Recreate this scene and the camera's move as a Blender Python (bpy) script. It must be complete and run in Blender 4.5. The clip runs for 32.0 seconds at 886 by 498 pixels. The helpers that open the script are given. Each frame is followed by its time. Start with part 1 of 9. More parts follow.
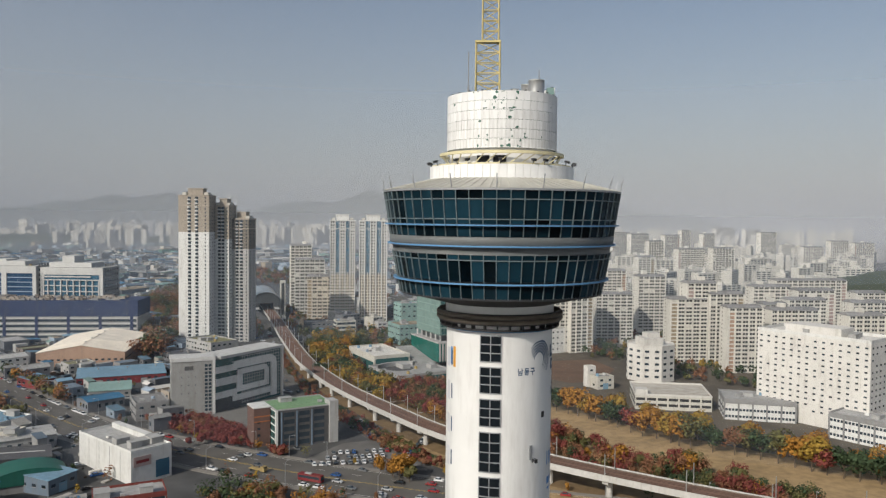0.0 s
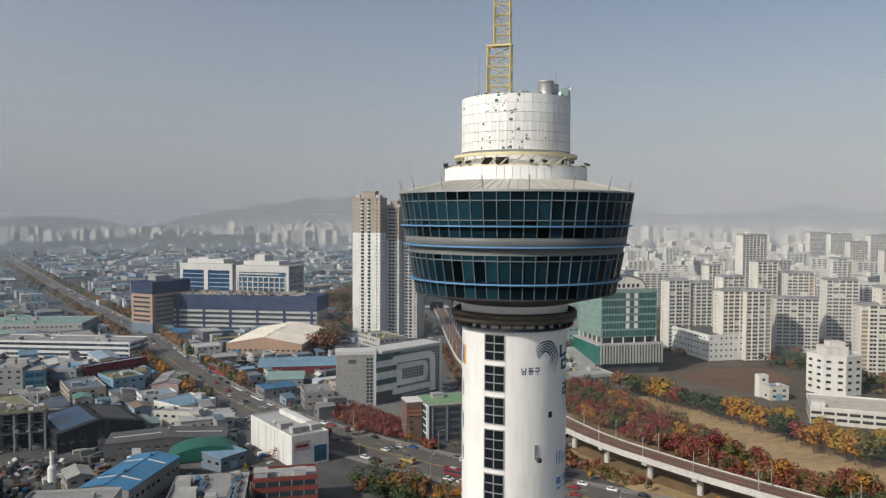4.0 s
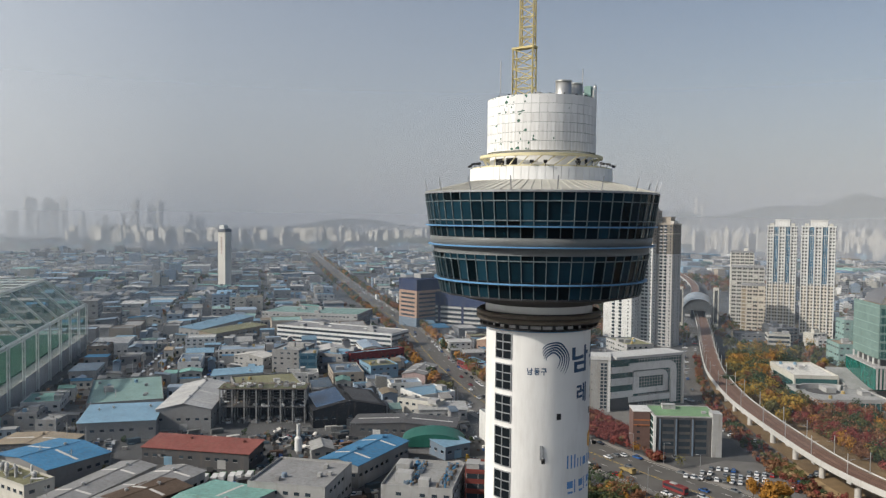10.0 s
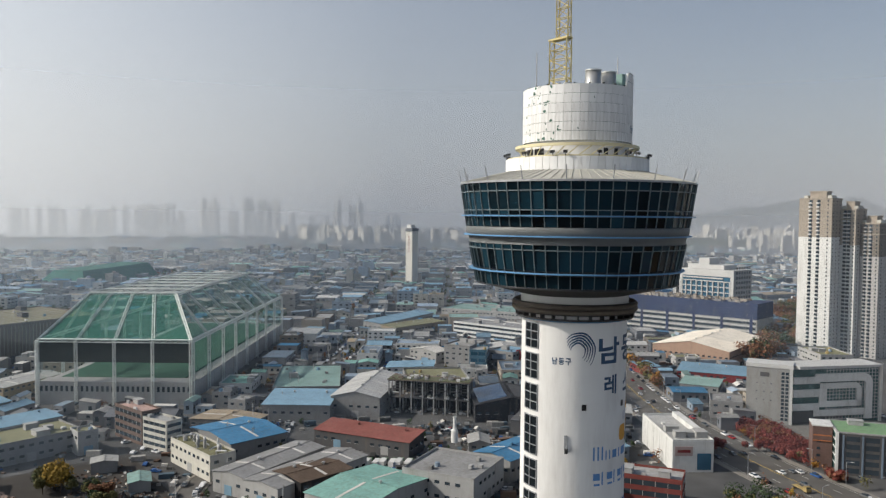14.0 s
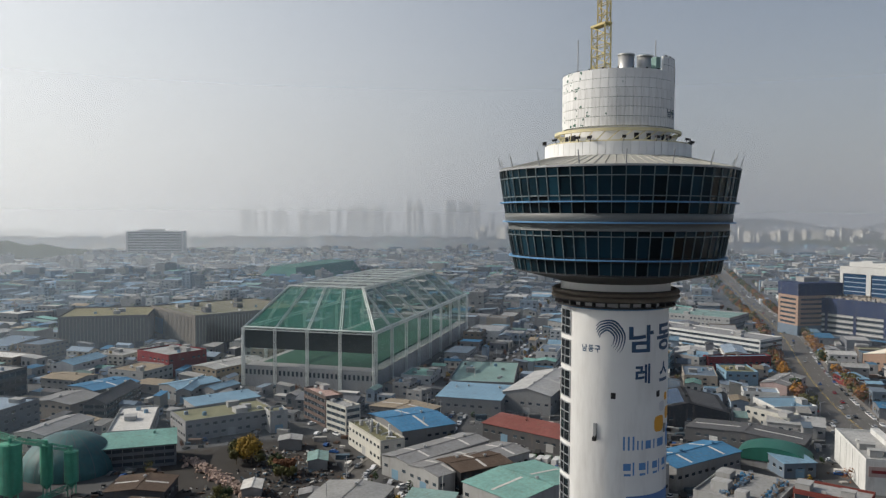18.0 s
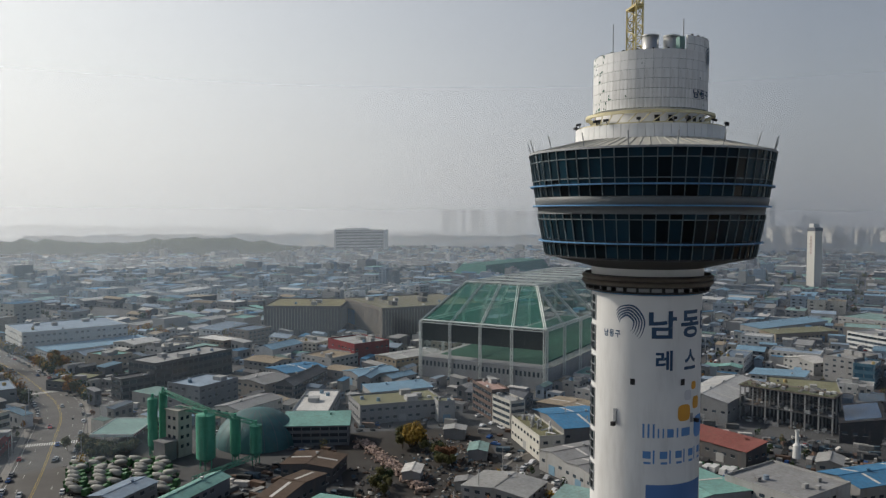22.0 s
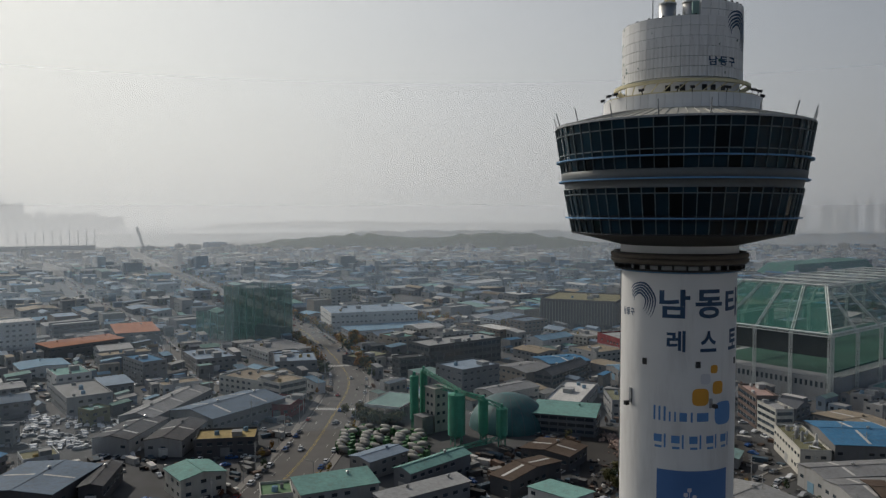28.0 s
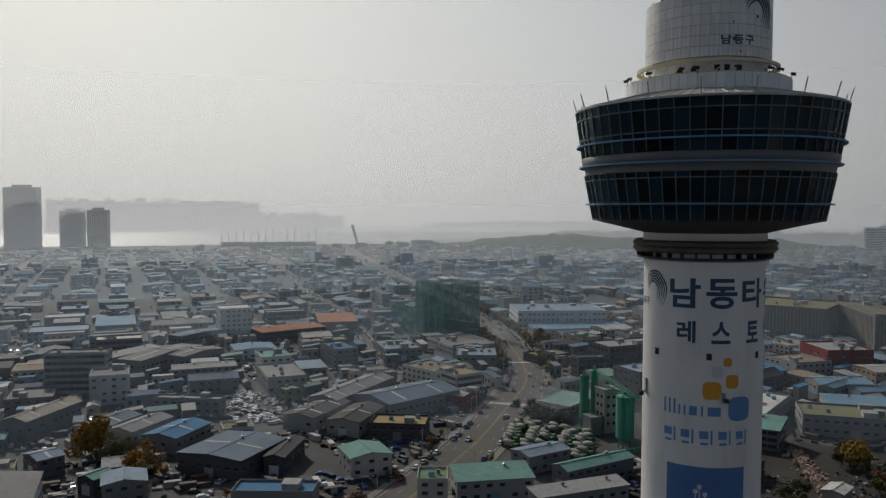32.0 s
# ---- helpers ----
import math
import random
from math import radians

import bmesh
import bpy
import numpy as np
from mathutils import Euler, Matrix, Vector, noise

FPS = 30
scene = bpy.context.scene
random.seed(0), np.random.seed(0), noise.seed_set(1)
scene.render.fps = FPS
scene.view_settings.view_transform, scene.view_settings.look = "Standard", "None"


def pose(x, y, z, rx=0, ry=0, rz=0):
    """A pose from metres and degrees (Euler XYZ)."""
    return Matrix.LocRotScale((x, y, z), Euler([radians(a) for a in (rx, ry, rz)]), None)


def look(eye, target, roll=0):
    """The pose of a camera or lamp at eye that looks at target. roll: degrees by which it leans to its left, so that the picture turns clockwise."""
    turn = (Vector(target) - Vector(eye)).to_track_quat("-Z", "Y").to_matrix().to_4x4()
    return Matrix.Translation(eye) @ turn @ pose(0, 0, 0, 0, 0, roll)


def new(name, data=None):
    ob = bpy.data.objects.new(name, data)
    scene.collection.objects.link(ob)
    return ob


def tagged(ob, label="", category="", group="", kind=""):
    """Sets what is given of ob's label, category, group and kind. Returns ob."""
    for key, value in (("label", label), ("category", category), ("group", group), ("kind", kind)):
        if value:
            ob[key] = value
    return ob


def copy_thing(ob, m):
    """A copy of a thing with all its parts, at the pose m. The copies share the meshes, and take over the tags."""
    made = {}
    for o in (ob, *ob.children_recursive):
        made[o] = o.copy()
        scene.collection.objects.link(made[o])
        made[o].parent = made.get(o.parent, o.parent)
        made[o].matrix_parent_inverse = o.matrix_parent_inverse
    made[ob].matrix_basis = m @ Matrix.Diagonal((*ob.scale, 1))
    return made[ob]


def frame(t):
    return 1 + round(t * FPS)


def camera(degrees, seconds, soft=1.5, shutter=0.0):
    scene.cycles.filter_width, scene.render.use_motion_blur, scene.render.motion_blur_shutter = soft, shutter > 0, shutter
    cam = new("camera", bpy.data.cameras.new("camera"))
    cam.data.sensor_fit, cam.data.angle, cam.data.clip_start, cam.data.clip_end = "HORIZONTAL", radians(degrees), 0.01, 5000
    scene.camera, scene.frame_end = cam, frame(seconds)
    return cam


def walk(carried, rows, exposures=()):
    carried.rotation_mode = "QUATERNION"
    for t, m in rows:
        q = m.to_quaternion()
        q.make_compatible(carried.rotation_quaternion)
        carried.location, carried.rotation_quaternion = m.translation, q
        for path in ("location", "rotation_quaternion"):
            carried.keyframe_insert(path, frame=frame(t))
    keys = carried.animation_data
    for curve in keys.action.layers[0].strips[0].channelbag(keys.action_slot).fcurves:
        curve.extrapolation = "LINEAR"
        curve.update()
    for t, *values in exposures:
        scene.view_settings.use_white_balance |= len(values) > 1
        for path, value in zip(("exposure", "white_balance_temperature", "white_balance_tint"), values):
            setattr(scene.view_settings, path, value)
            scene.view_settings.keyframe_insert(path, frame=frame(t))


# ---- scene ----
cam = camera(59.15, 32.0, soft=1.3)
ROWS = [
    (0.0, -5.484, -74.217, 107.458, 0.000, -2.305, -0.592),
    (0.5, -3.475, -74.332, 107.437, 1.668, -2.305, -0.516),
    (1.0, -1.444, -74.434, 107.430, 3.314, -2.306, -0.445),
    (1.5, 0.582, -74.504, 107.452, 4.945, -2.311, -0.384),
    (2.0, 2.607, -74.562, 107.494, 6.587, -2.322, -0.335),
    (2.5, 4.618, -74.617, 107.552, 8.241, -2.343, -0.298),
    (3.0, 6.616, -74.667, 107.612, 9.960, -2.362, -0.267),
    (3.5, 8.617, -74.693, 107.666, 11.669, -2.373, -0.240),
    (5.5, 16.684, -73.857, 107.534, 18.503, -2.325, -0.255),
    (6.0, 18.695, -73.350, 107.485, 20.221, -2.299, -0.280),
    (6.5, 20.622, -72.804, 107.441, 21.914, -2.280, -0.308),
    (7.0, 22.557, -72.193, 107.421, 23.597, -2.270, -0.342),
    (7.5, 24.505, -71.516, 107.418, 25.263, -2.267, -0.383),
    (8.0, 26.436, -70.792, 107.425, 26.913, -2.262, -0.429),
    (8.5, 28.362, -70.034, 107.440, 28.585, -2.255, -0.476),
    (9.0, 30.262, -69.276, 107.459, 30.372, -2.248, -0.523),
    (9.5, 32.135, -68.517, 107.482, 32.145, -2.250, -0.568),
    (10.0, 33.988, -67.738, 107.489, 33.719, -2.260, -0.612),
    (10.5, 35.764, -66.922, 107.480, 35.310, -2.267, -0.647),
    (11.0, 37.482, -66.065, 107.449, 37.118, -2.270, -0.672),
    (11.5, 39.174, -65.153, 107.366, 39.023, -2.280, -0.684),
    (12.0, 40.798, -64.202, 107.262, 40.934, -2.294, -0.683),
    (12.5, 42.377, -63.207, 107.143, 42.645, -2.307, -0.668),
    (13.0, 43.935, -62.161, 107.021, 44.307, -2.323, -0.638),
    (13.5, 45.485, -61.072, 106.861, 45.996, -2.351, -0.596),
    (14.0, 47.032, -59.934, 106.718, 47.756, -2.375, -0.548),
    (14.5, 48.580, -58.748, 106.605, 49.576, -2.389, -0.496),
    (16.5, 54.493, -53.497, 106.018, 56.927, -2.398, -0.312),
    (17.0, 55.784, -52.034, 105.880, 58.838, -2.407, -0.307),
    (17.5, 57.065, -50.511, 105.745, 60.652, -2.421, -0.308),
    (18.0, 58.329, -48.952, 105.605, 62.473, -2.438, -0.310),
    (18.5, 59.574, -47.349, 105.458, 64.281, -2.453, -0.309),
    (19.0, 60.779, -45.724, 105.297, 66.171, -2.463, -0.305),
    (19.5, 61.908, -44.093, 105.130, 68.076, -2.467, -0.297),
    (20.0, 62.998, -42.436, 104.944, 69.943, -2.474, -0.287),
    (20.5, 64.074, -40.714, 104.746, 71.775, -2.484, -0.277),
    (21.0, 65.127, -38.892, 104.581, 73.504, -2.494, -0.271),
    (21.5, 66.116, -37.036, 104.422, 75.239, -2.513, -0.266),
    (22.0, 67.036, -35.128, 104.292, 77.029, -2.537, -0.263),
    (22.5, 67.887, -33.152, 104.159, 78.762, -2.571, -0.258),
    (23.0, 68.660, -31.110, 104.026, 80.517, -2.605, -0.248),
    (23.5, 69.380, -28.952, 103.901, 82.269, -2.633, -0.231),
    (24.0, 70.028, -26.773, 103.783, 84.147, -2.649, -0.202),
    (24.5, 70.625, -24.593, 103.665, 86.111, -2.654, -0.163),
    (25.0, 71.181, -22.417, 103.529, 87.989, -2.659, -0.119),
    (25.5, 71.711, -20.233, 103.393, 89.853, -2.666, -0.074),
    (27.5, 72.881, -11.702, 102.799, 97.367, -2.792, 0.025),
    (28.0, 72.890, -9.648, 102.560, 99.274, -2.820, 0.025),
    (28.5, 72.859, -7.560, 102.326, 101.189, -2.845, 0.020),
    (29.0, 72.779, -5.461, 102.108, 103.086, -2.860, 0.012),
    (29.5, 72.640, -3.354, 101.902, 104.913, -2.867, 0.000),
    (30.0, 72.434, -1.224, 101.742, 106.717, -2.858, -0.014),
    (30.5, 72.164, 0.925, 101.619, 108.613, -2.841, -0.031),
    (31.0, 71.837, 3.082, 101.520, 110.568, -2.828, -0.049),
    (31.5, 71.463, 5.259, 101.439, 112.520, -2.825, -0.070),
    (32.0, 71.064, 7.434, 101.373, 114.465, -2.824, -0.091),
]
walk(cam, [(t, pose(x, y, z, 90 + pitch, roll, yaw)) for t, x, y, z, yaw, pitch, roll in ROWS],
     exposures=[(0.0, -0.2), (6.0, -0.05), (13.0, 0.03), (17.0, -0.12), (20.0, -0.27), (23.0, -0.46), (26.0, -0.70), (32.0, -1.03)])

# ---- light: hazy autumn sun and sky ----
SUN_ELEVATION, SUN_AZIMUTH = 33.0, 142.0   # azimuth: turn to the left from +y
world = bpy.data.worlds.new("hazy_sky")
scene.world = world
world.use_nodes = True
wn = world.node_tree.nodes
sky = wn.new("ShaderNodeTexSky")
sky.sky_type = "NISHITA"
sky.sun_disc = False
sky.sun_elevation = radians(SUN_ELEVATION)
sky.sun_rotation = radians(-SUN_AZIMUTH)
sky.altitude = 100
sky.air_density, sky.dust_density, sky.ozone_density = 1.0, 1.0, 1.0
wl = world.node_tree.links


def wmath(op, a, b=None):
    q = wn.new("ShaderNodeMath")
    q.operation = op
    for i, v in enumerate((a, b)):
        if v is None:
            continue
        if isinstance(v, (int, float)):
            q.inputs[i].default_value = v
        else:
            wl.new(v, q.inputs[i])
    return q.outputs[0]


# a hazy day: washed-out blue overhead, pale mist low down that brightens towards the sun
sa, se = radians(SUN_AZIMUTH), radians(SUN_ELEVATION)
sun_way = Vector((-math.sin(sa) * math.cos(se), math.cos(sa) * math.cos(se), math.sin(se)))
pale = wn.new("ShaderNodeHueSaturation")
pale.inputs["Saturation"].default_value = 1.08
pale.inputs["Value"].default_value = 0.085
wl.new(sky.outputs["Color"], pale.inputs["Color"])
way = wn.new("ShaderNodeTexCoord")
parts = wn.new("ShaderNodeSeparateXYZ")
wl.new(way.outputs["Generated"], parts.inputs[0])
dot = wn.new("ShaderNodeVectorMath")
dot.operation = "DOT_PRODUCT"
dot.inputs[1].default_value = sun_way
wl.new(way.outputs["Generated"], dot.inputs[0])
facing = wmath("MULTIPLY", wmath("ADD", dot.outputs["Value"], 1.0), 0.5)
glow = wmath("ADD", wmath("ADD", wmath("MULTIPLY", wmath("POWER", facing, 6.0), 1.6), wmath("MULTIPLY", wmath("POWER", facing, 2.0), wmath("SUBTRACT", 1.4, wmath("MULTIPLY", facing, 0.9)))), 0.35)
depth = wmath("ADD", wmath("MULTIPLY", wmath("POWER", facing, 2.0), 0.55), 0.11)
thick = wmath("MULTIPLY", wmath("EXPONENT", wmath("DIVIDE", wmath("MULTIPLY", wmath("MAXIMUM", parts.outputs["Z"], 0.0), -1.0), depth)), 0.96)
mist = wn.new("ShaderNodeVectorMath")
mist.operation = "SCALE"
warm = wn.new("ShaderNodeCombineXYZ")
near_sun = wmath("POWER", facing, 5.0)
wl.new(wmath("ADD", wmath("MULTIPLY", near_sun, 0.045), 0.97), warm.inputs[0])
warm.inputs[1].default_value = 0.985
wl.new(wmath("ADD", wmath("MULTIPLY", near_sun, -0.17), 1.03), warm.inputs[2])
wl.new(warm.outputs[0], mist.inputs[0])
wl.new(glow, mist.inputs["Scale"])
air = wn.new("ShaderNodeMixRGB")
wl.new(thick, air.inputs["Fac"])
wl.new(pale.outputs["Color"], air.inputs["Color1"])
wl.new(mist.outputs["Vector"], air.inputs["Color2"])
wl.new(air.outputs["Color"], wn["Background"].inputs["Color"])
wn["Background"].inputs["Strength"].default_value = 1.0
sun = new("sun", bpy.data.lights.new("sun", "SUN"))
sun.data.energy, sun.data.angle, sun.data.color = 4.3, radians(0.8), (1.0, 0.93, 0.83)
sun.matrix_world = look(sun_way * 400, (0, 0, 0))


# ---- materials ----
def mat(name, color, rough=0.7, metal=0.0, var=0.12, scale=0.6, bump=0.0, ribs=0.0, obvar=0.0, stain=0.0, spec=0.3, island=0.0):
    """A painted or raw surface: grain and blotches at two scales, ribs for folded sheet, a spread between alike objects."""
    m = bpy.data.materials.new(name)
    m.use_nodes = True
    nt = m.node_tree
    n, l = nt.nodes, nt.links
    bsdf = n["Principled BSDF"]
    bsdf.inputs["Metallic"].default_value = metal
    bsdf.inputs["Specular IOR Level"].default_value = spec
    co = n.new("ShaderNodeTexCoord")
    fine = n.new("ShaderNodeTexNoise")
    fine.inputs["Scale"].default_value = scale
    fine.inputs["Detail"].default_value = 6
    l.new(co.outputs["Object"], fine.inputs["Vector"])
    big = n.new("ShaderNodeTexNoise")
    big.inputs["Scale"].default_value = scale * 0.13
    big.inputs["Detail"].default_value = 4
    l.new(co.outputs["Object"], big.inputs["Vector"])
    add = n.new("ShaderNodeMath")
    add.operation = "ADD"
    l.new(fine.outputs["Fac"], add.inputs[0])
    l.new(big.outputs["Fac"], add.inputs[1])
    span = n.new("ShaderNodeMapRange")
    span.inputs["From Min"].default_value, span.inputs["From Max"].default_value = 0.6, 1.4
    span.inputs["To Min"].default_value, span.inputs["To Max"].default_value = 1 - var, 1 + var
    l.new(add.outputs[0], span.inputs["Value"])
    value = span.outputs["Result"]
    if obvar or island:
        rnd = n.new("ShaderNodeNewGeometry") if island else n.new("ShaderNodeObjectInfo")
        r2 = n.new("ShaderNodeMapRange")
        k = island or obvar
        r2.inputs["To Min"].default_value, r2.inputs["To Max"].default_value = 1 - k, 1 + k
        l.new(rnd.outputs["Random Per Island" if island else "Random"], r2.inputs["Value"])
        mul = n.new("ShaderNodeMath")
        mul.operation = "MULTIPLY"
        l.new(value, mul.inputs[0])
        l.new(r2.outputs["Result"], mul.inputs[1])
        value = mul.outputs[0]
    hsv = n.new("ShaderNodeHueSaturation")
    hsv.inputs["Color"].default_value = (*color, 1)
    l.new(value, hsv.inputs["Value"])
    out = hsv.outputs["Color"]
    if stain:
        st = n.new("ShaderNodeTexNoise")
        st.inputs["Scale"].default_value = scale * 0.45
        st.inputs["Detail"].default_value = 8
        st.inputs["Roughness"].default_value = 0.7
        stretch = n.new("ShaderNodeMapping")
        stretch.inputs["Scale"].default_value = (1.6, 1.6, 0.25)
        l.new(co.outputs["Object"], stretch.inputs["Vector"])
        l.new(stretch.outputs["Vector"], st.inputs["Vector"])
        ramp = n.new("ShaderNodeValToRGB")
        ramp.color_ramp.elements[0].position, ramp.color_ramp.elements[1].position = 0.52, 0.72
        ramp.color_ramp.elements[0].color, ramp.color_ramp.elements[1].color = (0, 0, 0, 1), (stain, stain, stain, 1)
        l.new(st.outputs["Fac"], ramp.inputs["Fac"])
        mix = n.new("ShaderNodeMixRGB")
        mix.inputs["Color2"].default_value = (0.16, 0.13, 0.10, 1)
        l.new(ramp.outputs["Color"], mix.inputs["Fac"])
        l.new(out, mix.inputs["Color1"])
        out = mix.outputs["Color"]
    l.new(out, bsdf.inputs["Base Color"])
    rr = n.new("ShaderNodeMapRange")
    rr.inputs["To Min"].default_value, rr.inputs["To Max"].default_value = max(rough - 0.1, 0.02), min(rough + 0.1, 1)
    l.new(fine.outputs["Fac"], rr.inputs["Value"])
    l.new(rr.outputs["Result"], bsdf.inputs["Roughness"])
    height = None
    if ribs:
        wave = n.new("ShaderNodeTexWave")
        wave.inputs["Scale"].default_value = ribs
        wave.inputs["Distortion"].default_value = 0.0
        l.new(co.outputs["Object"], wave.inputs["Vector"])
        height, bump = wave.outputs["Fac"], bump or 0.25
    if bump:
        b = n.new("ShaderNodeBump")
        b.inputs["Strength"].default_value = bump
        b.inputs["Distance"].default_value = 0.08
        l.new(height or fine.outputs["Fac"], b.inputs["Height"])
        l.new(b.outputs["Normal"], bsdf.inputs["Normal"])
    return m


PAINT = dict(
    white=(0.72, 0.72, 0.70), offwhite=(0.70, 0.68, 0.64), cream=(0.58, 0.56, 0.50), beige=(0.48, 0.42, 0.35), gray=(0.33, 0.33, 0.33),
    lgray=(0.48, 0.48, 0.47), dgray=(0.13, 0.13, 0.135), black=(0.035, 0.036, 0.04), concrete=(0.40, 0.40, 0.39), silver=(0.55, 0.55, 0.54),
    slate=(0.20, 0.21, 0.23), slateblue=(0.20, 0.26, 0.33), bluegray=(0.36, 0.45, 0.55), skyblue=(0.25, 0.41, 0.54), blue=(0.09, 0.26, 0.45),
    navy=(0.055, 0.075, 0.15), tealg=(0.30, 0.45, 0.42), mint=(0.26, 0.48, 0.43), green=(0.22, 0.36, 0.20), moss=(0.28, 0.275, 0.17),
    red=(0.30, 0.115, 0.10), orange=(0.50, 0.19, 0.09), ochre=(0.50, 0.38, 0.17), tan=(0.40, 0.33, 0.24), brown=(0.15, 0.11, 0.085),
    pink=(0.55, 0.38, 0.33), pinkish=(0.52, 0.40, 0.38), peach=(0.48, 0.33, 0.25), brick=(0.23, 0.065, 0.055), redpanel=(0.26, 0.05, 0.055),
    brownpanel=(0.17, 0.12, 0.10), brownwall=(0.24, 0.20, 0.165), aptwhite=(0.64, 0.62, 0.565), aptbeige=(0.60, 0.55, 0.47), aptgray=(0.42, 0.41, 0.40),
    aptblue=(0.58, 0.57, 0.53), taupe=(0.235, 0.21, 0.18), sedum=(0.28, 0.25, 0.135), tiled=(0.86, 0.78, 0.66))
WALL, ROOF = {}, {}
for key, c in PAINT.items():
    c = tuple((0.95 if key == "tiled" else 0.86 if key.startswith("apt") else 0.76 if key in ("white", "offwhite", "cream", "silver") else 0.66) * v for v in c)      # decades of grime
    WALL[key] = mat("wall_" + key, c, 0.85, var=0.10, scale=0.5, stain=0.40, obvar=0.08, spec=0.08)
    ROOF[key] = mat("roof_" + key, c, 0.78, var=0.24, scale=0.7, stain=0.45, obvar=0.10, ribs=2.2, spec=0.06)
APTGLASS = mat("balcony_glass", (0.05, 0.054, 0.058), 0.2, var=0.3, scale=0.2, spec=0.5, island=0.5)
GLASS = mat("window_glass", (0.028, 0.040, 0.052), 0.12, var=0.3, scale=0.2, spec=0.6, island=0.5)
BLUEGLASS = mat("blue_glass", (0.035, 0.10, 0.16), 0.10, var=0.25, scale=0.2, spec=0.6, island=0.4)
TEALGLASS = mat("teal_glass", (0.03, 0.085, 0.085), 0.12, var=0.25, scale=0.2, spec=0.6, island=0.3)
WALL["darkglass"] = mat("wall_darkglass", (0.055, 0.06, 0.065), 0.35, var=0.2, scale=0.3, spec=0.5)
WALL["blueglass"] = mat("wall_blueglass", (0.05, 0.12, 0.17), 0.30, var=0.2, scale=0.3, spec=0.5)
CONCRETE = mat("bare_concrete", (0.42, 0.41, 0.39), 0.85, var=0.16, scale=0.8, bump=0.15, stain=0.4)
ASPHALT = mat("asphalt", (0.100, 0.094, 0.086), 0.9, var=0.28, scale=0.12, bump=0.1)
EARTH = mat("yard_ground", (0.072, 0.072, 0.072), 0.95, var=0.5, scale=0.07, bump=0.2)
PAVE = mat("pavement_slabs", (0.20, 0.185, 0.165), 0.9, var=0.18, scale=0.8)
LINE = mat("road_paint", (0.60, 0.59, 0.55), 0.8, var=0.15, scale=2.0)
YLINE = mat("road_paint_yellow", (0.50, 0.34, 0.06), 0.8, var=0.15, scale=2.0)
STEEL = mat("grey_steel", (0.30, 0.31, 0.32), 0.5, 0.5, var=0.15, scale=1.5)
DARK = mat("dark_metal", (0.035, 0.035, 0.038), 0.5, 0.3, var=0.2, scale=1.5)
RUBBER = mat("tyre_rubber", (0.02, 0.02, 0.02), 0.9, var=0.2, scale=3.0)
BARK = mat("tree_bark", (0.10, 0.075, 0.055), 0.95, var=0.3, scale=2.0, bump=0.4)


def leafy(name, color, k=0.28):
    m = mat(name, color, 0.8, var=0.25, scale=0.8, island=k, spec=0.15)
    return m


LEAF = dict(orange=leafy("leaves_orange", (0.26, 0.125, 0.025)), russet=leafy("leaves_russet", (0.17, 0.082, 0.045)), red=leafy("leaves_red", (0.16, 0.043, 0.036)),
            green=leafy("leaves_green", (0.038, 0.058, 0.028)), yellow=leafy("leaves_yellow", (0.24, 0.155, 0.03)), olive=leafy("leaves_olive", (0.095, 0.09, 0.035)))


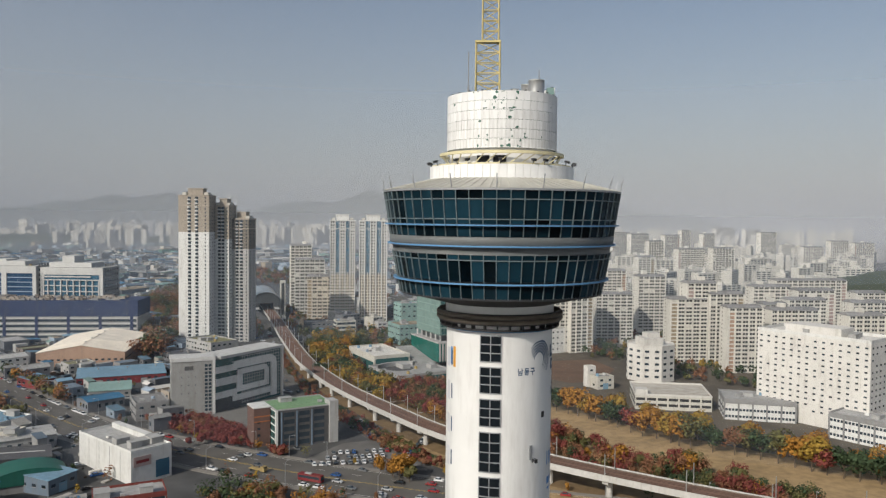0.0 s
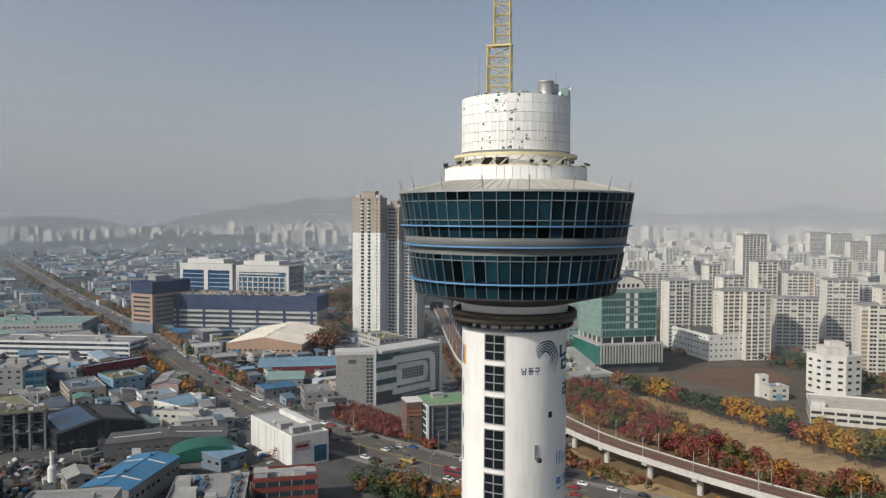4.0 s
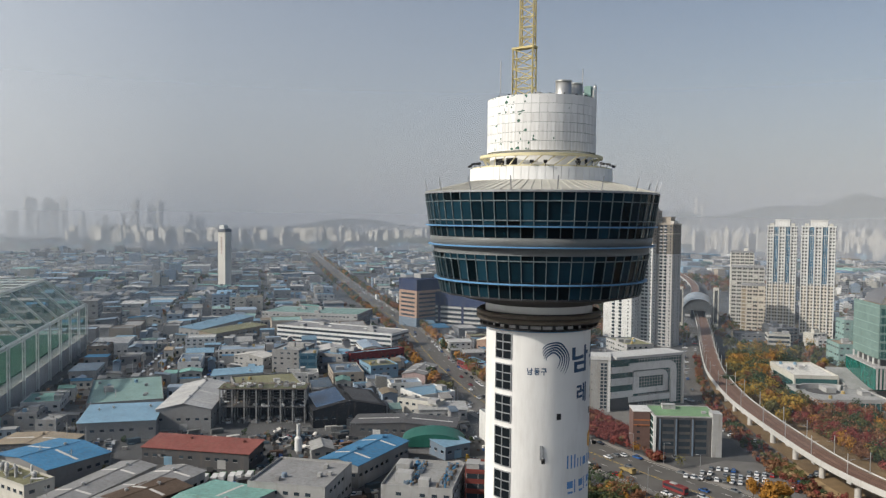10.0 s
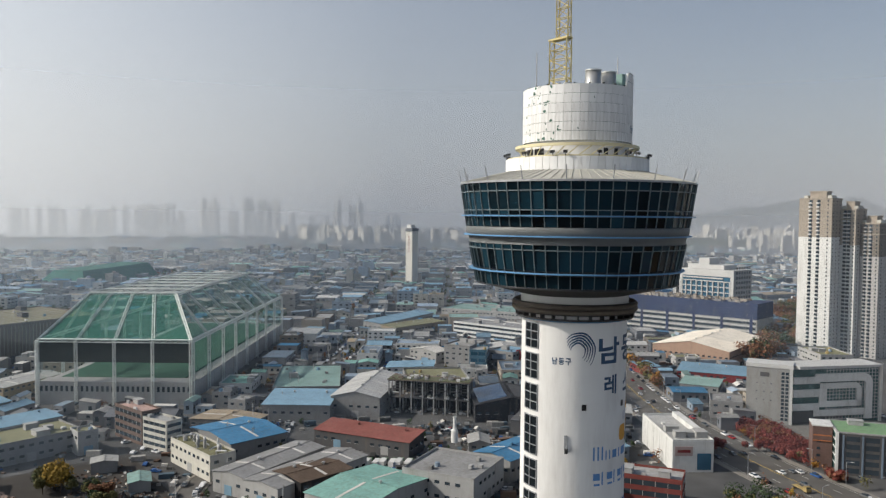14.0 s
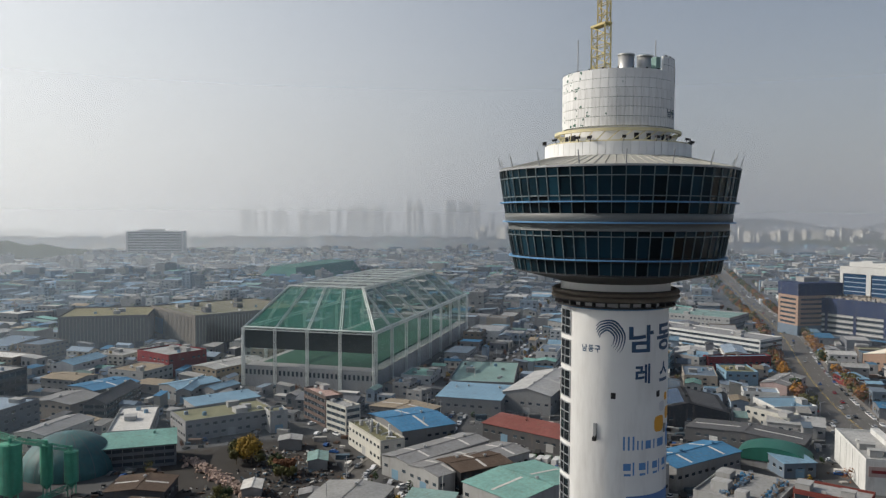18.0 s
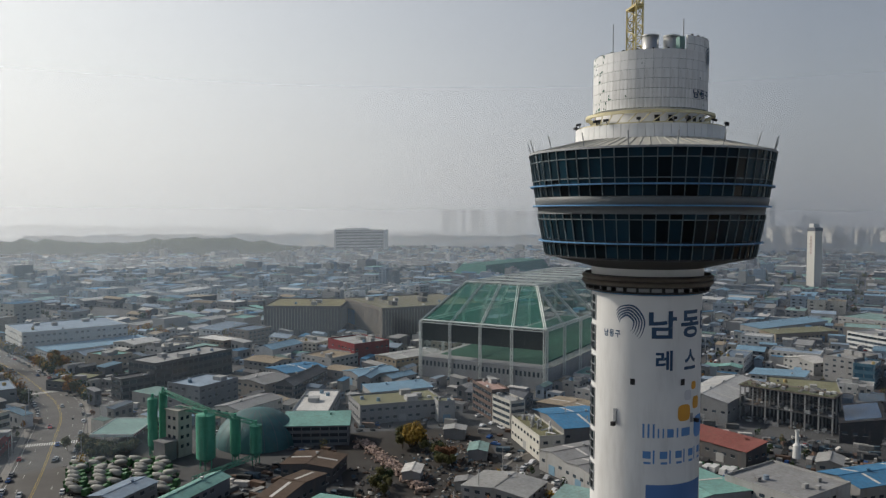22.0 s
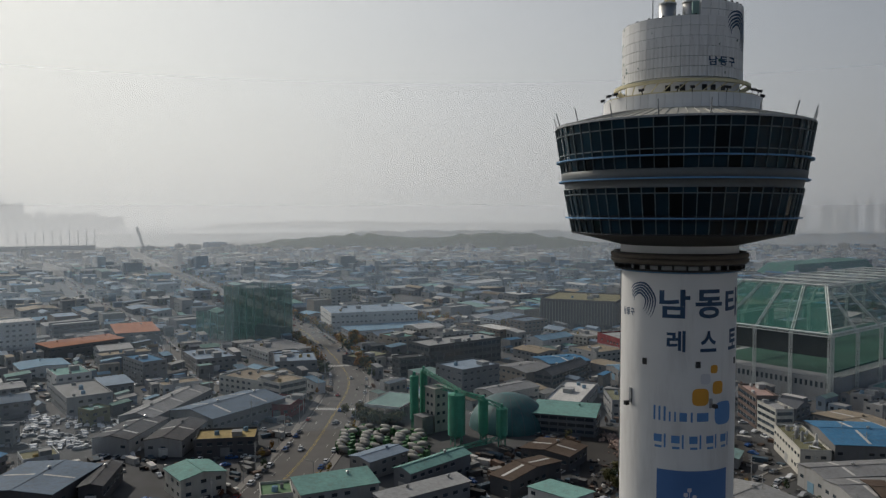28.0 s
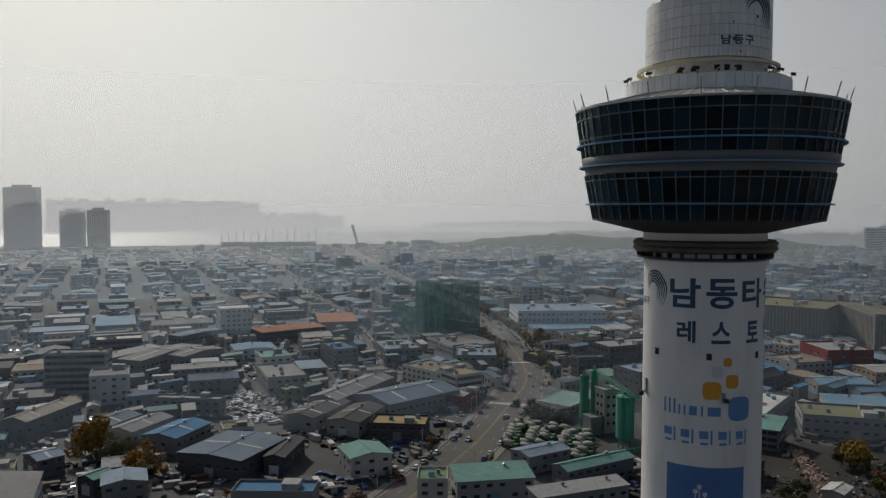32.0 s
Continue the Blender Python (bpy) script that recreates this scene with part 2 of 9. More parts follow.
# ---- mesh tools ----
class Mesh:
    """Gathers corners and faces; every face keeps the number of its material."""

    def __init__(self):
        self.v, self.f, self.m = [], [], []

    def poly(self, pts, faces, mi=0, at=None):
        k = len(self.v)
        self.v += [tuple(at @ Vector(p)) for p in pts] if at is not None else [tuple(p) for p in pts]
        self.f += [tuple(i + k for i in f) for f in faces]
        self.m += [mi] * len(faces)
        return self

    def box(self, x0, x1, y0, y1, z0, z1, mi=0, at=None, top=True, bottom=True):
        p = [(x0, y0, z0), (x1, y0, z0), (x1, y1, z0), (x0, y1, z0), (x0, y0, z1), (x1, y0, z1), (x1, y1, z1), (x0, y1, z1)]
        f = [(0, 1, 5, 4), (1, 2, 6, 5), (2, 3, 7, 6), (3, 0, 4, 7)]
        if bottom:
            f.append((3, 2, 1, 0))
        if top:
            f.append((4, 5, 6, 7))
        return self.poly(p, f, mi, at)

    def lathe(self, prof, n=48, mi=0, at=None, a0=0.0, a1=360.0, closed=False):
        """Turns (radius, height) pairs round z between the angles."""
        full = a1 - a0 >= 359.9
        steps = n if full else n + 1
        pts = [(r * math.cos(radians(a0 + (a1 - a0) * i / n)), r * math.sin(radians(a0 + (a1 - a0) * i / n)), z) for i in range(steps) for r, z in prof]
        k = len(prof)
        faces = []
        for i in range(n):
            j = (i + 1) % steps if full else i + 1
            for q in range(k if closed else k - 1):
                q2 = (q + 1) % k
                faces.append((i * k + q, j * k + q, j * k + q2, i * k + q2))
        if closed and not full:
            faces += [tuple(range(k)), tuple((steps - 1) * k + q for q in reversed(range(k)))]
        return self.poly(pts, faces, mi, at)

    def rod(self, p, q, r, n=6, mi=0, at=None):
        p, q = Vector(p), Vector(q)
        way = q - p
        m = Matrix.Translation(p) @ way.to_track_quat("Z", "Y").to_matrix().to_4x4()
        if at is not None:
            m = at @ m
        ring = [(r * math.cos(math.tau * i / n), r * math.sin(math.tau * i / n)) for i in range(n)]
        pts = [(x, y, 0) for x, y in ring] + [(x, y, way.length) for x, y in ring]
        faces = [(i, (i + 1) % n, n + (i + 1) % n, n + i) for i in range(n)] + [tuple(reversed(range(n))), tuple(range(n, 2 * n))]
        return self.poly(pts, faces, mi, m)

    def mesh(self, name, mats, smooth=False):
        me = bpy.data.meshes.new(name)
        me.from_pydata(self.v, [], self.f)
        for m in mats if isinstance(mats, (list, tuple)) else [mats]:
            me.materials.append(m)
        if any(self.m):
            me.polygons.foreach_set("material_index", self.m)
        if smooth:
            me.polygons.foreach_set("use_smooth", [True] * len(self.f))
        me.update()
        return me


def part(name, m, mats, parent, label="", smooth=False, at=None, kind=""):
    """One mesh object under a thing or a part; m is a Mesh or ready mesh data."""
    ob = new(name, m if isinstance(m, bpy.types.Mesh) else m.mesh(name, mats, smooth))
    ob.parent = parent
    if at is not None:
        ob.matrix_local = at
    return tagged(ob, label=label, kind=kind)


def thing(name, at, label, category, group="", kind=""):
    ob = new(name)
    ob.empty_display_size = 0.5
    ob.matrix_world = at
    return tagged(ob, label, category, group, kind)


def setting(name, m, mats, label, category, smooth=False, kind="structure"):
    return tagged(new(name, m.mesh(name, mats, smooth)), label, category, kind=kind)


def turn(deg):
    return Matrix.Rotation(radians(deg), 4, "Z")


rng = random.Random(7)


# ---- the observation tower ----
TWHITE = mat("tower_white_paint", (0.70, 0.695, 0.68), 0.6, var=0.07, scale=0.35, stain=0.30, spec=0.2)
PANELW = mat("drum_white_panel", (0.73, 0.73, 0.72), 0.6, var=0.10, scale=0.9, stain=0.55, obvar=0.07, spec=0.2)
PANELG = mat("drum_bare_green_panel", (0.055, 0.125, 0.095), 0.7, var=0.3, scale=1.5)
YELLOW = mat("faded_yellow_steel", (0.52, 0.43, 0.20), 0.55, var=0.15, scale=1.5, stain=0.2)
RINGY = mat("pale_yellow_ring", (0.60, 0.54, 0.34), 0.55, var=0.1, scale=1.5, stain=0.35)
PODGLASS = mat("pod_glass", (0.0055, 0.0195, 0.030), 0.06, var=0.4, scale=0.3, spec=0.16, obvar=0.92)
STAIRGLASS = mat("stair_glass", (0.008, 0.011, 0.014), 0.12, var=0.3, scale=0.5, spec=0.2)
MULLION = mat("pod_mullion_steel", (0.11, 0.14, 0.15), 0.55, 0.1, var=0.12, scale=1.0)
BLUERING = mat("pod_blue_ring", (0.10, 0.24, 0.42), 0.5, 0.1, var=0.12, scale=0.8)
PODBAND = mat("pod_grey_band", (0.12, 0.128, 0.13), 0.55, 0.1, var=0.15, scale=0.6, stain=0.2)
SOFFIT = mat("pod_soffit", (0.06, 0.06, 0.058), 0.7, var=0.2, scale=0.6)
PODROOF = mat("pod_roof_sheet", (0.43, 0.42, 0.375), 0.5, 0.15, var=0.12, scale=0.5, stain=0.35)
GALLERY = mat("rusty_gallery_steel", (0.115, 0.095, 0.075), 0.75, 0.2, var=0.35, scale=1.2, stain=0.4)
BLUEINK = mat("sign_blue_paint", (0.035, 0.075, 0.14), 0.6, var=0.08, scale=1.0)
SIGNBLUE = mat("sign_mid_blue", (0.10, 0.23, 0.46), 0.6, var=0.08, scale=1.0)
PANELBLUE = mat("banner_blue", (0.075, 0.165, 0.36), 0.6, var=0.12, scale=0.4)
SIGNORANGE = mat("sign_orange", (0.62, 0.30, 0.04), 0.6, var=0.08, scale=1.0)
SIGNGREY = mat("sign_pale_grey", (0.55, 0.55, 0.57), 0.6, var=0.05, scale=1.0)
GALV = mat("galvanised_steel", (0.48, 0.48, 0.47), 0.38, 0.7, var=0.15, scale=1.2, stain=0.2)

tower = thing("observation_tower", pose(0, 0, 0), "white concrete tower with a glazed two-storey pod and yellow mast", "tower")
part("shaft", Mesh().lathe([(5.0, 0), (5.0, 97.4), (5.05, 97.6), (5.05, 99.5), (0, 99.5)], 96), TWHITE, tower, "white painted concrete shaft", True)
part("plinth", Mesh().lathe([(0, 1.2), (6.2, 1.2), (6.2, 0)], 48), CONCRETE, tower)

# glazed pod, built from rows of panes between two storeys
POD_R = [(109.85, 11.02), (105.9, 10.42), (104.4, 10.2), (100.6, 9.45)]


def pod_r(z):
    for (z1, r1), (z0, r0) in zip(POD_R, POD_R[1:]):
        if z >= z0:
            return r0 + (r1 - r0) * (z - z0) / (z1 - z0)
    return 9.45


COLS = 60
# solid core coloured near-black to stand in for the unlit rooms
part("pod_core", Mesh().lathe([(0, 109.75)] + [(pod_r(z) - 0.16, z) for z in (109.75, 105.9, 104.4, 100.6)] + [(0, 100.6)], 90), DARK, tower, "solid near-black core in place of the unlit interior")
for name, z0, z1, single in (("top_light", 109.05, 109.8, False), ("window_pane", 107.38, 108.98, True), ("transom_light", 106.98, 107.33, False), ("spandrel_glass", 105.9, 106.75, False),
                             ("top_light", 103.95, 104.35, False), ("window_pane", 102.15, 103.88, True), ("spandrel_glass", 100.65, 101.7, False)):
    def pane(c, mesh):
        h = math.pi / COLS * 0.94
        q = []
        for zz in (z0, z1):
            for s in (-1, 1):
                q.append((pod_r(zz) * math.cos(c + s * h), pod_r(zz) * math.sin(c + s * h), zz))
        inner = [(x * 0.994, y * 0.994, z) for x, y, z in q]
        mesh.poly(q + inner, [(0, 1, 3, 2), (0, 4, 5, 1), (1, 5, 7, 3), (3, 7, 6, 2), (2, 6, 4, 0)])
    one = Mesh()
    pane(math.pi / COLS, one)
    data = one.mesh(name, PODGLASS)
    for i in range(COLS):
        part(name, data, None, tower, at=turn(360 * i / COLS))
for zt, zb in ((109.8, 105.9), (104.4, 100.62)):
    bar = Mesh()
    rt, rb = pod_r(zt), pod_r(zb)
    for s0, s1, w in ((-0.02, 0.10, 0.034),):
        bar.poly([(rb + s0, -w, zb), (rb + s1, -w, zb), (rb + s1, w, zb), (rb + s0, w, zb), (rt + s0, -w, zt), (rt + s1, -w, zt), (rt + s1, w, zt), (rt + s0, w, zt)],
                 [(0, 1, 5, 4), (1, 2, 6, 5), (2, 3, 7, 6), (3, 2, 1, 0), (4, 5, 6, 7)])
    data = bar.mesh("mullion", MULLION)
    for i in range(COLS):
        part("mullion", data, None, tower, at=turn(360 * i / COLS))


def ring(name, r, z, dr, dz, m, label=""):
    return part(name, Mesh().lathe([(r - dr, z - dz), (r + dr, z - dz), (r + dr, z + dz), (r - dr, z + dz)], 120, closed=True), m, tower, label, False)


for z in (109.02, 107.36, 103.92):
    ring("transom", pod_r(z) + 0.02, z, 0.06, 0.045, MULLION)
for z in (106.86, 105.1, 101.92):
    ring("blue_ring", pod_r(z) + 0.22, z, 0.20, 0.058, BLUERING, "thin pale blue maintenance ring")
part("middle_band", Mesh().lathe([(pod_r(105.88), 105.88), (pod_r(105.88) + 0.12, 105.8), (pod_r(105.3) + 0.12, 105.2), (pod_r(105.1) - 0.05, 105.0), (pod_r(104.5) - 0.05, 104.45), (pod_r(104.4), 104.38)], 120),
     PODBAND, tower, "grey metal band between the storeys", True)
ring("rim", 11.03, 109.84, 0.10, 0.08, STEEL)
ring("bottom_rim", 9.46, 100.6, 0.07, 0.07, DARK)
part("soffit", Mesh().lathe([(9.5, 100.56), (7.5, 100.1), (5.0, 99.5)], 90), SOFFIT, tower, "dark sloping underside", True)
part("pod_roof", Mesh().lathe([(11.08, 109.93), (6.7, 111.0)], 120), PODROOF, tower, "pale standing-seam roof", True)
seam = Mesh()
for i in range(80):
    seam.rod((11.06, 0, 109.96), (6.8, 0, 111.0), 0.035, 4, at=turn(4.5 * i))
part("roof_seams", seam, PODROOF, tower, kind="stuff")
post = Mesh().rod((10.95, 0, 109.9), (11.3, 0, 111.1), 0.05, 6).mesh("rim_post", STEEL)
for i in range(18):
    part("rim_post", post, None, tower, at=turn(20 * i + 4))

# neck and maintenance gallery
gal = thing("gallery", pose(0, 0, 0), "", "")
gal.parent = tower
part("gallery_floor", Mesh().lathe([(5.0, 98.0), (5.8, 98.0), (5.8, 98.1), (5.0, 98.1)], 90), GALLERY, gal)
for z in (98.22, 98.66):
    part("gallery_hoop", Mesh().lathe([(5.78 + 0.22 * math.cos(math.tau * q / 10), z + 0.20 * math.sin(math.tau * q / 10)) for q in range(10)], 90, closed=True), GALLERY, gal, "weathered dark brown steel hoop", True)
part("gallery_skirt", Mesh().lathe([(5.70, 97.9), (5.78, 97.9), (5.78, 98.95), (5.70, 98.95)], 90, closed=True), DARK, gal)
part("neck", Mesh().lathe([(5.06, 98.1), (5.12, 98.2), (5.12, 100.3)], 72), TWHITE, gal, "white painted neck under the pod", True)
part("lower_ring", Mesh().lathe([(5.02, 97.38), (5.62, 97.38), (5.62, 97.52), (5.02, 97.52)], 90, closed=True), DARK, gal)
part("blue_trim", Mesh().lathe([(5.01, 97.22), (5.10, 97.22), (5.10, 97.34), (5.01, 97.34)], 90, closed=True), BLUERING, gal)
bk = Mesh().box(5.0, 5.66, -0.06, 0.06, 97.52, 98.0).mesh("bracket", DARK)
for i in range(30):
    part("bracket", bk, None, gal, at=turn(12 * i))

# parapet, yellow rings and the panelled drum above the pod
pp = Mesh().lathe([(6.68, 110.93), (6.76, 110.93), (6.76, 112.16), (6.68, 112.16)], 2, closed=True, a0=0.15, a1=5.85).mesh("parapet_panel", PANELW)
for i in range(60):
    part("parapet_panel", pp, None, tower, at=turn(6 * i))
part("upper_deck", Mesh().lathe([(6.66, 111.0), (6.66, 112.02), (4.9, 112.02), (4.88, 113.8)], 72), TWHITE, tower)
ring("yellow_rail", 6.5, 112.24, 0.06, 0.06, RINGY)
ring("yellow_ring", 5.70, 113.30, 0.15, 0.13, RINGY, "faded yellow ring beam")
ob = Mesh().box(4.7, 4.93, -0.55, 0.55, 112.4, 113.05).mesh("vent_opening", DARK)
for i, a in enumerate((-113.7, -96, -20, -6, 15, 24, 36, 75)):
    part("vent_opening", ob, None, tower, at=turn(a) @ Matrix.Diagonal((1, 1.05 if i < 2 else 0.4, 1, 1)))
st = Mesh().rod((4.95, -0.7, 112.15), (5.58, 0.7, 113.22), 0.05, 5).mesh("ring_strut", RINGY)
for i in range(30):
    part("ring_strut", st, None, tower, at=turn(12 * i + 3))
part("drum_core", Mesh().lathe([(5.0, 113.69), (5.08, 113.69), (5.08, 118.66), (4.8, 118.7), (4.8, 118.1), (0, 118.1)], 72), PANELG, tower, "bare green backing of the drum", True)
rows, cols = 6, 44
z0, dz = 113.68, 5.04 / rows
panels = []
for k in range(rows):
    panels.append(Mesh().lathe([(5.07, z0 + dz * k + 0.015), (5.16, z0 + dz * k + 0.015), (5.16, z0 + dz * (k + 1) - 0.015), (5.07, z0 + dz * (k + 1) - 0.015)], 2, closed=True, a0=0.09, a1=360 / cols - 0.09))
data = [p.mesh("drum_panel", PANELW) for p in panels]
chip = random.Random(12)
for k in range(rows):
    for i in range(cols):
        a = 360 * i / cols
        worn = 225 < a < 300
        if worn and chip.random() < 0.008:
            continue
        part("drum_panel", data[k], None, tower, at=turn(a))
        for _ in range(3 if 238 < a < 292 and chip.random() < 0.5 else 1 if chip.random() < 0.10 else 0):
            w, h = chip.choice((0.9, 1.6, 2.2, 4.2)) * chip.uniform(0.8, 1.2), chip.uniform(0.10, 0.36)
            zz = z0 + dz * k + chip.choice((0.03, dz - h - 0.03, chip.uniform(0.05, 0.5)))
            aa = a + chip.uniform(0, 6)
            flake = []
            for t in range(7):
                q = math.tau * t / 7
                b = radians(aa + w * (0.5 + chip.uniform(0.25, 0.6) * math.cos(q)))
                flake.append((5.169 * math.cos(b), 5.169 * math.sin(b), zz + h * (0.5 + chip.uniform(0.25, 0.6) * math.sin(q))))
            part("flaked_patch", Mesh().poly(flake, [tuple(range(7))]), PANELG, tower, "patch of flaked paint")
part("raised_screen", Mesh().lathe([(4.98, 118.65), (5.16, 118.65), (5.16, 119.95), (4.98, 119.95)], 30, closed=True, a0=9.5, a1=96.0), PANELW, tower, "curved white screen wall above the drum")
for i in range(7):
    part("screen_lamp", Mesh().box(4.98, 5.12, -0.1, 0.1, 119.95, 120.12), DARK, tower, at=turn(16 + 9.5 * i))
for a in (18.5, 26.7, 35.0, 43.0, 51.0):
    part("screen_joint", Mesh().lathe([(5.15, 118.72), (5.168, 118.72), (5.168, 119.93), (5.15, 119.93)], 1, closed=True, a0=a, a1=a + 0.3), STEEL, tower)
part("screen_joint", Mesh().lathe([(5.15, 119.2), (5.168, 119.2), (5.168, 119.24), (5.15, 119.24)], 30, closed=True, a0=9.6, a1=95.9), STEEL, tower)
flood = Mesh().poly([(6.62, -0.16, 112.52), (7.0, -0.16, 112.40), (7.0, 0.16, 112.40), (6.62, 0.16, 112.52), (6.66, -0.16, 112.70), (7.05, -0.16, 112.62), (7.05, 0.16, 112.62), (6.66, 0.16, 112.70)], [(3, 2, 1, 0), (4, 5, 6, 7), (0, 1, 5, 4), (1, 2, 6, 5), (2, 3, 7, 6), (3, 0, 4, 7)]).rod((6.6, 0, 112.1), (6.75, 0, 112.5), 0.035, 5).mesh("floodlight", DARK)
for i in range(18):
    part("floodlight", flood, None, tower, at=turn(20 * i + 5 * (i % 3)))
knob = Mesh().box(4.9, 5.08, -0.07, 0.07, 118.7, 118.84).mesh("roof_lamp", DARK)
for i in range(24):
    part("roof_lamp", knob, None, tower, at=turn(15 * i + 5))

# rooftop pipes and mast
for x, y, r, top in ((3.0, -1.6, 0.72, 120.2), (3.3, 0.3, 0.70, 120.2), (2.5, 1.2, 0.62, 120.25), (0.9, -2.6, 0.36, 119.2)):
    stack = part("flue", Mesh().lathe([(r, 117.9), (r, top), (r - 0.06, top), (r - 0.06, top - 0.5), (0, top - 0.5)], 28), GALV, tower, "galvanised round vent", True, pose(x, y, 0))
    part("collar", Mesh().lathe([(r, top - 0.12), (r + 0.05, top - 0.12), (r + 0.05, top), (r, top)], 28, closed=True), GALV, stack)
part("green_tank", Mesh().box(4.25, 4.9, 0.2, 0.72, 117.9, 119.85), WALL["tealg"], tower, "small green cabinet")
for x, y, top in ((-3.3, -2.2, 122.6), (3.6, 1.3, 121.7), (-0.3, 3.6, 120.2)):
    part("whip_antenna", Mesh().rod((x, y, 117.9), (x, y, top), 0.05, 6).rod((x, y, 117.9), (x, y, 119.4), 0.09, 6), STEEL, tower)


def lattice(s, z0, z1, bay, leg, brace, deep=None):
    """A lattice of four angle legs with crossed braces, square unless a depth is given."""
    m, h, e = Mesh(), s / 2, (deep or s) / 2
    cs = [(-h, -e), (h, -e), (h, e), (-h, e)]
    for x, y in cs:
        m.rod((x, y, z0), (x, y, z1), leg, 4)
    n = max(1, round((z1 - z0) / bay))
    for k in range(n):
        a, b = z0 + (z1 - z0) * k / n, z0 + (z1 - z0) * (k + 1) / n
        for i in range(4):
            p, q = cs[i], cs[(i + 1) % 4]
            if k % 2:
                p, q = q, p
            m.rod((*p, a), (*q, b), brace, 4)
            m.rod((*p, b), (*q, b), brace, 4)
    return m


mast = part("mast_base", lattice(2.2, 118.1, 123.75, 1.0, 0.09, 0.045, 0.66), YELLOW, tower, "yellow lattice mast", at=pose(-1.45, -0.9, 0, 0, 0, -4))
part("mast_collar", Mesh().box(-1.2, 1.2, -0.42, 0.42, 123.72, 123.9), YELLOW, mast)
part("mast_top", lattice(1.5, 123.9, 141.0, 0.95, 0.085, 0.045, 0.42), YELLOW, tower, "narrower upper lattice of the mast", at=pose(-1.22, -0.75, 0, 0, 0, -4))

# stair windows up the shaft: glass in frames, two panes wide
WA0, WA1 = -113.6, -91.8
for zt, zb, n in ((96.95, 94.6, 3), (94.1, 91.75, 3), (91.2, 88.75, 3), (88.2, 84.6, 4), (84.1, 81.5, 3), (81.0, 78.5, 3)):
    win = part("stair_window", Mesh().lathe([(4.9, zb), (5.03, zb), (5.03, zt), (4.9, zt)], 6, closed=True, a0=WA0, a1=WA1), STAIRGLASS, tower, "dark stair window with a grey grid frame")
    mid = (WA0 + WA1) / 2
    for a in (WA0, mid, WA1):
        part("window_frame", Mesh().lathe([(4.95, zb), (5.09, zb), (5.09, zt), (4.95, zt)], 1, closed=True, a0=a - 0.45, a1=a + 0.45), STEEL, win)
    for k in range(n + 1):
        z = zb + (zt - zb) * k / n
        part("window_bar", Mesh().lathe([(4.95, z - 0.045), (5.085, z - 0.045), (5.085, z + 0.045), (4.95, z + 0.045)], 6, closed=True, a0=WA0, a1=WA1), STEEL, win)
for a in (-40.0, 12.5, 65.1):
    part("porthole", Mesh().lathe([(4.9, 89.25), (5.04, 89.25), (5.04, 89.8), (4.9, 89.8)], 2, closed=True, a0=a - 2.4, a1=a + 2.4), DARK, tower, "small square opening")
brk = part("wall_bracket", Mesh().box(5.0, 5.12, -0.25, 0.05, 85.6, 86.9).rod((5.05, 0, 85.9), (5.6, 0, 85.7), 0.06, 5), STEEL, tower, at=turn(-57))
part("wall_lamp", Mesh().box(5.35, 5.75, -0.15, 0.15, 85.45, 85.8), DARK, brk)
brk = part("wall_bracket", Mesh().box(5.0, 5.12, -0.2, 0.05, 85.8, 86.6), STEEL, tower, at=turn(27))
part("wall_lamp", Mesh().box(5.3, 5.7, -0.15, 0.15, 85.9, 86.2), DARK, brk)


def bent(verts, faces, radius, mats, name, label="", cut=0.35):
    """Lays a flat shape, x along the curve in metres and y up, on the round wall."""
    bm = bmesh.new()
    vs = [bm.verts.new((x, 0, y)) for x, y in verts]
    for f in faces:
        try:
            bm.faces.new([vs[i] for i in f])
        except ValueError:
            pass
    xs = [x for x, y in verts]
    x = math.floor(min(xs) / cut) * cut
    while x < max(xs):
        bmesh.ops.bisect_plane(bm, geom=bm.verts[:] + bm.edges[:] + bm.faces[:], plane_co=(x, 0, 0), plane_no=(1, 0, 0))
        x += cut
    for v in bm.verts:
        a = v.co.x / radius
        v.co = Vector((radius * math.cos(a), radius * math.sin(a), v.co.z))
    me = bpy.data.meshes.new(name)
    bm.to_mesh(me)
    bm.free()
    me.materials.append(mats)
    return part(name, me, None, tower, label)


def letter(ch, a0, a1, z0, z1, m, radius=5.02):
    """One painted character, fitted between two angles and two heights."""
    cu = bpy.data.curves.new("letter", "FONT")
    cu.body, cu.resolution_u, cu.offset = ch, 3, 0.028
    tmp = new("letter_tmp", cu)
    me = bpy.data.meshes.new_from_object(tmp.evaluated_get(bpy.context.evaluated_depsgraph_get()))
    bpy.data.objects.remove(tmp)
    pts = [(v.co.x, v.co.y) for v in me.vertices]
    faces = [tuple(p.vertices) for p in me.polygons]
    bpy.data.meshes.remove(me)
    x0, x1 = min(p[0] for p in pts), max(p[0] for p in pts)
    y0, y1 = min(p[1] for p in pts), max(p[1] for p in pts)
    u0, u1 = radians(a0) * radius, radians(a1) * radius
    bent([(u0 + (x - x0) / (x1 - x0) * (u1 - u0), z0 + (y - y0) / (y1 - y0) * (z1 - z0)) for x, y in pts], faces, radius, m, "painted_letter")


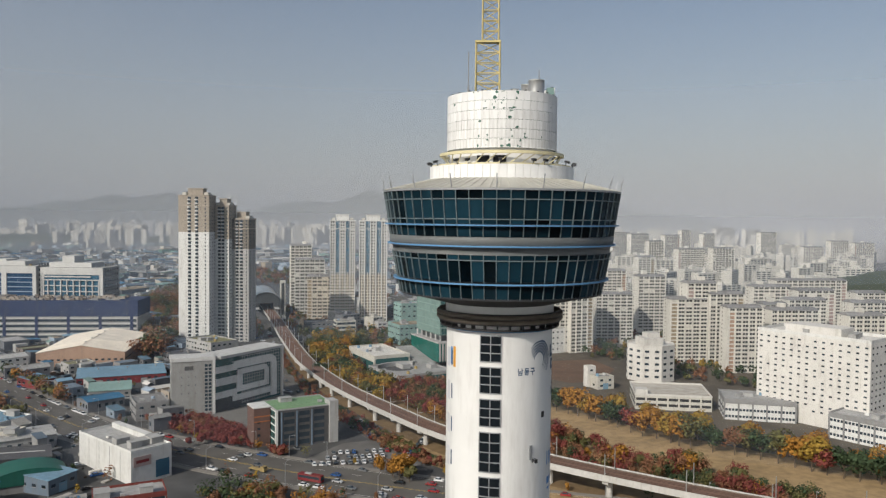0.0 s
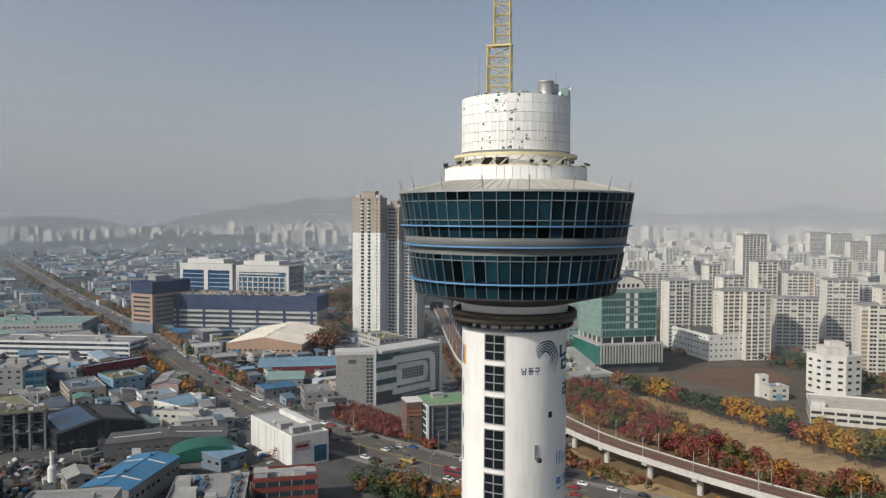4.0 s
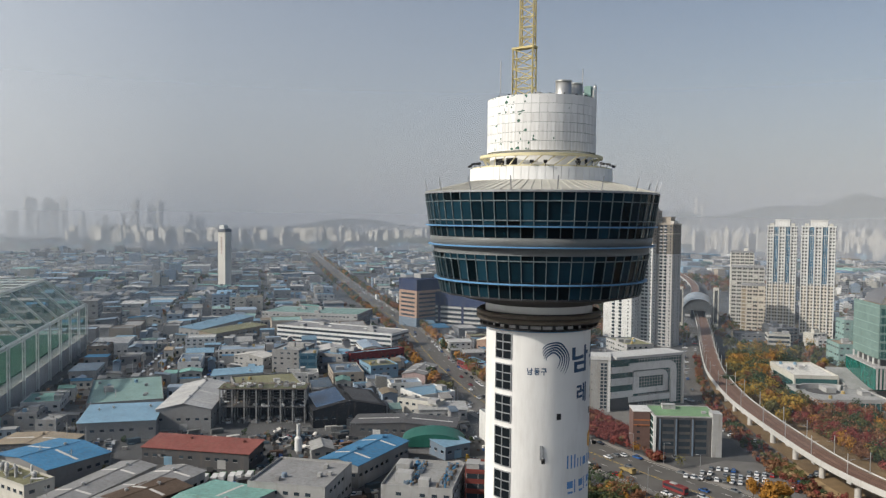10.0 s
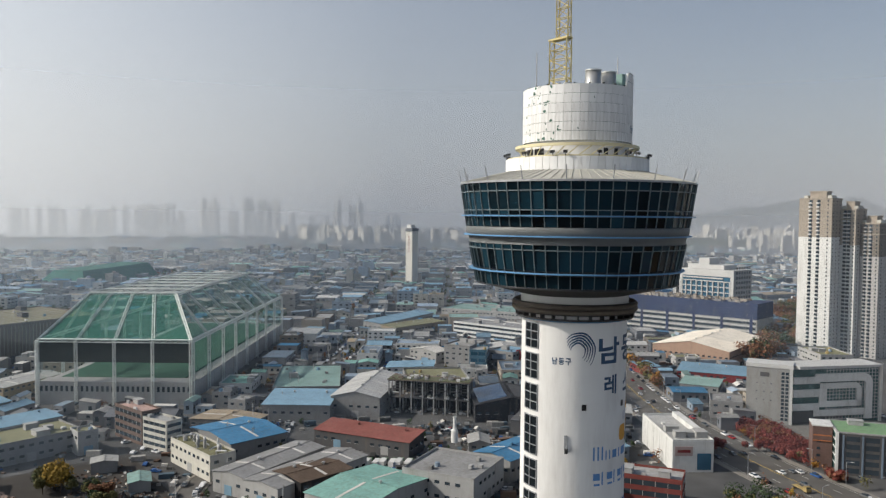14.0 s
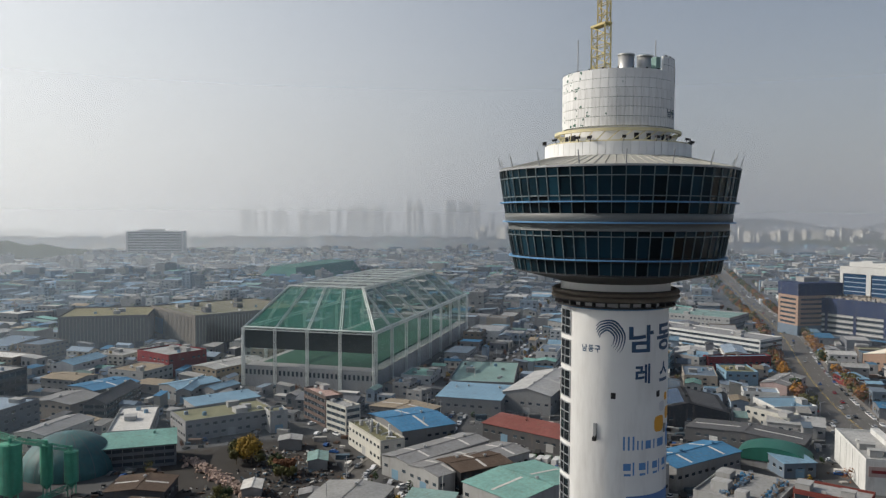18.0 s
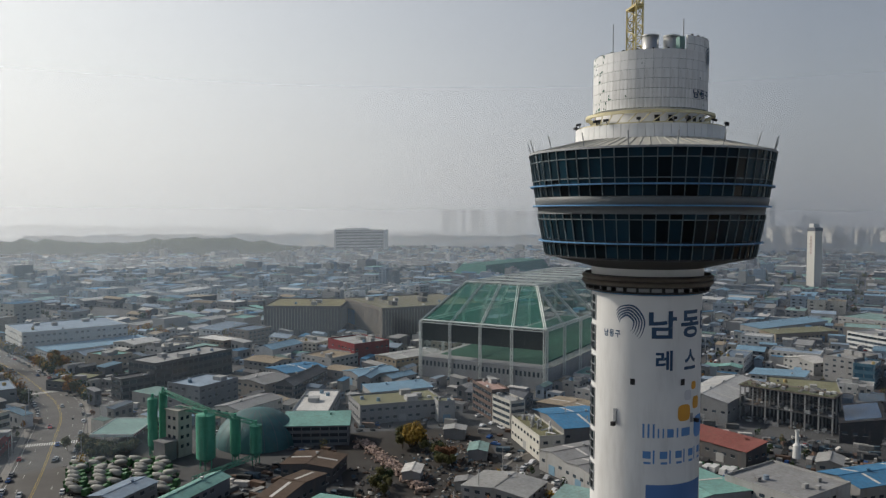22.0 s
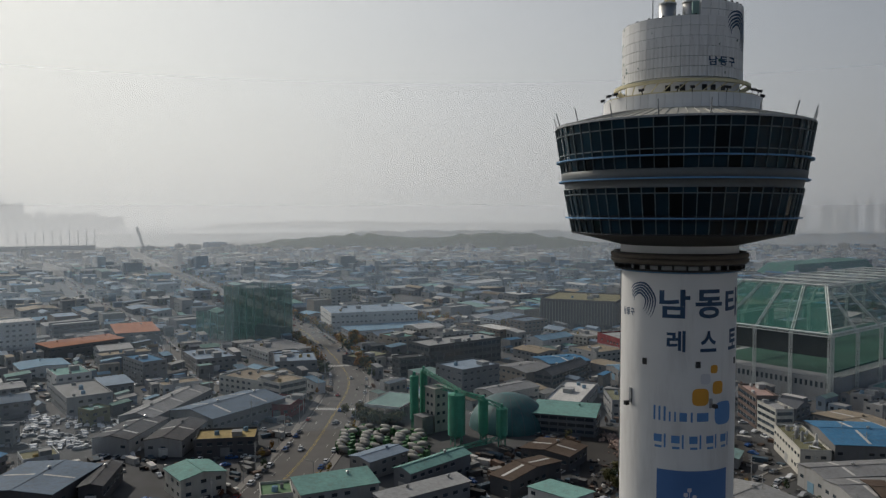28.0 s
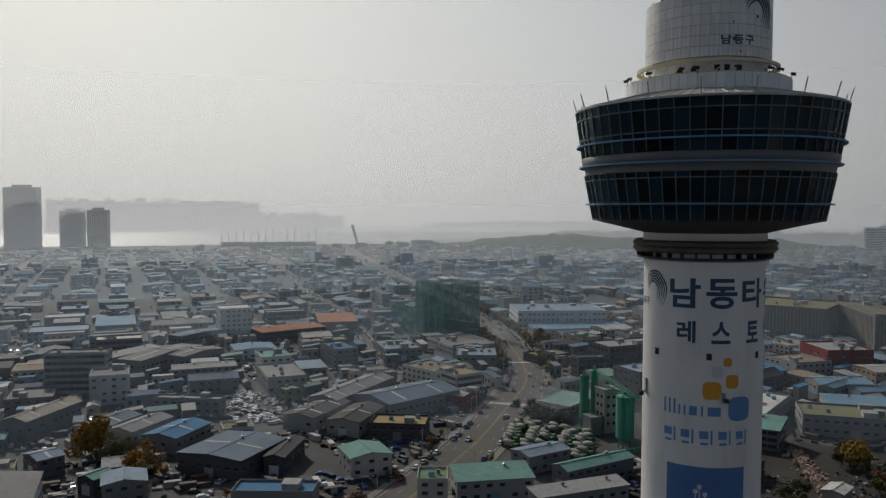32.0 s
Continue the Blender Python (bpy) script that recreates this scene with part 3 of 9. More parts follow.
for ch, c in zip("남동타워", (-10.5, 23.5, 57.5, 91.5)):
    letter(ch, c - 14.5, c + 14.5, 93.45, 95.9, BLUEINK)
for ch, c in zip("레스토랑", (-8.7, 23.0, 57.4, 90.5)):
    letter(ch, c - 8.8, c + 8.8, 90.6, 92.4, BLUEINK)
for ch, c in zip("남동구", (-71.3, -64.0, -56.8)):
    letter(ch, c - 3.0, c + 3.0, 93.35, 94.0, BLUEINK)
for ch, c in zip("남동구", (22.0, 33.0, 44.0)):
    letter(ch, c - 4.6, c + 4.6, 114.6, 115.35, BLUEINK, 5.185)


def swoosh(ca, cz, size, radius, m):
    """Five nested crescents, the plain form of the district's emblem."""
    for i in range(5):
        r0 = size * (0.50 + 0.155 * i)
        ox, oz = -0.10 * size + 0.02 * size * i, -0.06 * size
        n, pts, faces = 18, [], []
        for k in range(n + 1):
            a = radians(176 - 9 * i - (232 - 11 * i) * k / n)
            w = 0.053 * size * math.sin(math.pi * min(1, (k + 1.5) / (n + 2))) + 0.008
            for s in (-1, 1):
                ripple = 0.020 * size * math.sin(k * 1.15)
                pts.append((radians(ca) * radius + ox + (r0 + s * w + ripple) * 0.92 * math.cos(a), cz + oz + (r0 + s * w + ripple) * math.sin(a) * 1.05))
        for k in range(n):
            faces.append((2 * k, 2 * k + 1, 2 * k + 3, 2 * k + 2))
        bent(pts, faces, radius, m, "emblem_arc", cut=5.0)


swoosh(-45.5, 94.75, 1.42, 5.02, BLUEINK)
swoosh(53.0, 117.35, 1.75, 5.2, BLUEINK)


def spot(a, z, r, m, radius=5.02, square=0.3):
    pts = []
    for k in range(24):
        t = math.tau * k / 24
        c, s = math.cos(t), math.sin(t)
        q = r / (abs(c) ** (2 + square * 6) + abs(s) ** (2 + square * 6)) ** (1 / (2 + square * 6))
        pts.append((radians(a) * radius + q * c, z + q * s))
    bent(pts, [tuple(range(24))], radius, m, "painted_spot")


for a, z, r, m in ((29.7, 89.1, 0.36, SIGNORANGE), (20.3, 88.3, 0.46, SIGNGREY), (34.5, 87.5, 0.56, SIGNORANGE), (15.6, 86.75, 0.74, SIGNORANGE), (42.5, 85.25, 1.0, SIGNBLUE)):
    spot(a, z, r, m)


def bar(a0, a1, z0, z1, m, name="painted_bar", radius=5.02):
    u0, u1 = radians(a0) * radius, radians(a1) * radius
    return bent([(u0, z0), (u1, z0), (u1, z1), (u0, z1)], [(0, 1, 2, 3)], radius, m, name)


for a0, a1, z0, z1 in ((-29.5, -27.5, 84.6, 85.85), (-24.5, -22.5, 84.6, 85.85), (-19.5, -17.5, 84.6, 85.85), (-14.5, -12.8, 84.6, 85.45), (-9.5, -7.8, 84.6, 85.45), (-4.5, 2.5, 84.65, 85.4), (6.0, 8.0, 84.6, 85.45), (12.0, 24.0, 84.65, 85.4)):
    bar(a0, a1, z0, z1, SIGNBLUE)
for k in range(5):
    a = -29 + 17 * k
    bar(a, a + 8, 82.75, 83.4, SIGNBLUE)
    bar(a + 10, a + 11.8, 82.3, 83.5, SIGNBLUE)
    bar(a + 1, a + 8, 82.25, 82.45, SIGNBLUE)
bar(-25.5, 49.0, 70.0, 80.4, PANELBLUE, "blue_banner")
for a, z in ((2.0, 78.2), (5.5, 78.6), (10.5, 78.0)):
    bar(a, a + 0.8, 71.0, z, SIGNGREY, radius=5.03)
    spot(a + 0.4, z + 0.15, 0.18, SIGNGREY, 5.03)
for k in range(4):
    bar(-166, -158, 93.6 - 3.1 * k, 95.4 - 3.1 * k, SIGNGREY)
    bar(-155, -152.5, 93.8 - 3.1 * k, 95.2 - 3.1 * k, BLUEINK)
bar(-151, -146.5, 93.7, 95.6, SIGNORANGE)
bar(-157, -152, 93.9, 95.5, SIGNBLUE)


# ---- ground, roads, railway ----
setting("ground", Mesh().lathe([(0, -0.02), (700, -0.02), (4880, -0.02)], 120), EARTH, "grey-brown ground of yards and lanes", "ground")


def smooth_line(pts, step=12.0):
    """Points along a Catmull-Rom curve through the given ones."""
    p = [Vector(q) for q in pts]
    p = [2 * p[0] - p[1]] + p + [2 * p[-1] - p[-2]]
    out = []
    for a, b, c, d in zip(p, p[1:], p[2:], p[3:]):
        n = max(2, int((c - b).length / step))
        for i in range(n):
            t = i / n
            out.append(0.5 * (2 * b + (c - a) * t + (2 * a - 5 * b + 4 * c - d) * t * t + (3 * b - a - 3 * c + d) * t ** 3))
    return out + [p[-2]]


def sides(line):
    out = []
    for i, p in enumerate(line):
        w = line[min(i + 1, len(line) - 1)] - line[max(i - 1, 0)]
        out.append(Vector((-w.y, w.x)).normalized())
    return out


def band(line, a, b, z0, z1, m=None, every=1, part_of=2):
    """A strip between two offsets from a line; z1 above z0 gives it sides."""
    m = m or Mesh()
    nn = sides(line)
    pts, faces = [], []
    for p, n in zip(line, nn):
        for o, z in ((a, z0), (a, z1), (b, z1), (b, z0)):
            pts.append((p.x + n.x * o, p.y + n.y * o, z))
    for i in range(len(line) - 1):
        if every > 1 and i % every >= part_of:
            continue
        for q in range(3):
            faces.append((4 * i + q, 4 * i + 4 + q, 4 * i + 5 + q, 4 * i + 1 + q))
    return m.poly(pts, faces)


MAIN = smooth_line([(-1900, 1950), (-1022, 1109), (-627, 737), (-441, 566), (-281, 401), (-190, 318), (-131, 281), (-73, 252), (-10, 228), (70, 204), (190, 175)])
AVENUE = smooth_line([(-120, -112), (-186, -116), (-243, -119), (-310, -128), (-368, -138), (-420, -158), (-507, -203), (-640, -290), (-1100, -640), (-1700, -1080)])
LANE = smooth_line([(-272, -147), (-320, -190), (-420, -270), (-560, -385), (-800, -600), (-1300, -1020)])
CROSS = smooth_line([(-185, 95), (-225, 62), (-263, 95), (-330, 165), (-420, 255), (-560, 400)])
SIDE = smooth_line([(-170, 20), (-200, 60), (-262, 115), (-345, 190), (-441, 300), (-520, 390)])
LINES = [(MAIN, 15.0), (AVENUE, 13.0), (LANE, 6.0), (CROSS, 5.0)]
for lift, (nm, line, half) in enumerate((("main_road", MAIN, 14.5), ("avenue", AVENUE, 12.0), ("lane", LANE, 5.5), ("side_street", CROSS, 4.5))):
    road = setting("road_" + nm, band(line, -half, half, 0.0, 0.03 - 0.006 * lift), ASPHALT, "grey asphalt street with worn lane markings", "road")
    fine = smooth_line([(p.x, p.y) for p in line], 4.0) if half > 10 else []
    if fine:
        for o in (-0.35, 0.35):
            part("centre_line", band(fine, o - 0.07, o + 0.07, 0.03, 0.045), YLINE, road, "yellow centre line")
        for o in (-half + 1.2, half - 1.2):
            part("edge_line", band(fine, o - 0.06, o + 0.06, 0.03, 0.045), LINE, road)
        for o in (-half * 0.5, half * 0.5):
            part("lane_line", band(fine, o - 0.07, o + 0.07, 0.03, 0.045, every=4, part_of=1), LINE, road, kind="stuff")
    for s in (-1, 1):
        a, b = s * half, s * (half + (3.0 if half > 10 else 1.2))
        part("pavement", band(line, min(a, b), max(a, b), 0.0, 0.17), PAVE, road, "paved footway behind a kerb")
for line, k0, o in ((AVENUE, 14, 0), (MAIN, 118, 0), (MAIN, 138, 0), (AVENUE, 22, 0)):
    zebra = Mesh()
    k0 = min(k0, len(line) - 2)
    p, q = line[k0], line[k0 + 1]
    a = math.atan2(q.y - p.y, q.x - p.x)
    at = Matrix.Translation((p.x, p.y, 0)) @ Matrix.Rotation(a, 4, "Z")
    for i in range(22):
        zebra.box(0, 4.5, -11 + i, -10.5 + i, 0.03, 0.05, at=at)
    setting("crossing", zebra, LINE, "white zebra crossing on the asphalt", "road marking")

# elevated railway
RAILLINE = smooth_line([(-640, 1790), (-545, 1660), (-455, 1495), (-378, 1320), (-305, 1130), (-250, 940), (-192, 755), (-162, 660), (-131, 556), (-103, 467), (-88, 428), (-71, 390), (-57, 363), (-31, 320), (-3, 279), (27, 250), (60, 224), (110, 192), (190, 150), (330, 90)], 8.0)
rail = thing("viaduct", pose(0, 0, 0), "curving concrete railway viaduct on round piers beside the park", "viaduct")
part("deck", band(RAILLINE, -5.6, 5.6, 7.6, 9.2), CONCRETE, rail)
part("ballast", band(RAILLINE, -4.9, 4.9, 9.2, 9.45), mat("ballast_stone", (0.165, 0.10, 0.075), 0.95, var=0.3, scale=1.5), rail, "brown track ballast", kind="stuff")
for s in (-1, 1):
    a, b = sorted((s * 5.3, s * 5.6))
    part("parapet", band(RAILLINE, a, b, 9.2, 10.1), CONCRETE, rail, "pale concrete parapet")
    part("walkway", band(RAILLINE, *sorted((s * 4.6, s * 5.3)), 9.2, 9.6), WALL["brownwall"], rail)
for o in (-2.9, -1.4, 1.4, 2.9):
    part("rail", band(RAILLINE, o - 0.07, o + 0.07, 9.45, 9.65), mat("rusty_rail", (0.10, 0.065, 0.05), 0.6, 0.4, var=0.2, scale=1.0) if o == -2.9 else bpy.data.materials["rusty_rail"], rail)
pier = Mesh().lathe([(1.25, 0), (1.25, 5.6), (1.5, 6.0)], 16).box(-4.2, 4.2, -1.2, 1.2, 6.0, 7.6).mesh("pier", CONCRETE)
cat = Mesh().rod((0, 0, 0), (0, 0, 8.4), 0.19, 6).rod((0, 0, 6.3), (3.4, 0, 6.0), 0.06, 5).rod((0, 0, 5.3), (2.6, 0, 6.0), 0.05, 5).mesh("catenary_mast", GALV)
acc, nn = 0.0, sides(RAILLINE)
for i in range(1, len(RAILLINE)):
    acc += (RAILLINE[i] - RAILLINE[i - 1]).length
    if acc > 24 and not 700 < RAILLINE[i].y < 830:
        acc = 0.0 if RAILLINE[i].y < 700 else -46.0
        p, n = RAILLINE[i], nn[i]
        a = math.degrees(math.atan2(n.y, n.x))
        part("pier", pier, None, rail, at=pose(p.x, p.y, 0, 0, 0, a))
        for s in (-1, 1) if p.y < 700 else ():
            part("catenary_mast", cat, None, rail, at=pose(p.x + n.x * 4.9 * s, p.y + n.y * 4.9 * s, 9.5, 0, 0, a + (180 if s > 0 else 0)))

# ---- buildings ----
USED = []


def rooftop(b, w, d, h, seed, dense=1.0):
    r = random.Random(seed)
    n = int(min(7, 2 + w * d / 250) * dense)
    for _ in range(n):
        x, y = r.uniform(-0.4, 0.4) * w, r.uniform(-0.38, 0.38) * d
        k = r.random()
        if k < 0.3:
            sx, sy, sz = r.uniform(1.5, 3), r.uniform(1.5, 3), r.uniform(1.8, 2.8)
            sx, sy = min(sx, w * 0.3), min(sy, d * 0.3)
            part("stair_head", Mesh().box(x - sx, x + sx, y - sy, y + sy, h, h + sz).box(x - sx - 0.2, x + sx + 0.2, y - sy - 0.2, y + sy + 0.2, h + sz, h + sz + 0.2), WALL["lgray"], b)
        elif k < 0.5:
            part("water_tank", Mesh().lathe([(0, 1.9), (1.0, 1.6), (1.1, 0), (0, 0)], 12), ROOF[r.choice(("ochre", "bluegray", "skyblue"))], b, at=pose(x, y, h))
        else:
            sx, sy = r.uniform(0.5, 1.2), r.uniform(0.4, 0.9)
            part("air_unit", Mesh().box(x - sx, x + sx, y - sy, y + sy, h + 0.15, h + r.uniform(1.0, 1.6)), WALL[r.choice(("lgray", "white", "gray"))], b)


def window_rows(b, w, d, h, floors, glass, wide, start=0.0, seed=0, deep=0.06, sidesets=(0, 1, 2, 3), size=(2.0, 1.2), pitch=3.8, single=False):
    """Proud framed windows, one mesh for each row of each side."""
    r = random.Random(seed)
    fh = (h - start) / floors
    row = Mesh()
    hw, hh = min(size[0], pitch * 0.7) / 2, min(size[1], fh * 0.6) / 2
    one = Mesh().box(-hw, hw, -deep, 0.02, -hh, hh).box(-hw - 0.1, hw + 0.1, -deep - 0.08, 0.02, -hh - 0.14, -hh, 1).mesh("window", [glass, WALL["lgray"]]) if single and not wide else None
    for s in sidesets:
        run, off = ((w, d / 2), (d, w / 2), (w, d / 2), (d, w / 2))[s]
        n = int((run - 1.5) / pitch)
        if n < 1:
            continue
        for k in range(floors):
            z = start + k * fh + fh * 0.52
            at = turn((0, 90, 180, 270)[s])
            if wide:
                row.box(-run / 2 + 0.6, run / 2 - 0.6, -off - deep, -off + 0.02, z - fh * 0.24, z + fh * 0.26, 0, at)
                for i in range(n + 1):
                    x = -run / 2 + 0.6 + (run - 1.2) * i / n
                    row.box(x - 0.09, x + 0.09, -off - deep - 0.03, -off + 0.02, z - fh * 0.24, z + fh * 0.26, 1, at)
            else:
                for i in range(n):
                    if r.random() < 0.15:
                        continue
                    x = -run / 2 + (run / n) * (i + 0.5)
                    if single:
                        part("window", one, None, b, at=at @ pose(x, -off, z))
                        continue
                    row.box(x - hw, x + hw, -off - deep, -off + 0.02, z - hh, z + hh, 0, at)
                    row.box(x - hw - 0.1, x + hw + 0.1, -off - deep - 0.08, -off + 0.02, z - hh - 0.14, z - hh, 1, at)
    if row.f:
        part("glazing", row, [glass, WALL["lgray"]], b, kind="stuff")


def roof_mesh(kind, w, d, h, ridge, over=0.45, th=0.22):
    m, a, c = Mesh(), w / 2 + over, d / 2 + over
    if kind == "gable":
        prof = [(-a, h - over * ridge / (w / 2) * 0.5), (0, h + ridge), (a, h - over * ridge / (w / 2) * 0.5)]
        for (x0, z0), (x1, z1) in zip(prof, prof[1:]):
            m.poly([(x0, -c, z0), (x1, -c, z1), (x1, c, z1), (x0, c, z0), (x0, -c, z0 + th), (x1, -c, z1 + th), (x1, c, z1 + th), (x0, c, z0 + th)],
                   [(3, 2, 1, 0), (4, 5, 6, 7), (0, 1, 5, 4), (2, 3, 7, 6), (1, 2, 6, 5), (3, 0, 4, 7)])
    elif kind == "mono":
        m.poly([(-a, -c, h), (a, -c, h), (a, c, h + ridge), (-a, c, h + ridge), (-a, -c, h + th), (a, -c, h + th), (a, c, h + ridge + th), (-a, c, h + ridge + th)],
               [(3, 2, 1, 0), (4, 5, 6, 7), (0, 1, 5, 4), (2, 3, 7, 6), (1, 2, 6, 5), (3, 0, 4, 7)])
    else:
        m.box(-w / 2 + 0.15, w / 2 - 0.15, -d / 2 + 0.15, d / 2 - 0.15, h - 0.3, h)
    return m


def wall_mesh(kind, w, d, h, ridge):
    m, a, c = Mesh(), w / 2, d / 2
    m.box(-a, a, -c, c, 0, h - 0.02, top=False, bottom=False)
    if kind == "gable":
        for y in (-c, c):
            m.poly([(-a, y, h - 0.02), (a, y, h - 0.02), (0, y, h + ridge)], [(0, 1, 2) if y < 0 else (2, 1, 0)])
    elif kind == "mono":
        m.poly([(-a, -c, h), (a, -c, h), (a, c, h), (-a, c, h), (-a, c, h + ridge), (a, c, h + ridge)], [(3, 2, 5, 4), (0, 3, 4), (1, 5, 2)])
    return m


NEAR = 285.0     # up to here each window is a part of its own


def block(x, y, w, d, rot, h, roof, ridge, wall, rmat, floors, category, label, windows=True, clutter=True, hand=True):
    b = thing(category.replace(" ", "_") + "_building" if category not in ("shed", "house", "hangar") else category, pose(x, y, 0, 0, 0, rot), label, category, "buildings of the industrial district")
    USED.append((x, y, w, d, rot))
    seed = int(abs(x * 7 + y * 13))
    r = random.Random(seed)
    part("wall", wall_mesh(roof, w, d, h, ridge), WALL[wall], b)
    part("roof", roof_mesh(roof, w, d, h, ridge), ROOF[rmat], b)
    if roof == "flat":
        edge = Mesh()
        for s in range(4):
            run, off = ((w, d / 2), (d, w / 2), (w, d / 2), (d, w / 2))[s]
            edge.box(-run / 2, run / 2 - 0.25, -off, -off + 0.25, h - 0.02, h + 0.85, at=turn(90 * s))
        part("parapet", edge, WALL[wall], b)
        if clutter:
            rooftop(b, w, d, h, seed)
    else:
        vent = Mesh().lathe([(0.45, 0), (0.45, 0.7), (0.75, 0.7), (0.75, 1.0), (0, 1.35)], 8).mesh("roof_vent", GALV if r.random() < 0.5 else ROOF[rmat])
        n = int(d / 17) if roof == "gable" else int(w / 17)
        for i in range(n):
            p = -0.5 + (i + 0.7) / n
            at = pose(0, p * d, h + ridge + 0.1) if roof == "gable" else pose(p * w, d * 0.25, h + ridge * 0.75 + 0.1)
            part("roof_vent", vent, None, b, at=at)
        if roof == "gable" and hand and ridge < 4 and w > 12:
            for q in range(max(1, int(d / 16))):
                py = -d / 2 + d / max(1, int(d / 16)) * (q + 0.5)
                for s in (-1, 1):
                    x0, x1, tilt = s * w * 0.06, s * w * 0.46, ridge / (w / 2)
                    pts = [(x, py + o, h + ridge - abs(x) * tilt + 0.25 + u) for u in (0, 0.06) for x, o in ((x0, -0.6), (x1, -0.6), (x1, 0.6), (x0, 0.6))]
                    part("skylight", Mesh().poly(pts, [(3, 2, 1, 0), (4, 5, 6, 7), (0, 1, 5, 4), (1, 2, 6, 5), (2, 3, 7, 6), (3, 0, 4, 7)]), ROOF["offwhite"], b, "pale translucent roof strip")
        if roof == "gable":
            part("ridge_cap", Mesh().box(-0.35, 0.35, -d / 2 - 0.5, d / 2 + 0.5, h + ridge + 0.2, h + ridge + 0.34), ROOF[rmat], b)
    if windows:
        glass = BLUEGLASS if wall == "blueglass" else GLASS
        window_rows(b, w, d, h, floors, glass, wall in ("darkglass", "blueglass", "brownpanel") or (floors > 2 and r.random() < 0.25), 0.6, seed, single=hand and floors > 1 and math.hypot(x, y) < NEAR)
    n = max(1, int(w / 24))
    if floors < 3 and (hand or r.random() < 0.4):
        for i in range(n):
            px = -w / 2 + w / n * (i + 0.5)
            part("shutter_door", Mesh().box(px - 1.9, px + 1.9, -d / 2 - 0.09, -d / 2 + 0.02, 0, min(3.8, h * 0.6)), WALL[r.choice(("lgray", "skyblue", "white", "gray"))], b)
    return b


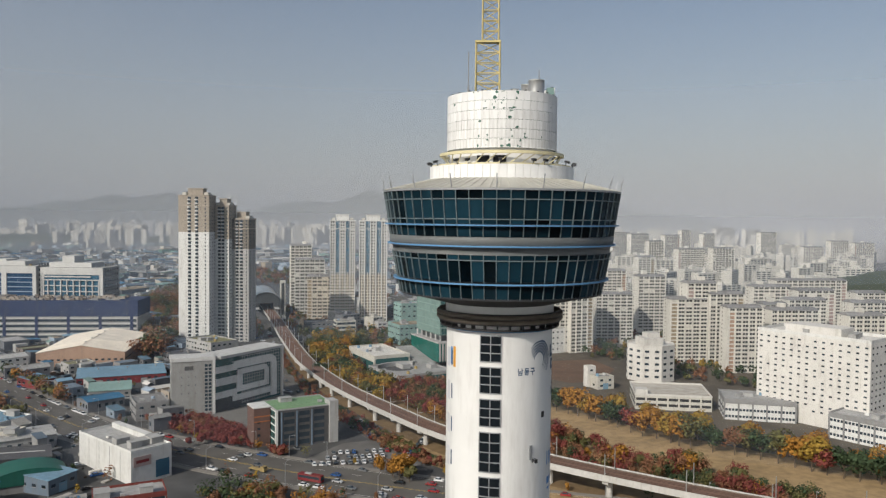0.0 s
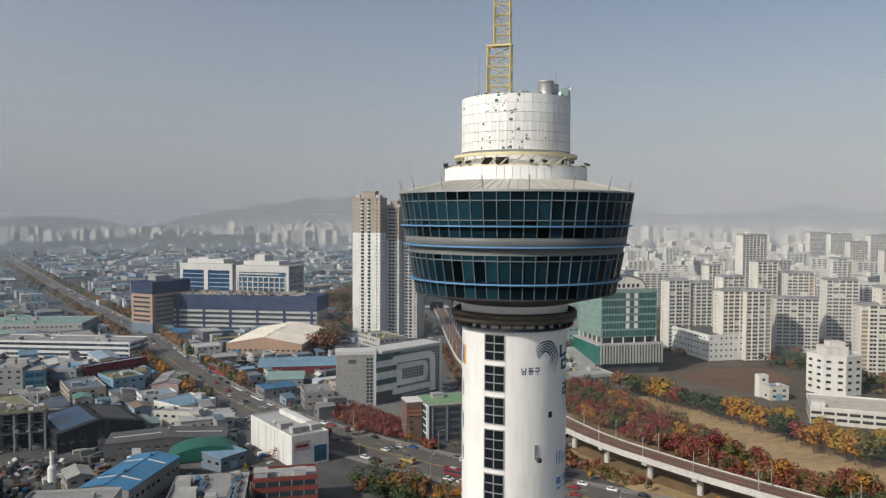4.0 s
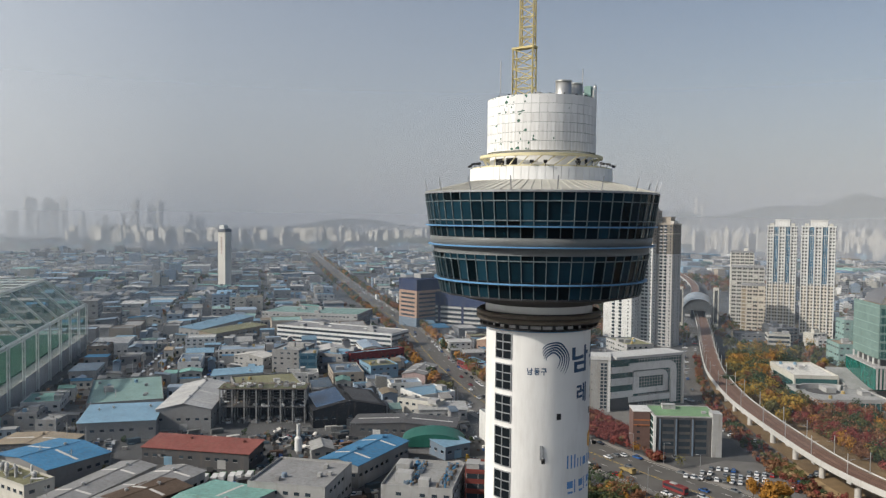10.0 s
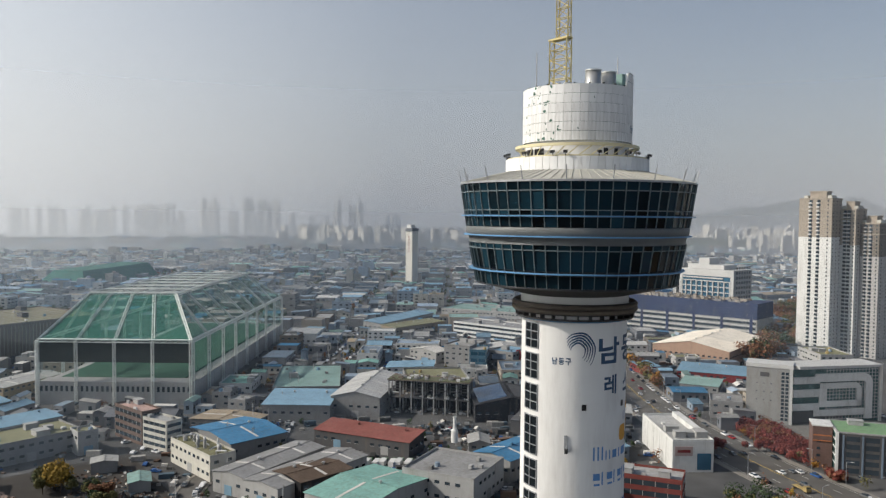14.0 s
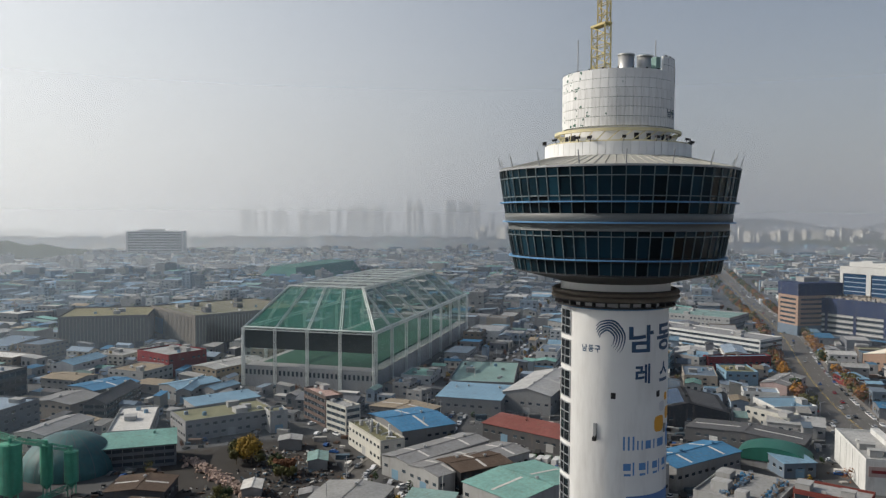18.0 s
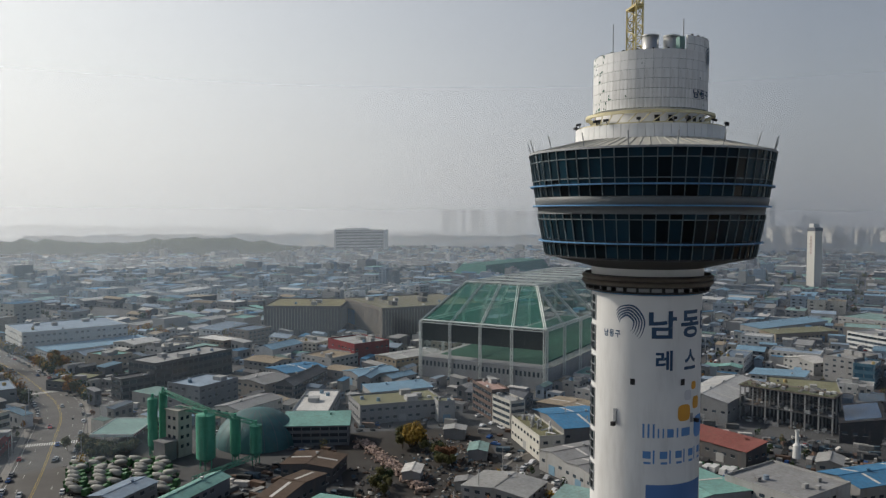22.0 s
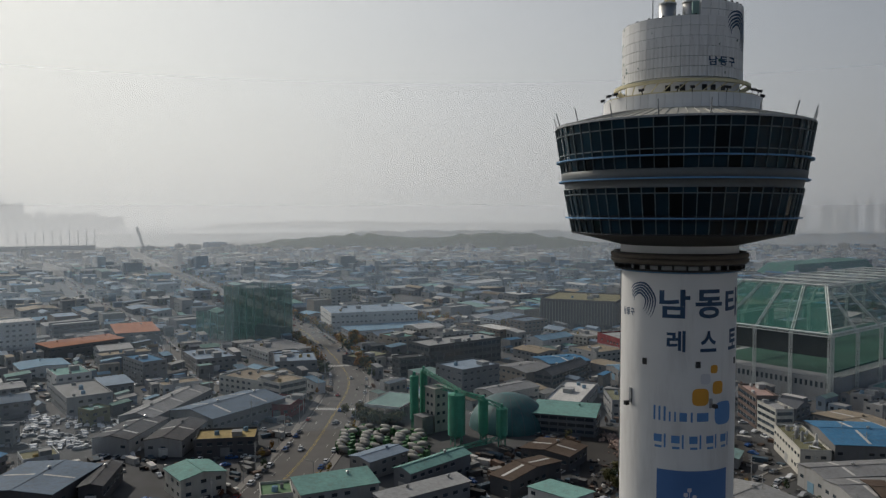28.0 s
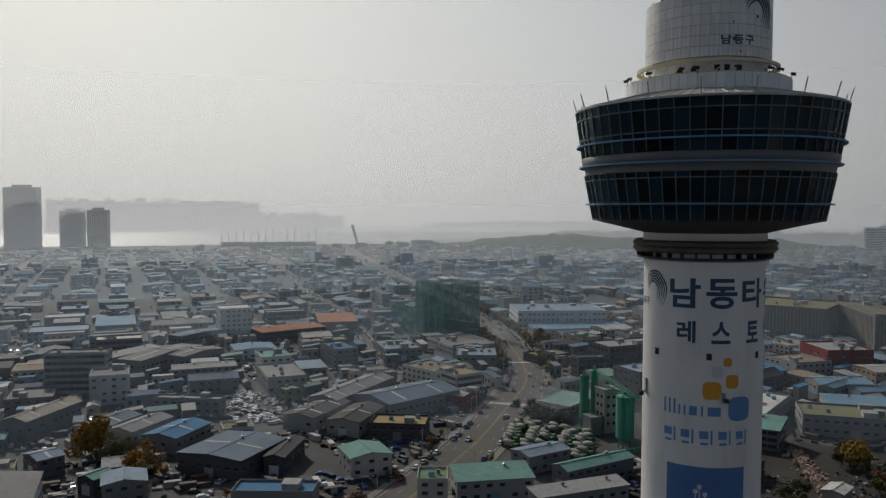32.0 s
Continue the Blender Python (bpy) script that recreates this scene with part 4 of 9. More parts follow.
def apartment(x, y, w, d, rot, h, floors, wall, label, rows=True):
    """A housing slab: plain end walls, piers and balcony fronts on the long sides, dark hipped roofs, lift heads."""
    b = thing("apartment_block", pose(x, y, 0, 0, 0, rot), label, "apartment block", "apartment blocks beyond the park")
    USED.append((x, y, w, d, rot))
    r = random.Random(int(abs(x * 3 + y)))
    tall, twin = floors >= 36, wall == "aptblue" and floors > 30
    cut = h * (0.76 if tall else 0.48 if twin else 1.0)
    lower = {"aptbeige": "white", "aptgray": "aptgray", "aptblue": "aptbeige"}.get(wall, wall) if tall or twin else wall
    upper = {"aptbeige": "beige", "aptgray": "taupe", "aptblue": "white"}.get(wall, wall)
    part("wall", Mesh().box(-w / 2, w / 2, -d / 2, d / 2, 0, cut, bottom=False), WALL[lower], b)
    if cut < h:
        part("upper_wall", Mesh().box(-w / 2, w / 2, -d / 2, d / 2, cut, h), WALL[upper], b, "upper storeys in a second colour")
    fh = h / floors
    n = max(2, round(w / 5.4))
    if tall or twin:
        part("roof_slab", Mesh().box(-w / 2 - 0.4, w / 2 + 0.4, -d / 2 - 0.4, d / 2 + 0.4, h, h + 1.0), WALL["beige" if tall else "white"], b)
        part("roof_slab", Mesh().box(-w / 2 - 0.4, w / 2 + 0.4, -d / 2 - 0.4, d / 2 + 0.4, h - 8, h - 7.2), WALL["beige" if tall else "white"], b)
        for q in (-1, 1):
            part("roof_plant", Mesh().box(q * w * 0.36 - 1.6, q * w * 0.36 + 1.6, -d * 0.3, d * 0.2, h + 1, h + 3.2), WALL["cream"], b)
        part("lift_head", Mesh().box(-w / 4, w / 4, -d / 4, d / 4, h + 1, h + 6).box(-w / 3.6, w / 3.6, -d / 3.6, d / 3.6, h + 6, h + 6.7), WALL["beige" if tall else "white"], b)
    else:
        k = max(1, round(w / 13))
        for i in range(k):
            x0, x1 = -w / 2 + w / k * i - 0.3, -w / 2 + w / k * (i + 1) - 0.25
            part("hipped_roof", Mesh().poly([(x0, -d / 2 - 0.5, h), (x1, -d / 2 - 0.5, h), (x1, d / 2 + 0.5, h), (x0, d / 2 + 0.5, h), (x0 + 0.6, -d / 5, h + 2.0), (x1 - 0.6, -d / 5, h + 2.0), (x1 - 0.6, d / 5, h + 2.0), (x0 + 0.6, d / 5, h + 2.0)],
                 [(3, 2, 1, 0), (4, 5, 6, 7), (0, 1, 5, 4), (1, 2, 6, 5), (2, 3, 7, 6), (3, 0, 4, 7)]), ROOF["gray"], b, "grey hipped roof")
        if r.random() < 0.7:
            px = r.uniform(-0.25, 0.25) * w
            part("lift_head", Mesh().box(px - 2.2, px + 2.2, -2, 2.6, h, h + 4.8), WALL["aptwhite"], b)
    for s in (0, 2, 1, 3):
        run, off = (w, d / 2) if s % 2 == 0 else (d, w / 2)
        at = turn(90 * s)
        facade = Mesh()
        m = n if s % 2 == 0 else max(1, round(run / 6.5))
        for k in range(floors):
            z = k * fh
            for i in range(m):
                px = -run / 2 + run / m * (i + 0.5)
                hw = run / m / 2
                if tall:
                    if s % 2:
                        facade.box(px - 0.5, px + 0.5, -off - 0.04, -off + 0.02, z + fh * 0.35, z + fh * 0.75, 0, at)
                        continue
                    if i:
                        continue
                    for f, q in ((0.36, 1.3), (0.60, 1.3), (0.88, 0.5)):
                        px = -run / 2 + run * f
                        facade.box(px - q, px + q, -off - 0.04, -off + 0.02, z + fh * (0.22 if q > 1 else 0.4), z + fh * 0.85, 0, at)
                        if q > 1:
                            facade.box(px - q - 0.2, px + q * 0.4, -off - 1.0, -off + 0.02, z - fh * 0.06, z + fh * 0.26, 1, at)
                elif twin:
                    blue = k > floors * 0.48
                    corner = blue and s == 0 and (i == 1 or i == m - 2)
                    for o in (-0.5, 0.0, 0.5) if corner else (-0.45, 0.45):
                        half = 0.2 if corner else 0.26
                        facade.box(px + (o - half) * hw, px + (o + half) * hw, -off - 0.05, -off + 0.02, z + (0.08 if corner else fh * 0.36), z + fh * (0.99 if corner else 0.86), 2 if corner else 0, at, top=False, bottom=False)
                elif s % 2 == 0:
                    if r.random() > 0.04:
                        for o in (-0.40, 0.40):
                            facade.box(px + (o - 0.33) * hw, px + (o + 0.33) * hw, -off - 0.05, -off + 0.02, z + fh * 0.38, z + fh * 0.88, 0, at, top=False, bottom=False)
                    facade.box(px - hw * 0.8, px + hw * 0.8, -off - 0.45, -off + 0.02, z + fh * 0.06, z + fh * 0.32, 1, at)
                elif i == 0 and k % 1 == 0 and run > 10:
                    facade.box(px - 0.5, px + 0.5, -off - 0.05, -off + 0.02, z + fh * 0.5, z + fh * 0.8, 0, at)
        part("balcony_front" if s % 2 == 0 else "end_glazing", facade, [GLASS if tall else APTGLASS, WALL[lower], BLUEGLASS], b, kind="stuff")
        if s % 2 == 0 and not tall:
            far = Mesh()
            for i in range(m + 1):
                px = max(-run / 2 + 0.45, min(run / 2 - 0.45, -run / 2 + run / m * i))
                if math.hypot(x, y) < 640:
                    part("pier", Mesh().box(px - 0.45, px + 0.45, -off - 0.75, -off + 0.02, 0, h - 0.1, at=at), WALL["white" if twin else wall], b)
                else:
                    far.box(px - 0.45, px + 0.45, -off - 0.75, -off + 0.02, 0, h - 0.1, at=at)
            if far.f:
                part("facade_ribbing", far, WALL["white" if twin else wall], b, kind="stuff")
    if not tall and not twin and r.random() < 0.55:
        px = r.choice((-1, 1)) * (w / 2 - w / n * 0.5)
        part("painted_strip", Mesh().box(px - w / n * 0.36, px + w / n * 0.36, -d / 2 - 0.10, -d / 2 + 0.02, 0, h * 0.93), WALL[r.choice(("peach", "tan", "pinkish"))], b, "strip of faded orange paint")
    return b


SW, SD = 44.8, 17.5
showroom = block(-139.1, 251.9, 44.8, 17.5, 319.4, 13.0, "flat", 0.0, "white", "lgray", 3, "office", "white flat-roofed showroom building with a parapet by the main road", windows=False)
block(-112.6, 191.1, 23.3, 13.1, 25.9, 12.0, "flat", 0.0, "brick", "lgray", 3, "workshop", "red brick workshop building with a flat grey roof")
ductworks = block(-133.5, 172.7, 26.4, 31.5, 203.8, 10.0, "flat", 0.0, "lgray", "concrete", 2, "factory", "factory with a flat concrete roof full of blue ducts", clutter=False)
block(-174.3, 187.1, 18.8, 39.9, 6.3, 9.0, "gable", 1.6, "gray", "blue", 1, "shed", "factory shed with a bright blue metal roof")
block(-170.7, 144.8, 29.6, 29.7, 111.7, 11.0, "flat", 0.0, "lgray", "gray", 2, "factory", "grey factory block with a flat grey roof")
block(-239.6, 155.3, 49.6, 15.1, 23.0, 7.0, "mono", 2.0, "dgray", "red", 1, "shed", "long low shed with a rust-red metal roof")
block(-305.4, 204.8, 26.7, 60.4, 39.0, 11.0, "gable", 3.0, "gray", "silver", 1, "warehouse", "grey gabled warehouse with a silver metal roof")
block(-309.8, 163.2, 35.0, 31.0, 46.9, 9.0, "mono", 1.5, "gray", "skyblue", 1, "workshop", "workshop with a light blue metal roof")
block(-360.1, 199.9, 38.3, 65.7, 54.6, 8.0, "flat", 0.0, "gray", "tealg", 1, "factory", "low factory with a faded green roof")
block(-307.0, 256.3, 37.0, 36.0, 54.7, 10.0, "flat", 0.0, "gray", "moss", 1, "factory", "low factory with a mossy yellow-green roof")
blackshed = block(-241.4, 250.1, 38.2, 38.9, 51.4, 9.0, "gable", 4.0, "black", "black", 1, "shed", "black gabled shed with dark panels on its roof")
block(-231.1, 99.7, 16.2, 47.1, 17.0, 8.0, "gable", 1.2, "lgray", "gray", 1, "shed", "grey metal shed with ribbed walls")
block(-212.2, 105.2, 18.1, 49.7, 13.3, 8.0, "gable", 1.2, "lgray", "gray", 1, "shed", "grey metal shed with ribbed walls")
block(-205.2, 103.0, 18.1, 23.7, 2.7, 9.0, "gable", 1.0, "black", "brown", 2, "workshop", "dark-clad workshop with a brown roof")
block(-177.8, 109.1, 38.4, 26.8, -76.5, 9.0, "gable", 1.5, "lgray", "mint", 1, "shed", "shed with a pale mint-green metal roof")
block(-278.3, 109.7, 36.7, 28.2, 2.6, 8.0, "gable", 2.0, "gray", "blue", 1, "shed", "double shed with bright blue metal roofs")
block(-312.8, 122.8, 32.8, 19.1, 30.8, 5.0, "gable", 1.0, "dgray", "tan", 1, "shed", "low shed with a tan roof")
engine = block(-259.7, 83.6, 35.8, 11.4, 1.2, 10.0, "flat", 0.0, "cream", "moss", 2, "factory", "cream factory block with machinery on its roof", clutter=False)
ducts = random.Random(31)
for k in range(16):
    px, py, r_, h_ = -15.5 + 2.0 * k, ducts.uniform(-3.8, 3.8), ducts.uniform(0.5, 1.1), ducts.uniform(1.4, 4.2)
    if k % 3:
        part("roof_tank", Mesh().lathe([(r_, 10), (r_, 10 + h_), (r_ * 0.4, 10.5 + h_), (0, 10.5 + h_)], 12), WALL["white" if k % 2 else "lgray"], engine, "white process tank", at=pose(px, py, 0))
    else:
        part("roof_duct", Mesh().rod((px, py, 11.2), (px + 4, -py, 11.6), 0.35, 8).rod((px, py, 10), (px, py, 11.3), 0.35, 8), GALV, engine)
block(-300.9, 83.6, 16.9, 8.5, 14.4, 13.0, "flat", 0.0, "cream", "lgray", 4, "office", "cream four-storey block with rows of small windows")
block(-321.8, 80.4, 25.5, 9.9, 6.9, 15.0, "flat", 0.0, "brownpanel", "pink", 4, "office", "office block with brown bands and dark glazing")
block(-315.8, 54.2, 8.7, 9.7, 91.4, 10.0, "flat", 0.0, "lgray", "moss", 2, "workshop", "grey workshop block with a green roof")
block(-332.8, 140.2, 10.2, 10.6, 32.3, 8.0, "flat", 0.0, "gray", "lgray", 2, "house", "small grey two-storey block in the industrial district")

block(-263.8, 508.4, 58.2, 87.2, 9.6, 11.0, "gable", 5.0, "peach", "tiled", 1, "hangar", "peach-walled hangar with an off-white gabled roof")
block(-213.5, 430.2, 52.5, 27.5, 23.2, 5.0, "mono", 1.5, "redpanel", "skyblue", 1, "shop", "row of shops with a pale blue roof and red walls")
block(-202.0, 385.7, 22.8, 20.8, 21.1, 5.0, "mono", 1.0, "gray", "tealg", 1, "shop", "low shop with a pale green roof")
block(-161.5, 339.5, 16.6, 20.6, 30.2, 9.0, "flat", 0.0, "gray", "gray", 2, "shop", "two-storey grey shop house in the industrial district")
block(-257.7, 408.5, 13.7, 17.5, 62.3, 5.0, "mono", 1.0, "redpanel", "skyblue", 1, "shop", "small red-walled shop with a blue roof")
block(-410.8, 442.9, 115.1, 30.1, 8.3, 12.0, "flat", 0.0, "white", "gray", 3, "factory", "long white factory block with rows of windows")
block(-358.4, 331.5, 19.8, 29.5, 21.7, 15.0, "flat", 0.0, "gray", "concrete", 4, "office", "grey four-storey factory office in the industrial district")
block(-340.5, 328.1, 11.9, 20.6, 39.0, 14.0, "flat", 0.0, "blueglass", "lgray", 3, "office", "small office with blue glazing")
block(-343.3, 363.4, 20.2, 27.1, 10.9, 9.0, "flat", 0.0, "gray", "skyblue", 2, "workshop", "workshop with a pale blue roof")
block(-385.9, 320.9, 25.6, 15.0, 8.5, 8.0, "gable", 2.0, "lgray", "offwhite", 2, "workshop", "pale gabled workshop in the industrial district")
block(-296.7, 350.2, 19.5, 25.2, 57.0, 8.0, "flat", 0.0, "skyblue", "moss", 2, "workshop", "low blue-walled workshop in the industrial district")
block(-263.9, 353.3, 15.5, 35.9, 21.6, 7.0, "gable", 1.5, "pinkish", "gray", 1, "shed", "shed with pink side walls")
block(-225.8, 307.2, 23.5, 23.0, 67.4, 6.0, "flat", 0.0, "white", "skyblue", 1, "shed", "open canopy with a pale blue roof")
block(-197.3, 280.0, 25.7, 15.3, 37.5, 6.0, "mono", 1.0, "lgray", "lgray", 1, "shed", "narrow pale grey shed in the industrial district")
block(-210.2, 278.8, 25.4, 9.0, 4.1, 8.0, "flat", 0.0, "cream", "concrete", 2, "workshop", "cream two-storey workshop in the industrial district")
block(-195.4, 244.2, 51.9, 18.5, 27.8, 6.0, "gable", 1.5, "dgray", "dgray", 1, "shed", "long dark grey shed in the industrial district")
block(-158.7, 227.2, 13.8, 14.7, 69.8, 6.0, "mono", 1.0, "slateblue", "skyblue", 1, "shed", "small shed with slate-blue walls")
block(-325.4, 382.3, 46.0, 8.0, 69.7, 9.0, "flat", 0.0, "redpanel", "skyblue", 1, "shop", "low building with a red and blue roof edge")
block(-523.3, 534.8, 101.8, 53.6, 22.4, 10.0, "flat", 0.0, "lgray", "tealg", 2, "factory", "pale factory with a grey-green roof")
block(-543.6, 421.4, 99.4, 20.2, 109.8, 8.0, "mono", 1.5, "lgray", "skyblue", 1, "shed", "long shed with a pale blue roof")
block(-501.4, 403.1, 65.2, 19.1, 96.1, 8.0, "mono", 1.0, "tan", "moss", 1, "shed", "long shed with an ochre roof")
annexe = block(-635.8, 4.0, 65.8, 62.0, 76.6, 25.0, "flat", 0.0, "taupe", "sedum", 4, "hall", "large grey-brown windowless hall with a dull olive-grey flat roof", windows=False)
market = block(-616.0, 94.7, 88.1, 95.8, 14.1, 27.0, "flat", 0.0, "taupe", "sedum", 4, "hall", "large grey-brown market hall with a ribbed dull olive roof", windows=False)
block(-489.6, 31.2, 34.0, 29.8, 27.5, 14.0, "flat", 0.0, "redpanel", "lgray", 2, "showroom", "red-clad car showroom in the industrial district")
block(-468.2, 9.0, 27.5, 27.1, 41.9, 8.0, "flat", 0.0, "lgray", "tan", 2, "office", "pale two-storey office in the industrial district")
block(-426.9, -15.3, 24.3, 29.5, 30.8, 8.0, "gable", 1.0, "gray", "blue", 2, "workshop", "workshop with a blue roof")
block(-387.1, -13.9, 11.8, 43.6, 61.4, 10.0, "gable", 3.0, "dgray", "dgray", 3, "factory", "dark grey gabled factory in the industrial district")
block(-339.9, -8.2, 18.1, 47.0, 77.5, 7.0, "flat", 0.0, "lgray", "offwhite", 1, "shed", "low block with a white flat roof")
block(-292.9, -11.3, 29.8, 18.0, 81.4, 9.0, "mono", 2.0, "slate", "mint", 3, "workshop", "slate-grey workshop with a pale teal roof")
block(-412.7, 29.9, 19.2, 28.8, 23.2, 7.0, "gable", 1.5, "gray", "skyblue", 1, "shed", "small gabled shed with a blue roof")
block(-407.1, 30.5, 8.4, 34.3, 62.9, 7.0, "gable", 1.5, "gray", "skyblue", 1, "shed", "small gabled shed with a blue roof")
block(-400.8, 45.2, 9.9, 20.3, 33.9, 6.0, "gable", 1.5, "gray", "skyblue", 1, "shed", "small gabled shed with a blue roof")
block(-364.4, 38.5, 36.0, 16.8, 100.7, 7.0, "mono", 1.0, "lgray", "skyblue", 1, "shed", "long shed with a light blue roof")
block(-329.2, 31.4, 44.0, 24.8, 97.2, 9.0, "flat", 0.0, "gray", "moss", 2, "factory", "grey factory block with white and green roofs")
block(-461.3, 63.8, 22.3, 44.0, 30.0, 8.0, "gable", 1.0, "tan", "lgray", 2, "workshop", "khaki workshop with a pale roof")
block(-245.2, -15.6, 21.3, 17.3, 65.3, 6.0, "gable", 1.0, "dgray", "brown", 1, "shed", "low shed with skylights in a brown roof")
block(-214.3, -25.2, 30.3, 9.7, 325.3, 7.0, "gable", 1.5, "dgray", "brown", 1, "shed", "old shed with a dark brown roof")
block(-601.9, -187.8, 55.7, 76.1, 27.5, 15.0, "flat", 0.0, "white", "bluegray", 3, "factory", "large white factory with a pale flat roof")
block(-565.8, -159.0, 79.5, 24.8, 125.5, 5.0, "mono", 1.0, "lgray", "skyblue", 1, "shed", "low shed with a light blue roof")
block(-429.0, -83.6, 58.5, 23.7, 135.6, 18.0, "flat", 0.0, "darkglass", "lgray", 4, "office", "long dark-glazed office building in the industrial district")
block(-402.0, -102.9, 30.9, 11.3, 127.3, 12.0, "flat", 0.0, "darkglass", "dgray", 3, "office", "dark lower wing of an office building")
block(-436.4, -99.1, 28.3, 10.4, 119.1, 6.0, "flat", 0.0, "tan", "moss", 1, "shed", "low shed with a mossy roof")
block(-435.2, -144.9, 27.0, 18.8, 147.6, 5.0, "flat", 0.0, "dgray", "moss", 1, "shed", "low roof with greenish sheets")
block(-327.8, -163.8, 19.6, 17.8, 58.5, 11.0, "flat", 0.0, "cream", "tan", 3, "workshop", "cream three-storey workshop with ribbon windows")
block(-399.0, -182.6, 30.4, 25.9, 23.0, 9.0, "flat", 0.0, "gray", "bluegray", 2, "workshop", "grey block with a pale blue roof")
block(-301.4, -152.4, 13.9, 21.3, 90.0, 6.0, "flat", 0.0, "redpanel", "lgray", 1, "shop", "shop with a dark red fascia")
block(-237.1, -153.8, 24.8, 16.0, 108.2, 7.0, "flat", 0.0, "dgray", "ochre", 2, "shop", "dark building with a yellow ochre flat roof")
block(-222.6, -83.5, 11.7, 20.3, 55.9, 7.0, "gable", 1.0, "gray", "bluegray", 2, "house", "house with a blue-grey roof")
block(-213.9, -60.3, 9.0, 32.3, 55.5, 8.0, "gable", 1.5, "slate", "mint", 2, "workshop", "workshop with a faded teal roof")
block(-184.4, -89.6, 27.5, 12.4, 124.9, 8.0, "mono", 2.0, "lgray", "mint", 2, "workshop", "long workshop with a faded teal roof")
block(-164.6, -103.5, 10.1, 12.2, 114.7, 12.0, "flat", 0.0, "cream", "green", 4, "house", "white corner building with a green roof terrace")
block(-189.5, -59.5, 35.3, 8.0, 135.9, 6.0, "mono", 1.0, "gray", "lgray", 1, "shed", "long low shed with a pale grey roof")
block(-361.5, -263.9, 14.8, 29.9, 142.7, 13.0, "flat", 0.0, "gray", "blue", 4, "office", "four-storey block with blue roof panels")
block(-407.2, -245.3, 25.5, 39.6, 131.5, 8.0, "flat", 0.0, "gray", "bluegray", 2, "workshop", "block with dark blue roof panels")
block(-338.8, -183.8, 33.5, 22.0, 68.1, 10.0, "flat", 0.0, "cream", "tan", 3, "workshop", "long cream workshop with ribbon windows")
block(-416.2, -191.1, 26.7, 19.2, 49.5, 8.0, "flat", 0.0, "gray", "bluegray", 2, "workshop", "grey block with a pale blue roof")
block(-283.5, -173.9, 29.2, 47.4, 67.4, 8.0, "gable", 2.5, "gray", "slateblue", 1, "shed", "gabled shed with a slate-blue roof")
block(-282.6, -205.6, 17.0, 59.0, 90.0, 8.0, "gable", 2.0, "gray", "gray", 1, "shed", "gabled shed with a grey roof")
block(-240.1, -199.8, 16.5, 34.2, 92.1, 7.0, "gable", 1.5, "lgray", "dgray", 1, "shed", "grey shed with a pale strip in its roof")
block(-240.1, -178.3, 15.8, 31.2, 97.1, 7.0, "gable", 1.5, "lgray", "dgray", 1, "shed", "grey shed with a pale strip in its roof")
block(-278.1, -169.7, 26.1, 8.0, 149.6, 6.0, "flat", 0.0, "dgray", "tan", 1, "shed", "low flat-roofed shed in the industrial district")
block(-176.3, -307.6, 12.8, 38.2, 104.3, 9.0, "gable", 2.0, "slate", "beige", 1, "shed", "large shed with a beige gabled roof")
block(-182.0, -272.6, 14.6, 26.0, 96.8, 7.0, "gable", 1.5, "gray", "slateblue", 1, "shed", "shed with a slate-blue roof")
block(-185.0, -256.3, 13.3, 26.7, 95.7, 7.0, "gable", 1.5, "gray", "gray", 1, "shed", "shed with a grey roof")
block(-184.5, -234.7, 16.7, 25.3, 97.4, 7.0, "gable", 1.5, "gray", "blue", 1, "shed", "shed with a blue roof")
block(-227.0, -266.7, 34.5, 8.0, 108.0, 8.0, "flat", 0.0, "gray", "lgray", 2, "workshop", "long grey two-storey block in the industrial district")
block(-173.2, -195.1, 29.0, 31.2, 93.7, 8.0, "gable", 1.0, "dgray", "slateblue", 1, "shed", "double shed with slate-blue roofs and pale skylight strips")
block(-182.6, -177.1, 8.0, 26.3, 107.2, 7.0, "gable", 1.0, "dgray", "dgray", 1, "shed", "dark gabled shed in the industrial district")
block(-143.7, -152.8, 27.6, 11.3, 113.1, 7.0, "flat", 0.0, "gray", "blue", 1, "shed", "shed with a blue flat roof")
block(-135.7, -255.9, 13.3, 10.0, 73.8, 7.0, "gable", 1.2, "slate", "bluegray", 2, "house", "two-storey house with a blue-grey roof")
block(-129.6, -221.2, 8.0, 9.4, 90.5, 6.0, "gable", 1.2, "dgray", "mint", 2, "house", "two-storey house with a pale teal roof")
block(-239.2, -357.8, 32.6, 12.8, 121.1, 22.0, "flat", 0.0, "lgray", "gray", 6, "office", "dark grey mid-rise office block")
block(-433.6, -355.3, 53.9, 21.9, 151.7, 9.0, "mono", 1.0, "dgray", "orange", 2, "shed", "long shed with an orange roof")
block(-498.3, -352.4, 31.7, 48.9, 127.1, 9.0, "mono", 1.0, "dgray", "orange", 2, "shed", "shed with an orange roof")
block(-306.6, -391.2, 50.5, 11.7, -178.0, 8.0, "mono", 1.0, "gray", "lgray", 1, "shed", "long pale-roofed shed in the industrial district")
block(-313.0, -368.2, 60.1, 18.4, -175.6, 9.0, "gable", 1.5, "gray", "gray", 1, "shed", "gabled grey shed in the industrial district")
block(-324.0, -350.3, 35.3, 17.3, 176.1, 9.0, "gable", 1.5, "gray", "gray", 1, "shed", "gabled grey shed in the industrial district")
block(-268.6, -236.6, 10.3, 10.4, 154.8, 7.0, "flat", 0.0, "moss", "mint", 2, "shop", "small shop with a green and yellow front")
